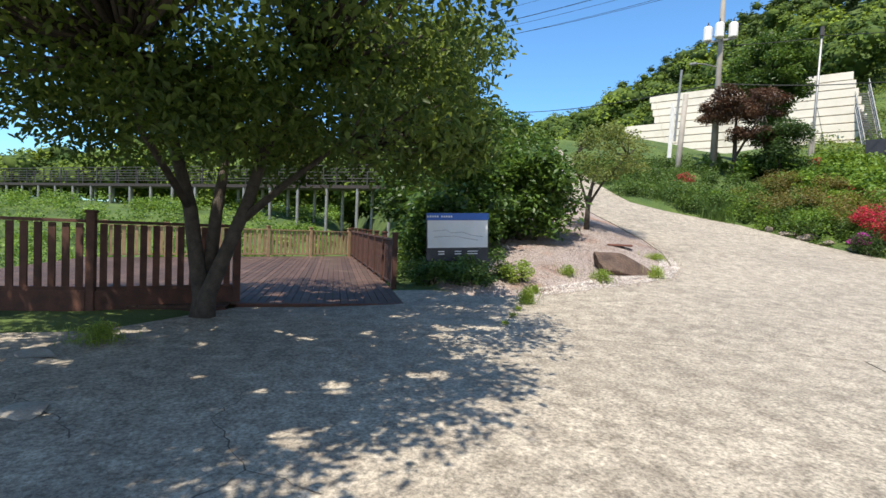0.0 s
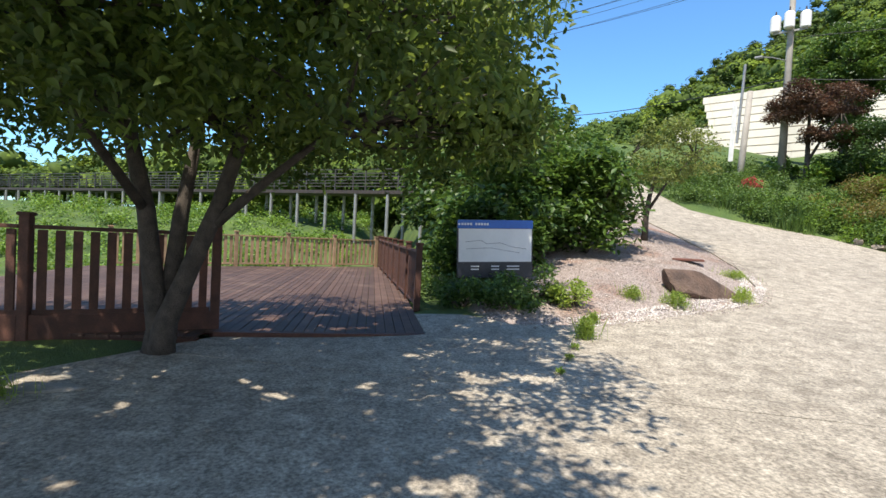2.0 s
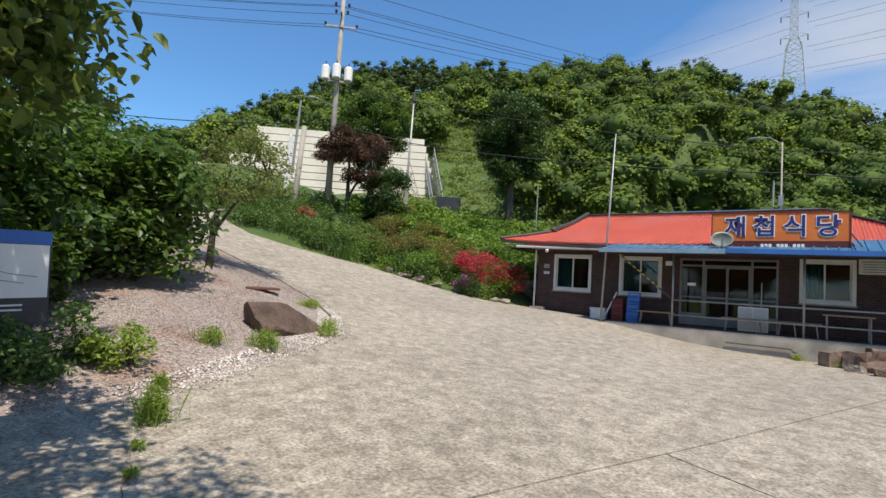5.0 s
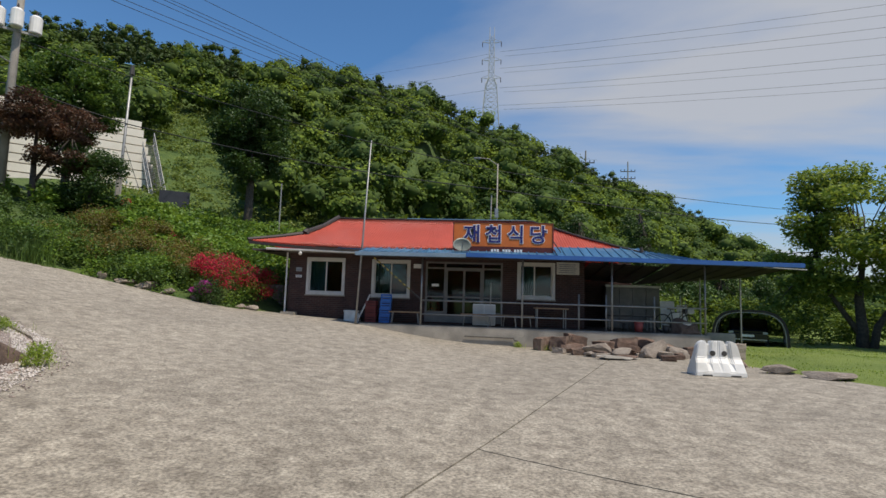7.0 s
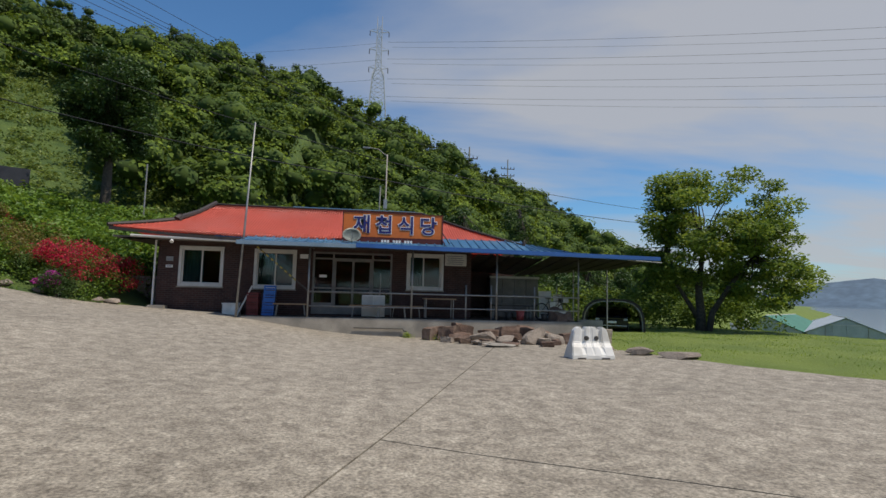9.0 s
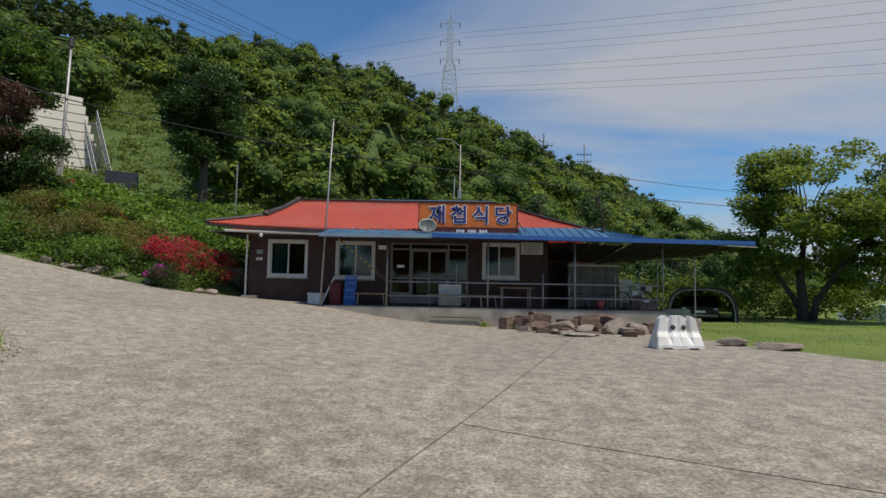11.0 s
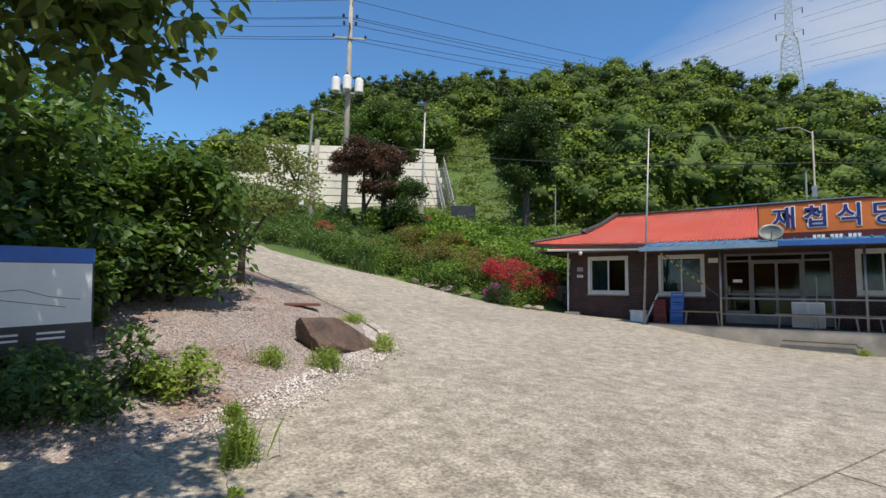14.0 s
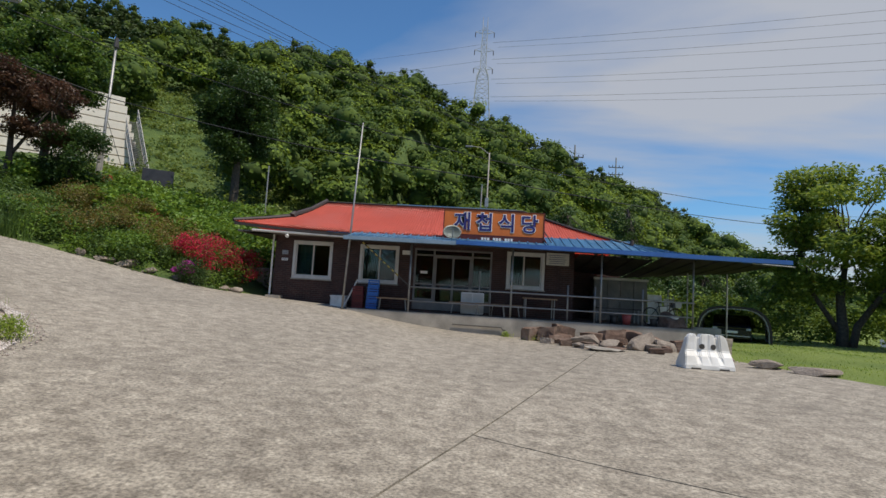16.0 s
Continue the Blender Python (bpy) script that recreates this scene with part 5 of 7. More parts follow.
# ---------------- woods on the hill ----------------
def scatter_hill():
    """Tree crowns spaced over the hill, broadleaf below and pine along the crest: (x, y, radius)."""
    broad, pine = [], []
    cells = {}
    for i in range(26000):
        deg = rng.uniform(-128, 37)
        az = radians(deg)
        foot, d = float(np.interp(deg, RIDGE_AZ, FOOT_D)), float(np.interp(deg, RIDGE_AZ, RIDGE_D))
        k = rng.uniform(0.0, 1.05)
        r = foot + (d - foot) * k
        if rng.uniform() > r / d:
            continue
        if (-36 < deg < -26 and k < 0.40) or (-66 < deg < -36 and r < 60):
            continue
        x, y = -3 + r * math.sin(az), -20 + r * math.cos(az)
        conifer = (k > 0.86 and rng.uniform() < (0.25 if deg < -5 else 0.7)) or (-60 < deg < -28 and k > 0.62 and rng.uniform() < 0.55)
        rad = rng.uniform(1.5, 2.3) if conifer else rng.uniform(2.0, 4.6) * (0.8 + 0.2 * r / 110)
        cx, cy = int(x // 6), int(y // 6)
        near = [q for ax in (-1, 0, 1) for ay in (-1, 0, 1) for q in cells.get((cx + ax, cy + ay), ())]
        if any((q[0] - x) ** 2 + (q[1] - y) ** 2 < (0.66 * (q[2] + rad)) ** 2 for q in near):
            continue
        cells.setdefault((cx, cy), []).append((x, y, rad))
        (pine if conifer else broad).append((x, y, rad))
    return np.array(broad), np.array(pine)


def lump():
    bm = bmesh.new()
    bmesh.ops.create_icosphere(bm, subdivisions=1, radius=1)
    v = np.array([q.co[:] for q in bm.verts])
    f = np.array([[q.index for q in p.verts] for p in bm.faces])
    bm.free()
    return v, f


def crowns(name, xyr, material, label, count, leaf, tall, lift, lobes=9):
    """Crowns of several leafy domes, each with a solid core coloured like inner shade."""
    z = land_height(xyr[:, 0], xyr[:, 1])
    pts, size, mid, tone, hearts = [], [], [], [], []
    for (x, y, rad), zz in zip(xyr, z):
        r = math.hypot(x + 3, y + 20)
        k = lobes
        a = rng.uniform(0, 6.28) + np.arange(k) * 6.28 / (k - 1)
        off = np.where(np.arange(k) == 0, 0.0, 0.62) * rad * rng.uniform(0.5, 1.35, k)
        h = np.where(np.arange(k) == 0, 0.8, rng.uniform(-0.1, 0.6, k)) * rad * tall
        c = np.column_stack([x + off * np.cos(a) / max(1.0, tall * 0.8), y + off * np.sin(a) / max(1.0, tall * 0.8), zz + lift * rad + h])
        lr = rad * rng.uniform(0.26, 0.58, k)
        n = int(count * (rad / 3) ** 1.6 * min(1.6, max(0.55, 70 / max(r, 40))))
        p = blobs(c, lr, n, 0.8, 0.8)
        pts.append(p)
        mid.append(0.7 * np.repeat(c, n, axis=0) + 0.3 * np.array([x, y, zz + lift * rad - 0.2 * rad]))
        size.append(np.full(len(p), leaf * (0.7 + r / 200)))
        tone.append(np.full(len(p), rng.normal(0, 0.15)) + np.repeat(rng.normal(0, 0.1, k), n))
        hearts.append(np.column_stack([c, lr]))
    pts, size = np.concatenate(pts), np.concatenate(size)
    me = leaf_mesh(name, pts, size, size * 0.8, material, droop=0.15, up=0.1, outward=pts - np.concatenate(mid), tone=np.concatenate(tone))
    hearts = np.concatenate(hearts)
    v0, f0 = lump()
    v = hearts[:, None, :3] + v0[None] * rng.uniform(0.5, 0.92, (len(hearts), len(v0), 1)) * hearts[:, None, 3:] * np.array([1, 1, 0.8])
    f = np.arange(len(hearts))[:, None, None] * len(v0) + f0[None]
    core = raw_mesh("heart_of_" + name, v.reshape(-1, 3), f.reshape(-1, 3), LEAF_CORE_SHADE)
    tagged(new("inner_" + name, core), "solid shade-coloured cores of " + label, "woods", kind="stuff")
    return tagged(new(name, me), label, "woods", kind="stuff")


# Darker leaf colour that stands in for shade inside the crowns.
LEAF_CORE_SHADE = leaf_mat("core_shade_leaf", (0.10, 0.15, 0.018), (0.034, 0.064, 0.009), 0.0, 0.95, 0.3)
broad_xyr, pine_xyr = scatter_hill()
belt = []
for k in range(30):
    f = (k + rng.uniform(-0.4, 0.4)) / 29
    belt.append((-62 + 30 * f + rng.uniform(-3, 3) - 7, -56 + 42 * f + rng.uniform(-3, 3), rng.uniform(3.0, 4.6)))
broad_xyr = np.concatenate([broad_xyr, np.array(belt)])
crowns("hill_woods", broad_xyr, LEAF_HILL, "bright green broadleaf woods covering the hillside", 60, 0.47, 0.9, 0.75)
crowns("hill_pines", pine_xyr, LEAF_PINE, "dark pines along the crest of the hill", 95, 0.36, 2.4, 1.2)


# ---------------- single trees ----------------
def tree(name, m, label, trunk_paths, lobes, count, leaf, material, hollow=0.35, flat=0.7, droop=0.3, oval=False, gaps=None):
    """trunk_paths: lists of (points, radii); lobes: (x, y, z, r) in the tree's own metres."""
    t = base(name, m, label, "tree")
    bm = bmesh.new()
    for pts, radii in trunk_paths:
        tube(pts, radii, 9, bm=bm)
    lob = np.array(lobes, float)
    for x, y, z, r in lobes:
        if rng.uniform() < 0.75:
            src = min((Vector(p[-1]) for p, q in trunk_paths), key=lambda s: (s - Vector((x, y, z))).length)
            mid = src.lerp(Vector((x, y, z)), 0.5) + Vector(rng.normal(0, r * 0.12, 3))
            rad = max(0.012, 0.035 * r)
            tube([src, mid, Vector((x, y, z + r * 0.2))], [rad * 1.6, rad, rad * 0.3], 6, bm=bm)
    part("trunk", bm, BARK, t, smooth=True)
    k = (lob[:, 3] / lob[:, 3].mean()) ** 2
    pts = np.concatenate([blobs(l[None, :3], l[None, 3], max(10, int(count * kk / len(lob))), hollow, flat) for l, kk in zip(lob, k)])
    if gaps:
        pts = pts[[not gaps(p) for p in pts]]
    me = leaf_mesh("crown", pts, leaf, leaf * 0.52, material, droop=droop, up=0.7, oval=oval)
    c = tagged(new("crown", me), kind="stuff")
    c.parent = t
    return t


def lobes_in(cx, cy, cz, rx, ry, rz, n, lo, hi, seed, skin=0.55, keep=None):
    g = np.random.default_rng(seed)
    out = []
    while len(out) < n:
        d = g.normal(size=3)
        d /= np.linalg.norm(d)
        k = g.uniform(skin ** 2, 1) ** 0.5
        p = (cx + d[0] * rx * k, cy + d[1] * ry * k, cz + d[2] * rz * k, g.uniform(lo, hi))
        if keep is None or keep(p):
            out.append(p)
    return out


# the broad tree over the boardwalk gate
TX, TY = -5.1, -22.85


def sunlit_gap(p):
    """Openings in the crown that let the sun through in patches."""
    u, v = p[0] - 0.42 * p[2], p[1] + 0.27 * p[2]
    return noise.noise(Vector((u * 1.9, v * 1.9, 3.0))) + 0.6 * noise.noise(Vector((u * 4.6, v * 4.6, 8.0))) > 0.365


def shade_edge(p, margin):
    """Keeps a clump behind the line where the crown's shade ends."""
    return (TX + p[0] - 0.42 * p[2] + 4.6) * 3.4 + (TY + p[1] + 0.27 * p[2] + 17.1) * 4.3 < -5.48 * margin * p[3]


tree("tree", pose(TX, TY, -0.62), "broad shady tree with forked trunk beside the boardwalk",
     [([(-0.85, -0.15, -0.40), (-0.85, -0.13, 0.25), (-0.89, -0.25, 0.90), (-0.93, -0.35, 1.60), (-1.10, -0.65, 2.60), (-1.35, -1.15, 3.60)], [0.243, 0.144, 0.114, 0.103, 0.084, 0.046]),
      ([(-0.95, -0.10, 0.10), (-0.97, -0.07, 0.70), (-1.00, 0.01, 1.60), (-1.15, 0.15, 2.80)], [0.129, 0.106, 0.091, 0.053]),
      ([(-0.80, -0.12, -0.40), (-0.77, -0.05, 0.30), (-0.80, 0.21, 1.00), (-0.85, 0.49, 1.75), (-0.75, 0.75, 2.60), (-0.55, 1.35, 3.80)], [0.205, 0.129, 0.106, 0.095, 0.076, 0.038]),
      ([(-0.83, 0.45, 1.50), (-0.75, 1.05, 2.05), (-0.55, 1.85, 2.70)], [0.068, 0.053, 0.030]),
      ([(-0.93, -0.35, 1.60), (-0.05, -0.75, 2.60), (0.75, -0.65, 3.40)], [0.061, 0.046, 0.023]),
      ([(-1.10, -0.65, 2.60), (0.65, -1.75, 3.90), (3.15, -2.35, 4.40), (5.65, -2.95, 4.70)], [0.076, 0.061, 0.046, 0.023])],
     lobes_in(1.6, -0.3, 4.7, 5.2, 4.6, 2.6, 190, 0.55, 1.0, 3, 0.15, keep=lambda p: p[2] > 2.35 and not (p[0] > 1.2 and p[2] < 3.6) and not (p[0] > 3.5 and p[2] < 4.6) and shade_edge(p, 0.5)) +
     lobes_in(-0.8, 0.3, 2.95, 2.8, 3.9, 0.75, 70, 0.5, 0.8, 4, 0.3, keep=lambda p: p[2] > 2.4 + 0.25 * (p[1] < -1) and p[0] < 1.6) +
     lobes_in(1.2, -5.4, 4.9, 3.4, 3.0, 1.3, 58, 0.6, 0.95, 7, 0.15, keep=lambda p: p[2] > 3.3) +
     lobes_in(-0.8, 3.6, 3.4, 0.5, 0.9, 0.4, 15, 0.28, 0.42, 9, 0.2) +
     lobes_in(-2.6, 3.0, 4.5, 1.7, 1.6, 1.2, 26, 0.5, 0.85, 6, 0.2) +
     lobes_in(5.2, -1.0, 4.8, 3.0, 3.4, 1.3, 125, 0.6, 0.95, 5, 0.1, keep=lambda p: shade_edge(p, 0.5)) +
     lobes_in(-3.6, 4.0, 4.9, 1.6, 1.5, 1.1, 22, 0.5, 0.8, 29, 0.2) +
     lobes_in(-0.75, 3.75, 2.85, 0.5, 0.6, 0.5, 22, 0.2, 0.34, 19, 0.2), 124000, 0.123, LEAF_TREE, 0.1, 0.75, 0.5, oval=True, gaps=sunlit_gap)

# large shrubs on the mound behind the map board
def shrub(x, y, z, lobes, count, leaf, material, label, name="shrub", stems=5, group="", droop=0.35):
    s = base(name, pose(x, y, z), label, "shrub", group)
    for k in range(stems):
        l = lobes[k * 3 % len(lobes)]
        part("stem", tube([(rng.normal(0, 0.06), rng.normal(0, 0.06), -0.05), (l[0] * 0.4, l[1] * 0.4, l[2] * 0.5), l[:3]], [0.035, 0.025, 0.008], 6), BARK, s)
    lob = np.array(lobes, float)
    pts = np.concatenate([blobs(l[None, :3], l[None, 3], max(8, int(count / len(lob))), 0.25, 0.8) for l in lob])
    me = leaf_mesh("foliage", pts, leaf, leaf * 0.55, material, droop=droop, up=0.6)
    c = tagged(new("foliage", me), kind="stuff")
    c.parent = s
    return s


for i, (x, y, rx, ry, h, n) in enumerate([(-13.2, -16.4, 1.7, 1.5, 4.0, 5200), (-11.8, -17.6, 1.4, 1.2, 3.4, 4200), (-15.6, -15.0, 1.8, 1.6, 4.4, 4600), (-14.5, -18.4, 1.6, 1.4, 3.6, 3600), (-12.6, -14.9, 1.3, 1.1, 3.1, 3800), (-17.5, -16.8, 1.9, 1.7, 4.2, 3600), (-11.2, -18.3, 1.0, 0.8, 2.4, 2600), (-18.5, -13.6, 1.6, 1.4, 3.8, 3000)]):
    shrub(x, y, ground_z(x, y), lobes_in(0, 0, h * 0.50, rx, ry, h * 0.50, 34, 0.4, 0.75, 40 + i, 0.3), int(n * 1.35), 0.21, LEAF_SHRUB, "tall dense green shrub on the gravel mound", group="shrubs behind the board")

# young tree in the gravel
sx, sy = -14.6, -12.2
tree("young_tree", pose(sx, sy, ground_z(sx, sy)), "young tree with pale leaves in the gravel mound",
     [([(0, 0, -0.1), (0.02, 0.0, 0.7), (0.05, 0.05, 1.3), (0.15, 0.2, 2.2)], [0.11, 0.085, 0.07, 0.03]), ([(0.04, 0.03, 0.9), (0.3, 0.4, 1.7), (0.8, 1.0, 2.6)], [0.05, 0.04, 0.02]), ([(0.02, 0, 0.8), (-0.15, -0.2, 1.6), (-0.2, -0.5, 2.6)], [0.05, 0.04, 0.02])],
     lobes_in(0.3, 0.5, 2.6, 1.2, 1.5, 1.2, 30, 0.3, 0.55, 8, 0.4), 4200, 0.12, LEAF_SAP, 0.2, 0.6)

# dark single tree on the slope left of the house
bx, by = -19.2, 13.3
tree("tree", pose(bx, by, ground_z(bx, by) - 0.2), "dark rounded tree standing alone on the grassy slope",
     [([(0, 0, 0), (0.05, 0, 1.8), (0.0, 0.1, 3.4), (0.1, 0, 6.0)], [0.34, 0.28, 0.24, 0.08])],
     lobes_in(0, 0, 7.0, 2.5, 2.5, 3.4, 80, 0.55, 0.95, 15, 0.3, keep=lambda p: math.hypot(p[0], p[1]) < 2.6 - 0.30 * max(0.0, p[2] - 6.5)), 24000, 0.25, LEAF_DARK, 0.3, 0.75)
# red maple under the power pole
bx, by = -24.1, 1.9
tree("maple_tree", pose(bx, by, ground_z(bx, by) - 0.1), "dark red-brown maple under the power pole",
     [([(0, 0, 0), (0.05, 0, 1.2), (-0.1, 0.1, 2.6), (0, 0, 4.4)], [0.16, 0.13, 0.1, 0.04]), ([(0.05, 0, 1.2), (0.5, 0.5, 2.6), (0.9, 1.0, 3.8)], [0.08, 0.06, 0.03])],
     lobes_in(0.1, 0.2, 4.3, 2.6, 2.6, 1.0, 46, 0.35, 0.7, 21, 0.3) + lobes_in(0.7, 0.9, 2.6, 1.6, 1.9, 0.6, 16, 0.35, 0.6, 23, 0.3), 15000, 0.16, LEAF_RED, 0.25, 0.5)
bx, by = -22.4, 3.4
tree("tree", pose(bx, by, ground_z(bx, by) - 0.1), "small dark evergreen below the maple",
     [([(0, 0, 0), (0.05, 0, 1.5), (0, 0.1, 2.6)], [0.12, 0.1, 0.04])], lobes_in(0, 0, 2.2, 1.5, 1.7, 1.9, 28, 0.4, 0.7, 22, 0.3), 7500, 0.16, LEAF_DARK, 0.25, 0.7)
# green tree in front of the retaining wall
bx, by = -26.9, 6.8
tree("tree", pose(bx, by, ground_z(bx, by) - 0.2), "leafy green tree in front of the retaining wall",
     [([(0, 0, 0), (0.05, 0, 2), (0.0, 0.1, 4.4), (0.1, 0, 6.4)], [0.24, 0.2, 0.15, 0.06])],
     lobes_in(0, 0, 6.2, 2.2, 2.2, 3.0, 70, 0.55, 0.95, 25, 0.35), 20000, 0.24, LEAF_SHRUB, 0.3, 0.75)
# spreading tree on the lawn
bx, by = 16.0, 8.4
tree("tree", pose(bx, by, ground_z(bx, by) - 0.1), "large spreading tree on the lawn beyond the house",
     [([(0, 0, 0), (0.05, 0, 1.0), (0.0, 0.1, 2.6), (0.3, 0, 5.0)], [0.30, 0.25, 0.2, 0.08]), ([(0.3, -0.3, 0), (0.5, -0.4, 1.2), (1.4, -1.0, 3.0), (2.2, -1.6, 4.4)], [0.2, 0.17, 0.13, 0.05]), ([(-0.1, 0.1, 0.9), (-1.0, 0.7, 2.8), (-1.4, 1.0, 5)], [0.15, 0.11, 0.05])],
     lobes_in(0.6, -0.4, 5.8, 4.2, 4.2, 4.1, 74, 0.7, 1.15, 31, 0.45, keep=lambda p: p[2] > 2.2) + lobes_in(3.0, -2.4, 3.2, 2.4, 2.4, 1.9, 24, 0.6, 0.95, 32, 0.4) + lobes_in(2.2, -1.6, 5.6, 2.2, 2.2, 1.6, 22, 0.6, 0.95, 34, 0.4) + lobes_in(-2.4, 1.6, 3.4, 1.6, 1.6, 1.8, 14, 0.6, 0.9, 33, 0.4), 36000, 0.25, LEAF_LAWN_TREE, 0.3, 0.5, 0.12)


for i, (x, y, h, r) in enumerate([(9.5, 24.0, 11.2, 2.3), (4.3, 23.0, 9.8, 3.0), (11.5, 25.5, 7.0, 2.0), (0.5, 22, 6.5, 2.6), (14.0, 27, 5.5, 2.4), (18.0, 29, 5.0, 2.6), (22, 30, 4.6, 2.4), (7.5, 17.5, 3.6, 1.8), (11, 15.5, 3.2, 1.8)]):
    tree("tree", pose(x, y, ground_z(x, y) - 0.1), "dark green tree in the row behind the house",
         [([(0, 0, 0), (0.05, 0, h * 0.4), (0, 0, h * 0.85)], [0.18, 0.13, 0.04])],
         [(q[0] * (1.25 - 0.75 * q[2] / h), q[1] * (1.25 - 0.75 * q[2] / h), q[2], q[3]) for q in lobes_in(0, 0, h * 0.52, r, r, h * 0.46, 34, 0.5, 0.85, 80 + i, 0.3)], 6500, 0.24, LEAF_DARK, 0.3, 0.75)


# ---------------- planted bank and undergrowth ----------------
def thicket(name, spots, count, leaf, material, label, category="plants", up=0.7):
    """spots: (x, y, height over ground, radius)."""
    s = np.array(spots, float)
    z = land_height(s[:, 0], s[:, 1])
    c = np.column_stack([s[:, 0], s[:, 1], z + s[:, 2]])
    pts = blobs(c, s[:, 3], count, 0.2, 0.75)
    me = leaf_mesh(name, pts, leaf, leaf * 0.6, material, droop=0.2, up=up)
    return tagged(new(name, me), label, category, kind="stuff")


def spots_in(x0, x1, y0, y1, n, h0, h1, r0, r1, seed, keep=None):
    g = np.random.default_rng(seed)
    out = []
    while len(out) < n:
        x, y = g.uniform(x0, x1), g.uniform(y0, y1)
        if float(outside(np.array([x]), np.array([y]))[0]) < 0.22 or (keep and not keep(x, y)):
            continue
        out.append((x, y, g.uniform(h0, h1), g.uniform(r0, r1)))
    return out


in_bank = lambda x, y: x < -11.3 and not (x > -11.6 and y > 0.2)
thicket("vines", spots_in(-26, -11.6, 1.5, 13, 300, 0.0, 1.0, 0.4, 0.9, 51, in_bank), 150, 0.25, LEAF_VINE, "rampant bright green vines over the bank", "vines")
thicket("low_shrubs", spots_in(-20.5, -11.6, -3.5, 4.0, 120, 0.15, 0.7, 0.35, 0.7, 52, in_bank), 200, 0.11, LEAF_VINE, "low green shrubs along the bank", "shrubs")
thicket("rust_shrubs", spots_in(-20.5, -14.6, -2.3, 2.2, 34, 0.5, 1.3, 0.4, 0.75, 53, in_bank), 260, 0.10, LEAF_RUST, "olive and rust-tinted azalea shrubs on the bank", "shrubs")
thicket("roadside_plants", spots_in(-28, -14.5, -6.6, 1.5, 300, 0.1, 0.6, 0.35, 0.65, 54), 160, 0.12, LEAF_BUSH, "rough green plants beside the lane", "plants")
thicket("undergrowth", spots_in(-22, -8.6, -19.3, -17.6, 70, 0.05, 0.4, 0.3, 0.55, 55), 220, 0.10, LEAF_BUSH, "weedy undergrowth below the shrubs", "plants")
thicket("hedge_growth", spots_in(-12, 24, 9.5, 22, 260, 0.2, 1.9, 0.7, 1.3, 56), 150, 0.26, LEAF_HILL, "dense green growth behind the house", "plants")
thicket("field_growth", spots_in(-34, -20.5, -46, -20.8, 300, 0.0, 0.35, 0.4, 0.8, 57), 110, 0.16, LEAF_VINE, "bright green weeds filling the hollow field", "plants")


def flower_bush(x, y, r, petals, green, label, material):
    f = base("azalea", pose(x, y, ground_z(x, y)), label, "azalea", "flowering azaleas")
    lob = lobes_in(0, 0, r * 0.9, r * 0.75, r * 0.75, r * 0.75, 18, r * 0.25, r * 0.42, int(abs(x * 31)), 0.5)
    la = np.array(lob)
    g1 = leaf_mesh("foliage", blobs(la[:, :3], la[:, 3], green, 0.2), 0.06, 0.035, LEAF_RUST)
    g2 = leaf_mesh("blossom", blobs(la[:, :3] + np.array([0, -0.06, 0.05]), la[:, 3], petals, 0.7), 0.065, 0.06, material, up=0.6)
    for n, me in (("foliage", g1), ("blossom", g2)):
        o = new(n, me)
        o.parent = f
    return f


for x, y, r, p, gq, m, lab in [(-12.75, -0.75, 1.0, 105, 70, PETAL_RED, "crimson azalea bush in full bloom"), (-11.95, -0.2, 0.95, 60, 80, PETAL_RED, "crimson azalea bush, blossom fading"), (-13.8, -0.7, 0.85, 90, 60, PETAL_RED, "crimson azalea bush in full bloom"),
                              (-13.35, -1.6, 0.42, 90, 40, PETAL_PINK, "magenta azalea bush in bloom"), (-13.8, 0.4, 0.6, 22, 70, PETAL_RED, "azalea bush with few red blossoms"), (-17.3, 2.6, 0.6, 50, 50, PETAL_RED, "azalea bush with few red blossoms"), (-22.6, 5.8, 0.75, 50, 50, PETAL_RED, "azalea bush with few red blossoms"), (-17.2, 1.2, 0.4, 30, 60, PETAL_RED, "azalea bush with few red blossoms"), (-22.5, -2.4, 0.6, 30, 60, PETAL_RED, "azalea bush with few red blossoms")]:
    flower_bush(x, y, r, p, gq, lab, m)


def blades(name, spots, per, length, width, material, label, category="grass", spread=0.25):
    """Upright tapering grass blades."""
    s = np.repeat(np.array(spots, float), per, axis=0)
    n = len(s)
    x, y = s[:, 0] + rng.normal(0, spread, n), s[:, 1] + rng.normal(0, spread, n)
    z = np.maximum(land_height(x, y), np.where(outside(x, y) == 0, yard_height(x, y), -99)) - 0.01
    L = length * rng.uniform(0.25, 1.2, n)
    a = rng.uniform(0, 2 * np.pi, n)
    lean = rng.uniform(0.0, 0.38, n)
    dx, dy = np.cos(a), np.sin(a)
    b0 = np.column_stack([x - dy * width / 2, y + dx * width / 2, z])
    b1 = np.column_stack([x + dy * width / 2, y - dx * width / 2, z])
    m0 = np.column_stack([x + dx * L * lean * 0.42 - dy * width * 0.45, y + dy * L * lean * 0.42 + dx * width * 0.45, z + L * 0.5])
    tip = np.column_stack([x + dx * L * lean, y + dy * L * lean, z + L * (1 - 0.25 * lean)])
    v = np.stack([b0, b1, m0, tip], axis=1).reshape(-1, 3)
    i = np.arange(n)[:, None] * 4
    f = np.concatenate([i + np.array([[0, 1, 2]]), i + np.array([[1, 3, 2]])], axis=1).reshape(-1, 3)
    return tagged(new(name, raw_mesh(name, v, f, material)), label, category, kind="stuff")


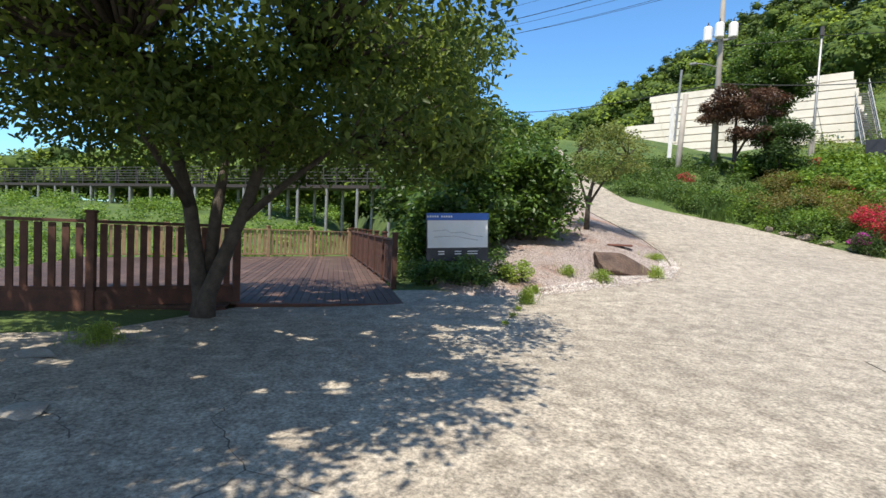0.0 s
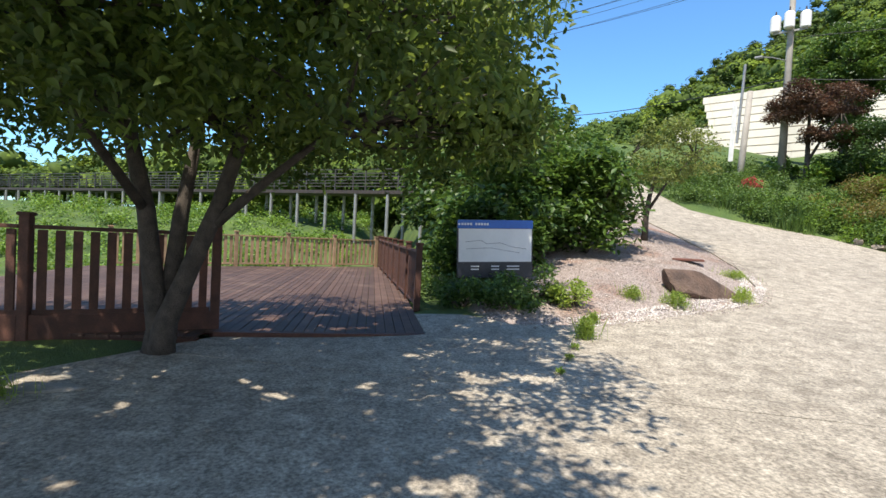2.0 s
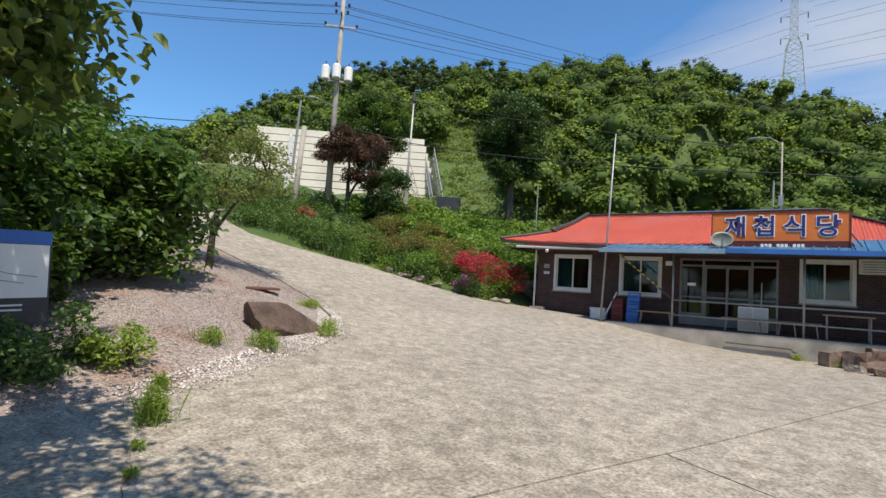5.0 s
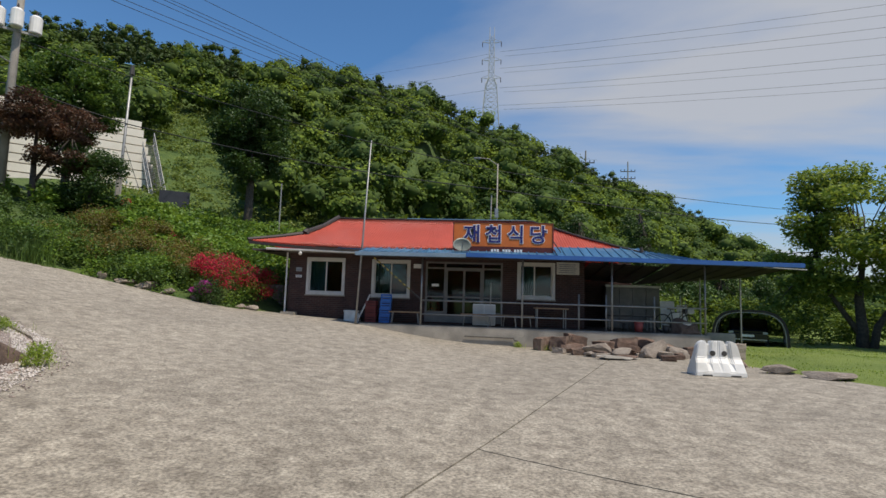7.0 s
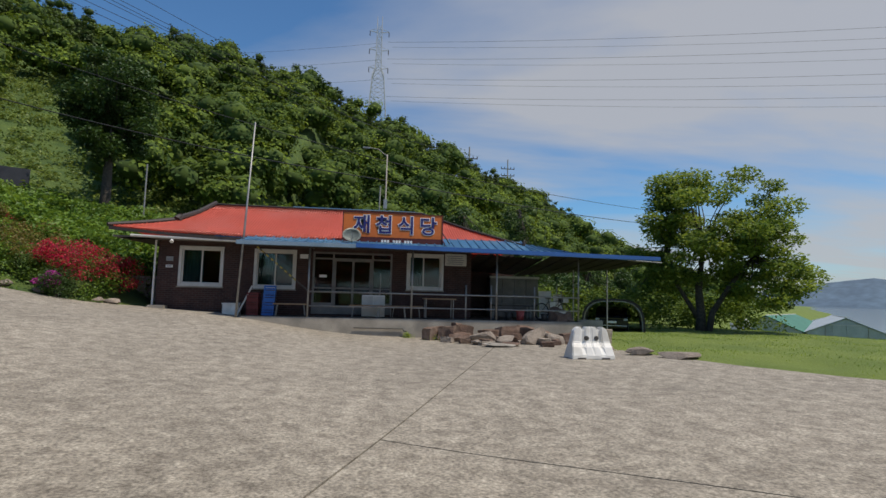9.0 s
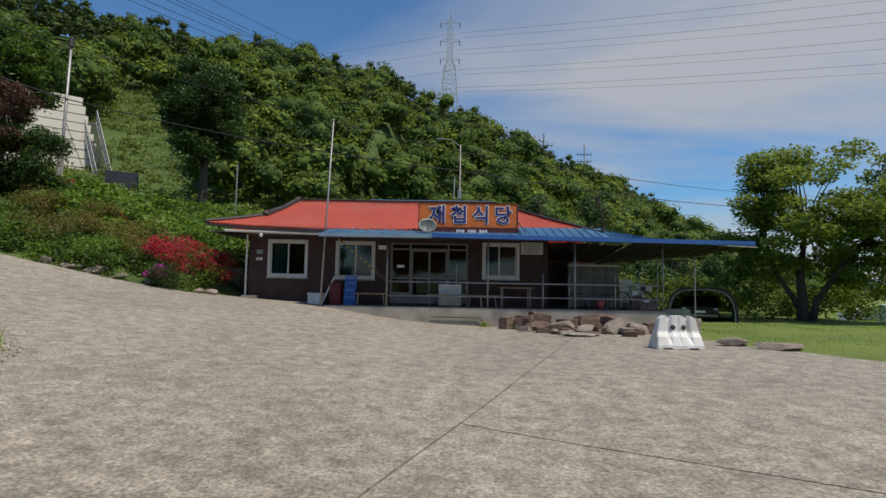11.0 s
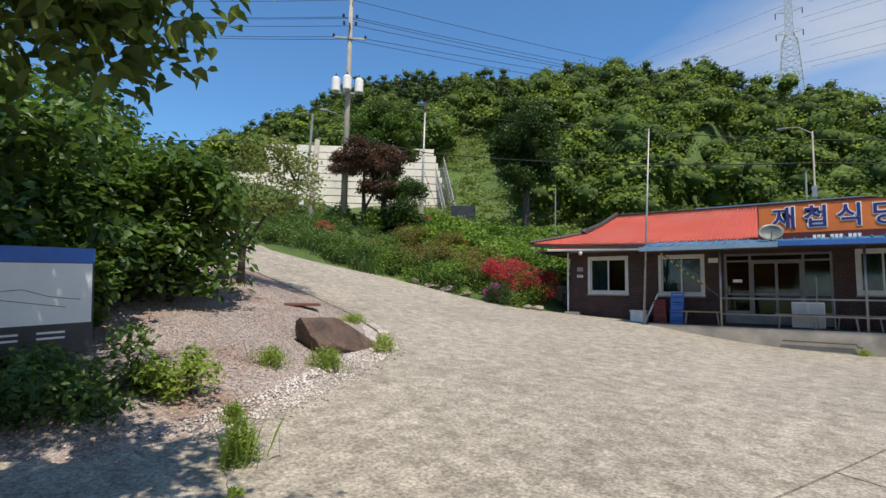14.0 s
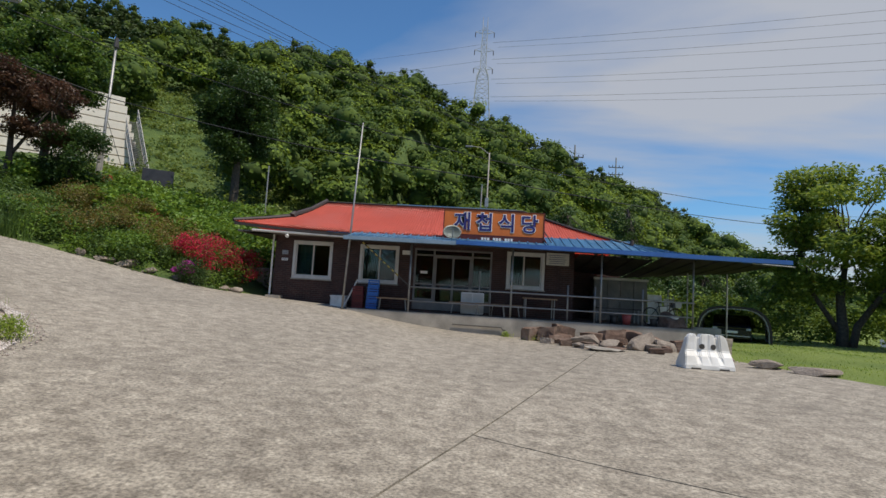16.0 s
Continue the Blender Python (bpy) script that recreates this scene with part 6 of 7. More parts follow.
def weed(x, y, r, h, n, label, name="weed"):
    """A spindle of small leaves with a few grass blades."""
    t = base(name, pose(x, y, 0), label, "weed", "weeds in the joints")
    o = blades("grass_tuft", [(x, y)], int(n * 0.45), h * 1.1, 0.006, LEAF_YELLOW, "", spread=r * 1.1)
    for key in ("label", "category"):
        if key in o:
            del o[key]
    o.parent = t
    o.matrix_parent_inverse = t.matrix_world.inverted()
    k = n * 5
    zz = rng.uniform(0.0, 1.0, k) ** 0.8
    a = rng.uniform(0, 6.28, k)
    rr = r * 1.6 * np.sqrt(rng.uniform(0, 1, k)) * (1.0 - 0.45 * zz) * (1 + 0.4 * np.sin(3 * a + x * 5))
    pts = np.column_stack([x + rr * np.cos(a), y + rr * np.sin(a), max(float(yard_height(x, y)), ground_z(x, y)) + 0.01 + h * 0.9 * zz * (0.55 + 0.45 * np.sin(2 * a + y * 3) ** 2)])
    q = tagged(new("leaf_tuft", leaf_mesh("leaf_tuft", pts, 0.05, 0.017, LEAF_YELLOW, droop=-0.25)), kind="stuff")
    q.parent = t
    q.matrix_parent_inverse = t.matrix_world.inverted()


weed(-6.5, -17.5, 0.085, 0.34, 200, "tuft of bright green weed at the concrete's edge")
weed(-7.3, -17.03, 0.06, 0.2, 90, "tuft of bright green weed at the concrete's edge")
weed(-8.85, -13.25, 0.12, 0.34, 160, "green weed growing beside the boulder")
weed(-8.3, -15.0, 0.16, 0.30, 200, "grassy weed growing beside the boulder")
weed(-8.5, -15.75, 0.13, 0.26, 150, "leafy weed in the gravel")
weed(-5.55, -18.1, 0.03, 0.035, 16, "small weed in the concrete joint")
weed(-6.0, -17.85, 0.035, 0.05, 20, "small weed in the concrete joint")
weed(-11.0, -11.8, 0.2, 0.22, 180, "leafy weed beside the lane")
weed(-5.0, -18.42, 0.03, 0.04, 20, "small weed in the concrete joint")
weed(-1.75, -1.75, 0.10, 0.2, 90, "weed at the terrace foot")
weed(-0.8, -2.3, 0.18, 0.25, 150, "weed among the rubble")
weed(0.9, -21.9, 0.05, 0.06, 60, "small weed in a crack of the concrete")
weed(-4.2, -23.7, 0.16, 0.25, 200, "grass tuft beside the boardwalk")
shrub(-8.35, -18.0, ground_z(-8.35, -18.0), lobes_in(0, 0, 0.35, 0.6, 0.8, 0.4, 14, 0.2, 0.34, 71, 0.3), 2600, 0.085, LEAF_BUSH, "leafy green weeds in front of the map board", "weed_clump")
shrub(-8.9, -18.9, ground_z(-8.9, -18.9), lobes_in(0, 0, 0.25, 0.6, 0.6, 0.3, 10, 0.2, 0.3, 72, 0.3), 1500, 0.085, LEAF_BUSH, "leafy green weeds in front of the map board", "weed_clump")
shrub(-8.2, -17.0, ground_z(-8.2, -17.0), lobes_in(0, 0, 0.2, 0.4, 0.4, 0.22, 8, 0.15, 0.25, 73, 0.3), 900, 0.07, LEAF_YELLOW, "leafy green weeds in front of the map board", "weed_clump")
thicket("slope_brush", spots_in(-58, -14, 13, 66, 1000, -0.1, 0.35, 0.4, 1.3, 58, lambda x, y: -39 < math.degrees(math.atan2(x + 3, y + 20)) < -18), 50, 0.30, LEAF_SLOPE, "rough grass and low brush on the open slope", "plants")


def pebbles(spots, label, material, big=1.0):
    """Small angular stones as squashed octahedra."""
    n = len(spots)
    s = np.array(spots, float)
    r = rng.uniform(0.007, 0.021, (n, 1)) * big
    z = np.maximum(land_height(s[:, 0], s[:, 1]), np.where(outside(s[:, 0], s[:, 1]) == 0, yard_height(s[:, 0], s[:, 1]), -9)) + 0.004
    c = np.column_stack([s[:, 0], s[:, 1], z])
    ax = np.array([[1, 0, 0], [0, 1, 0], [-1, 0, 0], [0, -1, 0], [0, 0, 0.7], [0, 0, -0.5]], float)
    v = (c[:, None, :] + (ax[None] * rng.uniform(0.6, 1.3, (n, 6, 1)) + rng.normal(0, 0.2, (n, 6, 3))) * r[:, None, :]).reshape(-1, 3)
    tri = np.array([[0, 1, 4], [1, 2, 4], [2, 3, 4], [3, 0, 4], [1, 0, 5], [2, 1, 5], [3, 2, 5], [0, 3, 5]])
    f = (np.arange(n)[:, None, None] * 6 + tri[None]).reshape(-1, 3)
    tagged(new("gravel", raw_mesh("gravel", v, f, material)), label, "gravel", kind="stuff")


g = np.random.default_rng(66)
gx, gy = g.uniform(-15.5, -7.0, 60000), g.uniform(-18.6, -10.0, 60000)
go = outside(gx, gy)
gm = (go > 0.02) & (g.uniform(size=60000) < 0.5) | ((go == 0) & (outside(gx - 0.35, gy - 0.2) > 0) & (g.uniform(size=60000) < 0.25))
pebbles(np.column_stack([gx, gy])[gm], "loose pale angular gravel over the mound", PEBBLE)
ex, ey = g.uniform(-11.5, -6.9, 60000), g.uniform(-17.4, -10.6, 60000)
eo = outside(ex, ey)
inner = np.where(eo == 0, np.minimum(outside(ex - 0.22, ey - 0.1), 1), 0)
em = ((eo > 0) & (eo < 0.30) & (g.uniform(size=60000) < 0.9)) | ((inner > 0) & (g.uniform(size=60000) < 0.45))
pebbles(np.column_stack([ex, ey])[em], "whitish stone chips spilled along the concrete edge", PALE_CHIP, 1.15)
shrub(-13.1, -1.55, ground_z(-13.1, -1.55), lobes_in(0, 0, 0.45, 0.6, 0.5, 0.4, 12, 0.22, 0.36, 75, 0.3), 2600, 0.07, LEAF_DARK, "dark green rounded shrub beside the azaleas")
shrub(-14.1, -1.1, ground_z(-14.1, -1.1), lobes_in(0, 0, 0.4, 0.6, 0.5, 0.35, 12, 0.22, 0.36, 76, 0.3), 2200, 0.08, LEAF_BUSH, "green rounded shrub beside the azaleas")
lawn_spots = spots_in(4.2, 40, -20, 16, 900, 0, 0, 1, 1, 61)
blades("lawn_grass", [(a, b2) for a, b2, c, d2 in lawn_spots], 46, 0.06, 0.03, LEAF_YELLOW, "short sunny lawn grass", spread=0.55)
verge = spots_in(-22, -17.5, -5.0, -1.5, 26, 0, 0, 1, 1, 62)
blades("verge_grass", [(a, b2) for a, b2, c, d2 in verge], 140, 0.7, 0.025, LEAF_BUSH, "long ornamental grass beside the lane", spread=0.22)


# ---------------- boardwalk ----------------
DECK_Z = -0.58
deck = base("boardwalk", pose(0, 0, 0), "dark red-brown timber boardwalk beside the yard", "boardwalk")


def deck_front(y):
    return -6.5 if y < -22.7 else -6.92 - (y + 22.6) * 0.05


plank_cache = {}
y = -29.0
while y < -19.75:
    x1 = deck_front(y + 0.07)
    x0 = -21.2 + max(0.0, (-20.4 - y)) * 0.55
    key = round(x1 - x0, 1)
    if key not in plank_cache:
        plank_cache[key] = mesh_of("plank", box(-key, 0, -0.035, 0, 0.138, 0, 0.004), DECK_WOOD)
    share("plank", plank_cache[key], deck, pose(x1, y, DECK_Z + random.uniform(-0.002, 0.002)))
    y += 0.145
part("edge_beam", box(-6.65, -29, -0.92, -6.52, -22.75, DECK_Z - 0.04), FENCE_WOOD, deck)
eb = part("edge_beam", box(-2.92, -0.06, -0.28, 0.0, 0.04, -0.002), FENCE_WOOD, deck)
eb.matrix_basis = pose(-6.87, -22.64, DECK_Z, 0, 0, -87.2)
for x in (-8, -11, -14, -17):
    for y in (-28, -25, -22):
        part("pile", box(x, y, -1.6, x + 0.14, y + 0.14, DECK_Z - 0.04), FENCE_WOOD, deck)


def fence_meshes(material):
    return {"post": mesh_of("post", box(-0.06, -0.06, -0.3, 0.06, 0.06, 1.34, 0.008), material),
            "cap": mesh_of("post_cap", box(-0.08, -0.08, 1.34, 0.08, 0.08, 1.39, 0.012), material),
            "slat": mesh_of("slat", box(-0.05, -0.016, 0.10, 0.05, 0.016, 1.17, 0.004), material)}


def fence(p0, p1, material, kit, label, gap=0.19, post_gap=1.8, scale=1.0, lift=0.0, last=True):
    p0, p1 = Vector(p0), Vector(p1)
    length = (p1 - p0).length
    ang = math.degrees(math.atan2(p1.y - p0.y, p1.x - p0.x))
    f = base("fence", pose(p0.x, p0.y, DECK_Z + lift, 0, 0, ang), label, "fence", "boardwalk fences")
    n = max(1, round(length / post_gap))
    for k in range(n + 1 if last else n):
        x = length * k / n
        m = pose(x, 0, 0) @ Matrix.Diagonal((1, 1, scale, 1))
        share("post", kit["post"], f, m)
        share("post_cap", kit["cap"], f, m)
    for k in range(n):
        xa, xb = length * k / n + 0.07, length * (k + 1) / n - 0.07
        part("rail", box(xa, -0.05, 1.18 * scale, xb, 0.05, 1.23 * scale, 0.006), material, f)
        part("rail", box(xa, -0.025, 0.07, xb, 0.025, 0.13, 0.004), material, f)
        c = int((xb - xa) / gap)
        for i in range(c):
            share("slat", kit["slat"], f, pose(xa + (i + 0.5) * (xb - xa) / c, 0.0, 0) @ Matrix.Diagonal((1, 1, scale, 1)))
    return f


DARK_KIT, PALE_KIT = fence_meshes(FENCE_WOOD), fence_meshes(PALE_WOOD)
fence((-7.1, -22.7, 0), (-6.4, -24.7, 0), FENCE_WOOD, DARK_KIT, "dark red timber slat fence beside the gate", gap=0.17, scale=0.95, lift=0.17, last=False)
fence((-6.4, -24.7, 0), (-6.2, -29.0, 0), FENCE_WOOD, DARK_KIT, "dark red timber slat fence along the yard", gap=0.17, scale=0.95, lift=0.17)
for p0, p1 in (((-7.1, -22.7), (-6.4, -24.7)), ((-6.4, -24.76), (-6.2, -29.0))):
    kb = part("kick_beam", box(0, -0.05, -0.08, math.hypot(p1[0] - p0[0], p1[1] - p0[1]), 0.05, 0.245, 0.01), FENCE_WOOD, deck)
    kb.matrix_basis = pose(p0[0], p0[1], DECK_Z, 0, 0, math.degrees(math.atan2(p1[1] - p0[1], p1[0] - p0[0])))
fence((-9.4, -19.66, 0), (-21.1, -20.25, 0), FENCE_WOOD, DARK_KIT, "dark red timber slat fence along the shrubs", scale=0.93)
fence((-21.1, -20.4, 0), (-16.6, -28.5, 0), PALE_WOOD, PALE_KIT, "sun-faded timber slat fence at the far end", scale=0.9)

# ---------------- raised footpath beyond the field ----------------
bridge = base("footbridge", pose(0, 0, 0), "long raised footpath on steel posts beyond the field", "footbridge")
A0, A1 = Vector((-54, -59, 3.0)), Vector((-25.5, -17.5, 3.0))
along = (A1 - A0).normalized()
L = (A1 - A0).length
cross = Vector((-along.y, along.x, 0))
turn = math.degrees(math.atan2(along.y, along.x))
M0 = pose(*A0, 0, 0, turn)
dk = part("deck", box(0, -0.9, -0.18, L, 0.9, 0.0), TILE_DARK, bridge)
dk.matrix_basis = M0
leg_me = mesh_of("leg", tube([(0, 0, -3.6), (0, 0, -0.18)], 0.09, 8), STEEL)
rp_me = mesh_of("rail_post", box(-0.03, -0.03, 0, 0.03, 0.03, 1.1), DARK_STEEL)
for side in (-0.8, 0.8):
    k = 0.0
    while k < L:
        share("leg", leg_me, bridge, M0 @ pose(k, side, 0))
        share("rail_post", rp_me, bridge, M0 @ pose(k + 0.6, side, 0))
        k += 2.0
    for z in (0.35, 0.7, 1.08):
        r = part("rail", box(0, side - 0.025, z, L, side + 0.025, z + 0.05), DARK_STEEL, bridge)
        r.matrix_basis = M0

# ---------------- map board ----------------
board = base("map_board", pose(-9.65, -18.08, 0, 0, -2.5, 92), "tilted outdoor map board with blue header", "map board")
part("backing", box(-0.78, 0.0, 0.08, 0.78, 0.05, 1.24, 0.006), BOARD_DARK, board)
part("header", box(-0.775, -0.008, 1.07, 0.775, -0.001, 1.235), BOARD_BLUE, board)
part("map_panel", box(-0.755, -0.008, 0.40, 0.755, -0.001, 1.062), BOARD_WHITE, board)
for k, (xa, za, xb, zb) in enumerate([(-0.62, 0.80, -0.3, 0.83), (-0.3, 0.83, -0.18, 0.76), (-0.18, 0.76, 0.1, 0.78), (0.1, 0.78, 0.34, 0.70), (0.34, 0.70, 0.64, 0.66), (-0.6, 0.66, -0.1, 0.68), (-0.1, 0.68, 0.5, 0.58)]):
    part("map_line", tube([(xa, -0.010, za), (xb, -0.010, zb)], 0.004, 4), LINE_GREY, board)
for k in range(9):
    part("title_bar", box(-0.70 + 0.058 * k + (0.05 if k > 3 else 0), -0.012, 1.13, -0.66 + 0.058 * k + (0.05 if k > 3 else 0), -0.0085, 1.175), BOARD_WHITE, board)
part("emblem", tube([(-0.745, -0.0085, 1.15), (-0.745, -0.013, 1.15)], 0.022, 12), BOARD_WHITE, board)
for xa, w in ((-0.5, 0.16), (-0.08, 0.16), (0.24, 0.26)):
    for j in range(2):
        part("caption_bar", box(xa, -0.006, 0.24 + 0.06 * j, xa + w, -0.002, 0.262 + 0.06 * j), BOARD_WHITE, board)
for x in (-0.6, 0.6):
    part("post", box(x - 0.04, 0.05, -0.75, x + 0.04, 0.11, 1.0), DARK_STEEL, board)

# ---------------- retaining wall and stair ----------------
wall = base("retaining_wall", pose(0, 0, 0), "pale stepped concrete retaining wall on the slope", "retaining wall", kind="structure")
WU = Vector((-0.78, -0.626, 0))
WN = Vector((0.626, -0.78, 0))
W0 = Vector((-28.5, 19.5, 0))
wang = math.degrees(math.atan2(WU.y, WU.x))
for k in range(15):
    z0 = 4.3 + 0.68 * k
    length = 22.0 if k < 6 else (18.5 if k < 11 else 15.5)
    o = W0 + WU * (0.20 * k) - WN * (0.06 * k)
    for j in range(max(1, int(length // 5.0)) + 1):
        a0, a1 = j * 5.0, min(length, j * 5.0 + 4.985)
        if a1 - a0 < 0.1:
            continue
        c = part("course", box(a0, -0.9, 0.0, a1, 0.35, 0.60, 0.02), WALL_WHITE, wall)
        c.matrix_basis = pose(o.x, o.y, z0, 0, 0, wang)
part("backfill", box(3.4, -3.5, 0, 15.0, -0.95, 9.5), WALL_WHITE, wall).matrix_basis = pose(W0.x, W0.y, 4.0, 0, 0, wang)
stair = base("slope_stair", pose(0, 0, 0), "steep metal stair with railings beside the retaining wall", "stair")
S0, S1 = Vector((-28.75, 17.8, 7.6)), Vector((-31.0, 18.9, 12.9))
sd = (S1 - S0)
sw = Vector((sd.y, -sd.x, 0)).normalized() * -0.55
tread = mesh_of("tread", box(-0.14, -0.5, -0.03, 0.14, 0.5, 0.0), STEEL)
sang = math.degrees(math.atan2(sd.y, sd.x))
for k in range(34):
    p = S0 + sd * (k / 34)
    share("tread", tread, stair, pose(*p, 0, 0, sang))
for s in (-1, 1):
    for h in (0.0, 0.5, 1.0):
        part("handrail" if h else "stringer", tube([S0 + sw * s + Vector((0, 0, h)), S1 + sw * s + Vector((0, 0, h))], 0.035 if h else 0.06, 6), STEEL, stair)
    for k in range(15):
        p = S0 + sd * (k / 14) + sw * s
        part("rail_post", tube([p, p + Vector((0, 0, 1.0))], 0.03, 5), STEEL, stair)
pan = base("dark_panel", pose(-24.7, 13.6, 6.0, 0, 0, 32), "dark navy sheet panel on posts above the vines", "panel")
part("sheet", box(-0.95, -0.03, 0.75, 0.95, 0.03, 1.85, 0.01), BOARD_DARK, pan)
for x in (-0.8, 0.8):
    part("post", box(x - 0.04, 0.03, -0.6, x + 0.04, 0.09, 1.8), DARK_STEEL, pan)

# ---------------- poles and wires ----------------
PX, PY = -25.3, 1.5
pz = ground_z(PX, PY)
pole = base("power_pole", pose(PX, PY, 0, 0, 0, 42), "tall concrete power pole with transformers and crossarms", "power pole")
part("shaft", tube([(0, 0, pz - 0.3), (0, 0, 12), (0.02, 0, 19.6)], [0.21, 0.16, 0.11], 12), POLE_CON, pole, smooth=True)
for z, w in ((17.7, 0.0), (16.35, 1.0)):
    if w:
        part("crossarm", box(-w, -0.18, z - 0.05, w, -0.09, z + 0.05), STEEL, pole)
part("crossarm", box(-0.05, -0.75, 17.0, 0.05, 0.75, 17.1), STEEL, pole)
for k, (dx, dy, z) in enumerate([(-0.95, -0.13, 16.45), (0.95, -0.13, 16.45), (0.4, -0.13, 17.75), (-0.4, -0.13, 17.75), (0.35, -0.2, 17.25), (-0.35, -0.2, 17.25), (0.2, -0.2, 18.9), (-0.2, -0.2, 18.9)]):
    bm = tube([(dx, dy, z - 0.1), (dx, dy, z - 0.06), (dx, dy, z - 0.02), (dx, dy, z + 0.02), (dx, dy, z + 0.06), (dx, dy, z + 0.1)], [0.05, 0.09, 0.05, 0.09, 0.05, 0.08], 8)
    part("insulator", bm, TILE_DARK, pole)
for dx, dy in ((-0.72, -0.1), (-0.03, -0.45), (0.66, -0.1)):
    tr = part("transformer", tube([(dx, dy, 12.95), (dx, dy, 13.0), (dx, dy, 13.75), (dx, dy, 13.85)], [0.22, 0.26, 0.26, 0.16], 14), WHITE_PAINT, pole, "pale grey can transformer")
    part("bushing", tube([(dx, dy, 13.85), (dx, dy, 14.1)], [0.06, 0.03], 8), TILE_DARK, tr)
part("bracket", box(-0.8, -0.16, 12.85, 0.8, -0.06, 12.95), STEEL, pole)
part("lamp_arm", tube([(0, 0, 11.3), (-0.7, -0.6, 11.45), (-1.2, -1.0, 11.45)], 0.035, 6), STEEL, pole)
part("lamp_head", box(-1.45, -1.2, 11.36, -1.05, -0.9, 11.48, 0.03), STEEL, pole)

p2 = base("concrete_pole", pose(-25.8, -0.5, 0), "leaning short concrete pole with cable ducts", "pole")
part("shaft", tube([(-0.15, -0.1, 3.0), (0.15, 0.1, 9.6)], [0.19, 0.15], 12), POLE_CON, p2, smooth=True)
part("mast", tube([(-0.2, -0.25, 6.8), (-0.05, -0.15, 11.1)], 0.07, 8), STEEL, p2)
for k in range(3):
    part("duct", tube([(-0.55 + 0.12 * k, -0.4, 5.8), (-0.5 + 0.12 * k, -0.35, 9.2 - 0.15 * k)], 0.05, 8), WHITE_PLASTIC, p2)
p3 = base("steel_pole", pose(-23.6, 6.9, 0), "slim grey steel pole with sleeve base", "pole")
part("shaft", tube([(-0.1, 0, 5.0), (-0.02, 0, 8.0), (0.1, 0, 13.6)], [0.09, 0.08, 0.06], 10), STEEL, p3, smooth=True)
part("sleeve", tube([(-0.1, 0, 5.0), (-0.06, 0, 7.4)], 0.16, 10), POLE_CON, p3)
part("lamp", tube([(0.1, 0, 13.2), (0.1, 0, 13.75)], [0.14, 0.1], 8), DARK_STEEL, p3)
lp = base("street_lamp", pose(-2.5, 9.0, 0), "grey street lamp behind the house", "street lamp")
part("shaft", tube([(0, 0, ground_z(-2.5, 9) - 0.2), (0.02, 0, 8.7)], [0.05, 0.035], 10), POLE_CON, lp, smooth=True)
part("arm", tube([(0.02, 0, 8.6), (-0.5, -0.1, 8.95), (-1.0, -0.2, 8.98)], 0.025, 6), POLE_CON, lp)
part("lamp_head", box(-1.35, -0.3, 8.9, -0.95, -0.12, 9.0, 0.03), STEEL, lp)
part("cabinet", box(-0.1, -0.16, 5.6, 0.1, -0.06, 6.1), STEEL, lp)
part("shaft", tube([(-0.35, 0.1, 3.5), (-0.3, 0.1, 6.9)], [0.045, 0.04], 8), POLE_CON, lp)
lp2 = base("slim_post", pose(-16.6, 12.5, 0), "slim pale post on the slope", "post")
part("shaft", tube([(0, 0, 3.6), (0, 0, 8.2)], 0.045, 8), STEEL, lp2)


def wire(a, b, sag, r, label="thin black overhead wire"):
    a, b = Vector(a), Vector(b)
    n = 20
    pts = [a.lerp(b, k / n) - Vector((0, 0, 4 * sag * (k / n) * (1 - k / n))) for k in range(n + 1)]
    w = part("overhead_wire", tube(pts, r, 5, cap=False), CABLE, None)
    return tagged(w, label, "wire", "overhead wires")


for dx, z, e in ((0.4, 17.75, 0.6), (-0.4, 17.75, -0.6), (0.35, 17.25, 0.2), (0.95, 16.45, 1.2), (-0.95, 16.45, -1.2), (0.0, 18.9, 0)):
    wire((PX + 0.74 * dx, PY + 0.67 * dx, z), (20 + 3 * e, 112, 38.2 + 0.25 * z - 4.6), 2.2, 0.018)
    wire((PX + 0.74 * dx, PY + 0.67 * dx, z), (-66 + e, -16 + e, 24.0 + (z - 17)), 0.9, 0.015)
wire((-70, -3, 18.0), (PX, PY, 10.35), 1.0, 0.035, "thick black overhead cable")
wire((PX, PY, 10.35), (-23.5, 6.9, 10.3), 0.05, 0.035, "thick black overhead cable")
wire((-23.5, 6.9, 10.3), (-2.5, 9.0, 7.2), 0.35, 0.03, "thick black overhead cable")
wire((-2.5, 9.0, 7.2), (60, 60, 14), 1.2, 0.03, "thick black overhead cable")
wire((-23.5, 6.9, 13.2), (-2.5, 9.0, 8.3), 0.3, 0.022)
wire((PX, PY, 12.6), (-23.5, 6.9, 13.1), 0.05, 0.022)
wire((-2.5, 9.0, 8.3), (60, 62, 16), 1.0, 0.022)
wire((-23.5, 6.9, 9.0), (-21.0, 4.9, 6.2), 0.0, 0.015)

# pylon on the ridge
py = base("pylon", pose(-5.5, 300, 0), "grey steel lattice pylon behind the ridge", "pylon")


def half(z):
    return 7.2 * (176 - z) / 100 + 0.9 if z < 140 else 1.9 + (z - 140) * -0.012


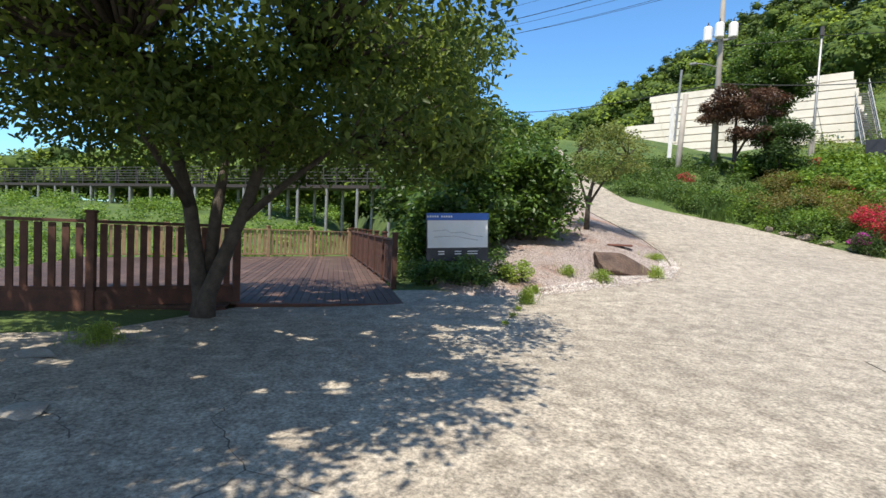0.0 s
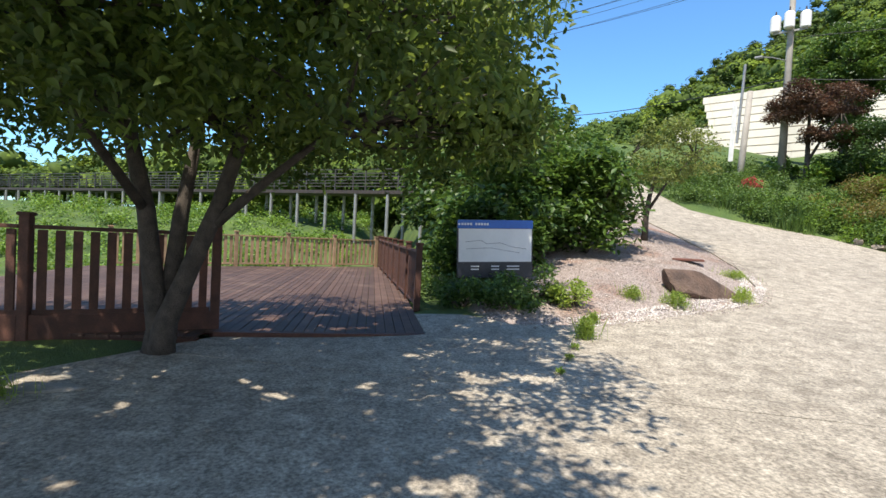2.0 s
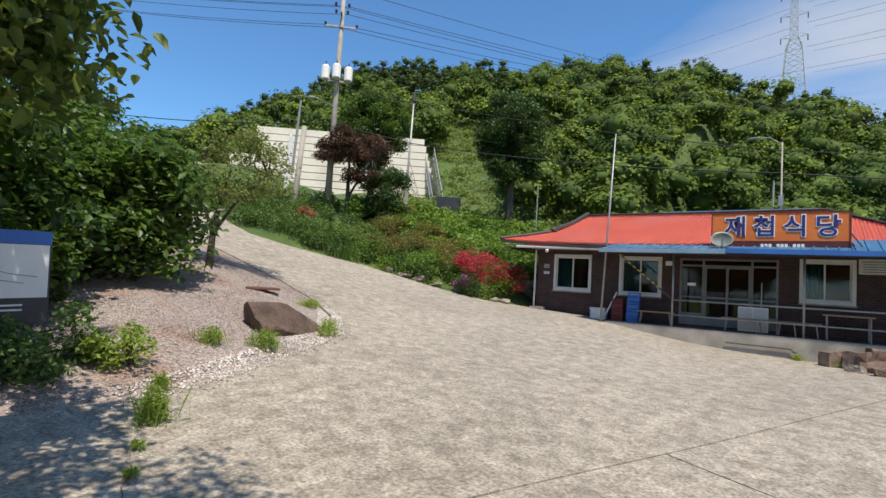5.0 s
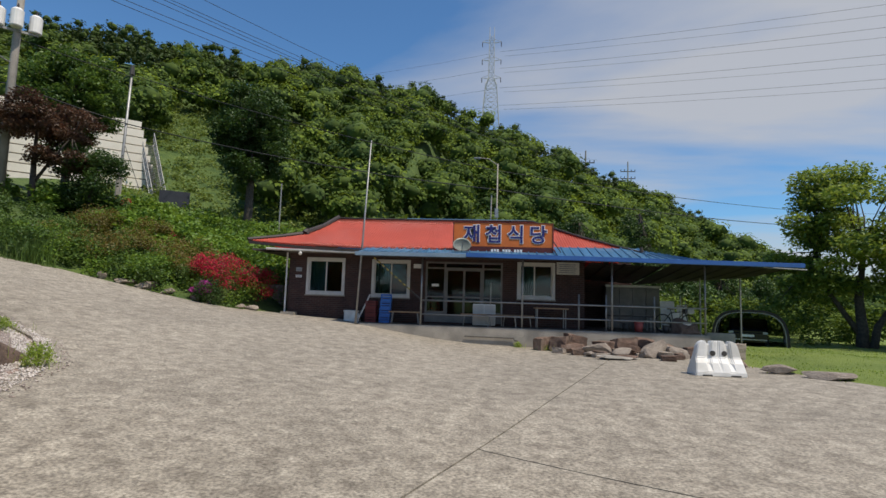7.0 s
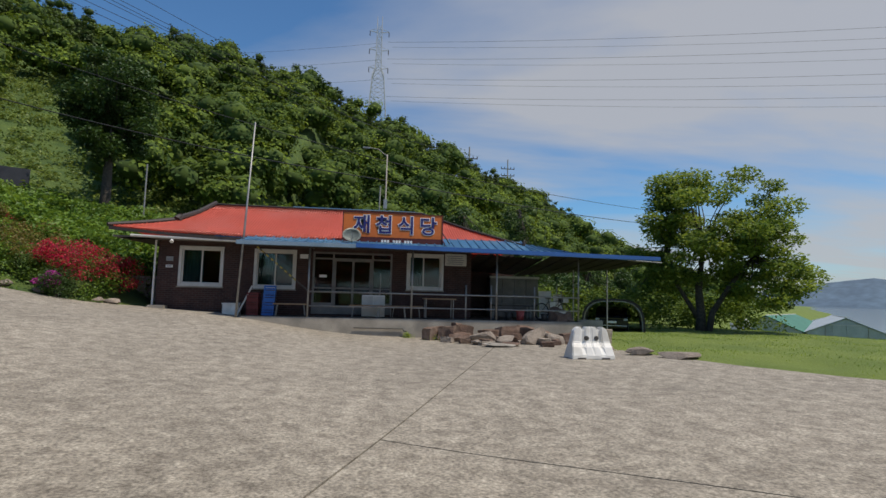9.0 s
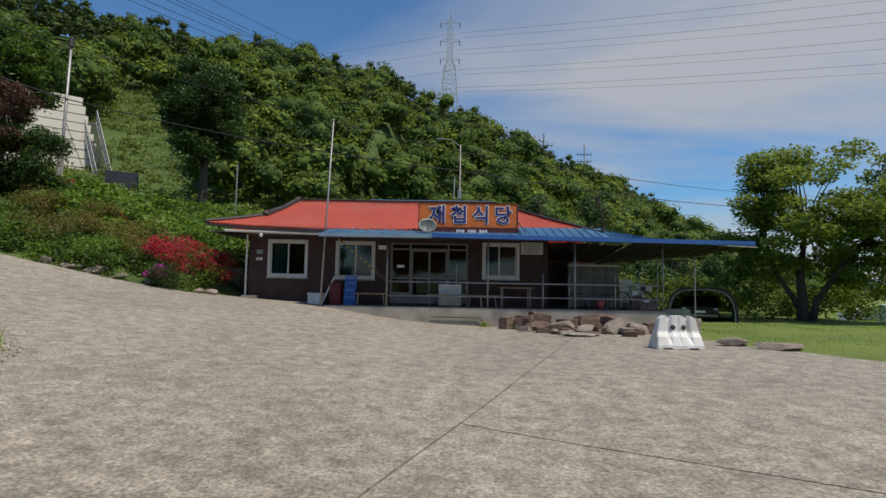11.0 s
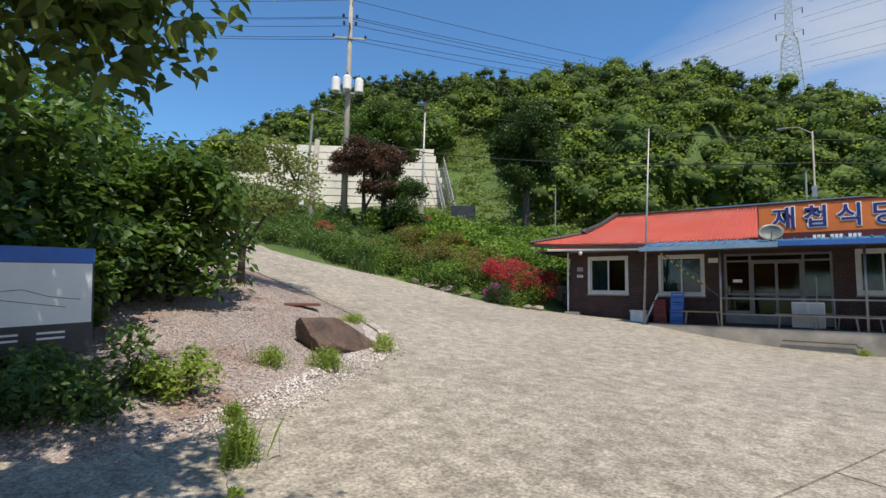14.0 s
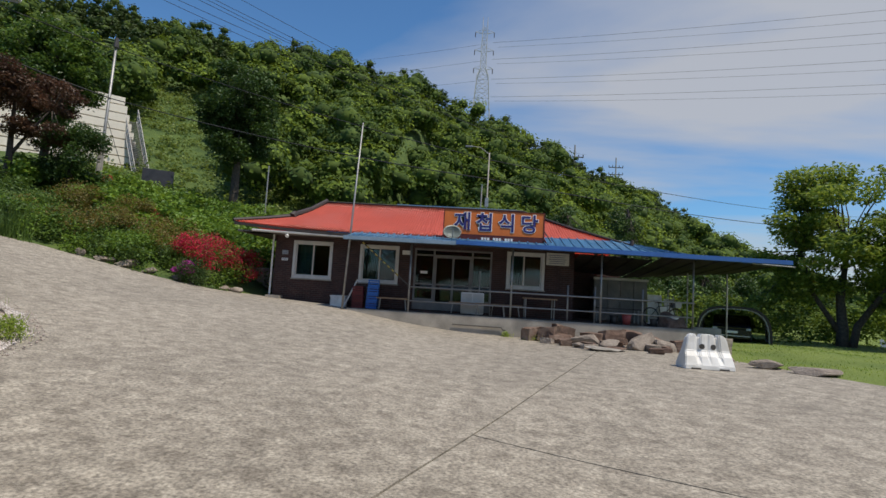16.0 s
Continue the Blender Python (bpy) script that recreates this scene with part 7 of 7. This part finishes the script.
levels = [ground_z(-5.5, 300) - 1, 70, 82, 92, 102, 111, 119, 126, 132, 138, 143, 148, 153, 158, 163, 168, 172]
for sx, sy in ((-1, -1), (1, -1), (1, 1), (-1, 1)):
    part("leg", tube([(sx * half(z), sy * half(z), z) for z in levels + [177]], 0.2, 5), PYLON_STEEL, py)
for za, zb in zip(levels, levels[1:]):
    ha, hb = half(za), half(zb)
    bm = bmesh.new()
    for k in range(4):
        c = [(-1, -1), (1, -1), (1, 1), (-1, 1)]
        (ax, ay), (bx, by) = c[k], c[(k + 1) % 4]
        tube([(ax * ha, ay * ha, za), (bx * hb, by * hb, zb)], 0.13, 4, bm=bm)
        tube([(bx * ha, by * ha, za), (ax * hb, ay * hb, zb)], 0.13, 4, bm=bm)
        tube([(ax * ha, ay * ha, za), (bx * ha, by * ha, za)], 0.13, 4, bm=bm)
    part("lattice_bay", bm, PYLON_STEEL, py)
for z in (143, 155, 167):
    for s in (-1, 1):
        part("arm", tube([(s * 1.8, 0, z), (s * 6.0, 0, z + 0.6)], [0.3, 0.15], 5), PYLON_STEEL, py)
        part("arm", tube([(s * 1.8, 0, z + 2.4), (s * 6.0, 0, z + 0.8)], 0.13, 5), PYLON_STEEL, py)
        part("insulator", tube([(s * 6.0, 0, z + 0.6), (s * 6.0, 0, z - 2.6)], 0.25, 5), TILE_DARK, py)
for z, e in ((157, 0), (146, -2), (133, 1), (121.5, 2)):
    wire((0, 298, z + 3), (430, 115, z - 25), 6, 0.07, "thin distant high-voltage overhead line")
    wire((3, 301, z + 1.5), (440, 122, z - 28), 6, 0.06, "thin distant high-voltage overhead line")
    wire((-5, 300, z + 3), (-300, 420, z + 30), 6, 0.06, "thin distant high-voltage overhead line")


def line_pole(x, y, top, h, w):
    t = base("line_pole", pose(x, y, top - h), "distant power pole with crossarms on the ridge", "power pole", "distant line poles")
    part("shaft", tube([(0, 0, -6), (0, 0, h)], [0.26, 0.18], 8), POLE_CON, t)
    for z in (h - 3.2, h - 5.4):
        part("crossarm", box(-w, -0.1, z, w, 0.1, z + 0.22), DARK_STEEL, t)
        for s in (-0.95, -0.45, 0.45, 0.95):
            part("insulator", tube([(s * w, 0, z + 0.2), (s * w, 0, z + 0.75)], 0.11, 6), TILE_DARK, t)


line_pole(20.3, 110, 39.5, 12, 2.2)
line_pole(38.3, 140, 45.0, 13, 2.2)
line_pole(85.0, 104, 23.5, 12, 2.6)

# ---------------- carport, car, greenhouse ----------------
cp = base("carport", pose(9.6, 6.3, -0.95, 0, 0, -26), "low arched carport covered with black netting", "carport")


def arch(w, h, y0, y1, t, n=16, power=0.6):
    bm = bmesh.new()
    rings = []
    for rr in (0.0, t):
        for yy in (y0, y1):
            rings.append([bm.verts.new((-(w - rr) * math.copysign(abs(math.cos(a)) ** power, math.cos(a)), yy, (h - rr) * math.sin(a) ** power if 0 < a < math.pi else 0)) for a in (math.pi * k / n for k in range(n + 1))])
    o0, o1, i0, i1 = rings
    for k in range(n):
        bm.faces.new((o0[k], o0[k + 1], o1[k + 1], o1[k]))
        bm.faces.new((i0[k], i1[k], i1[k + 1], i0[k + 1]))
        bm.faces.new((o0[k], i0[k], i0[k + 1], o0[k + 1]))
        bm.faces.new((o1[k], o1[k + 1], i1[k + 1], i1[k]))
    bmesh.ops.recalc_face_normals(bm, faces=bm.faces[:])
    return bm


part("cover", arch(1.62, 1.85, 0.0, 5.0, 0.10), RUBBER, cp)
for yy in (0.02, 1.6, 3.2):
    part("hoop", arch(1.51, 1.74, yy, yy + 0.05, 0.04), STEEL, cp)
car = base("car", pose(9.72, 6.7, -0.95, 0, 0, -26), "black parked car under the carport", "car")
prof = [(-0.0, 0.30), (0.0, 0.78), (0.15, 0.92), (0.75, 0.97), (1.25, 1.38), (2.5, 1.42), (3.3, 1.0), (4.2, 0.85), (4.25, 0.32)]
bm = prism(prof, -0.82, 0.82, axis="x")
bmesh.ops.bevel(bm, geom=bm.edges[:], offset=0.06, segments=2, affect="EDGES")
body = part("body", bm, CAR_PAINT, car)
part("windscreen", roof_plane([(-0.68, 0.77, 1.0), (0.68, 0.77, 1.0), (0.6, 1.2, 1.355), (-0.6, 1.2, 1.355)], 0.02), GLASS, car)
part("number_plate", box(-0.26, -0.02, 0.55, 0.26, -0.004, 0.66), WHITE_PAINT, car)
part("bumper_trim", box(-0.78, -0.03, 0.40, 0.78, 0.0, 0.44), ALU, car)
for s in (-1, 1):
    part("headlight", box(s * 0.72 - 0.1, -0.015, 0.70, s * 0.72 + 0.1, 0.02, 0.80, 0.01), FILM_GREY, car)
    for yy in (0.75, 3.45):
        w = part("wheel", tube([(s * 0.68, yy, 0.32), (s * 0.86, yy, 0.32)], 0.32, 18), RUBBER, car)
        part("rim", tube([(s * 0.84, yy, 0.32), (s * 0.875, yy, 0.32)], 0.19, 12), STEEL, w)



def greenhouse(m, cover, label):
    """Gabled frame with film walls, a sheeted roof, hoops and a door."""
    t = base("greenhouse", m, label, "greenhouse", "greenhouses beyond the lawn")
    part("film", prism([(-2.9, 0), (2.9, 0), (2.9, 1.05), (0, 2.35), (-2.9, 1.05)], 0, 13.0), FILM_GREY, t, "grey plastic film walls")
    for s in (-1, 1):
        part("roof_sheet", prism([(s * 3.06, 1.0), (s * 3.06, 1.07), (0.0, 2.46), (0.0, 2.39)], -0.1, 13.1), cover, t)
        part("door", box(s * 0.5 - 0.48, -0.05, 0.0, s * 0.5 + 0.48, -0.01, 1.75), FILM_GREY, t)
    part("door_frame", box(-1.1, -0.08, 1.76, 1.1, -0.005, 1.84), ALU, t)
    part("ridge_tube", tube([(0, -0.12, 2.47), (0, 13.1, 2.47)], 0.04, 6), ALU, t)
    for x in (-2.86, -1.5, 1.5, 2.86):
        part("post", tube([(x, -0.03, 0), (x, -0.03, 2.3 - 0.42 * abs(x))], 0.03, 6), STEEL, t)
    return t


greenhouse(pose(34.0, 25.2, -2.75, 0, 0, -52), NET_GREEN, "low gabled greenhouse under green shade net")
greenhouse(pose(38.2, 20.9, -2.7, 0, 0, -40), FILM_GREY, "low gabled greenhouse of grey plastic film")
pile = part("debris_pile", rock_bm(1.6, 0.9, 0.6, 77), FILM_GREY, None)
pile.matrix_world = pose(29.5, 22.5, -1.1, 0, 0, 30)
tagged(pile, "heap of pale farm film and rubble", "debris")
tank = base("stone_post", pose(3.9, -1.0, 0.0), "squat dark stone block on the terrace end", "stone block")
part("body", rock_bm(0.55, 0.42, 0.62, 91), ROCK_BROWN, tank)
water = part("water", box(56, -900, -4.2, 1480, 1300, -3.9), mat("river_water", (0.10, 0.14, 0.17), rough=0.12, scale=0.05, fine=1.5, bump=0.1), None)
tagged(water, "calm grey-blue river beyond the fields", "water", kind="structure")


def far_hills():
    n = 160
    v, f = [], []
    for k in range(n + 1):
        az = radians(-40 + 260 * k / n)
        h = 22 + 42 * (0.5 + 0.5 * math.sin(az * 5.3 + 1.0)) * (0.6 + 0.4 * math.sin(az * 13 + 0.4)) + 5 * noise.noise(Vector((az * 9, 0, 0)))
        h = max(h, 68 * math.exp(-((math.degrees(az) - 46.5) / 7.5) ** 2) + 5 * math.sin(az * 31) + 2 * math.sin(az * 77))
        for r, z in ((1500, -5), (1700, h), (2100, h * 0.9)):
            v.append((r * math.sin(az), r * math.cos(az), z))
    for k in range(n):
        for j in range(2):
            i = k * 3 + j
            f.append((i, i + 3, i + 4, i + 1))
    # Bluish base colour carries the distance haze.
    me = raw_mesh("backdrop", np.array(v), np.array(f), mat("far_hill_haze", (0.10, 0.15, 0.20), (0.08, 0.12, 0.165), rough=1.0, scale=0.01, fine=0.05, bump=0), True)
    tagged(new("backdrop", me), "hills far across the river, haze put into their blue", "hills", kind="structure")


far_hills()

# broken concrete at the yard's edge
for i, (x, y, sx, sy, rz) in enumerate([(0.35, -22.1, 0.42, 0.3, 20), (0.9, -22.35, 0.25, 0.2, 70), (-1.9, -23.3, 0.3, 0.2, 10), (-3.7, -24.1, 0.4, 0.25, 40), (-4.5, -23.4, 0.35, 0.22, 80)]):
    s = part("broken_slab", rock_bm(sx, sy, 0.035, 90 + i, 2), CURB, None)
    s.matrix_world = pose(x, y, -0.645, 1.5, -1, rz)
    tagged(s, "loose broken plate of concrete on the yard", "slab", "broken concrete plates")
dr = base("drain_cover", pose(-12.0, -12.4, float(land_height(np.array([-12.0]), np.array([-12.4]))[0]) + 0.03, 2, 0, 60), "rusty red metal cover plate on the mound", "cover")
part("plate", box(-0.38, -0.2, 0, 0.38, 0.2, 0.05, 0.01), mat("rusted_plate", (0.19, 0.075, 0.055), (0.11, 0.05, 0.038), rough=0.85, scale=6, fine=50, bump=0.3), dr)
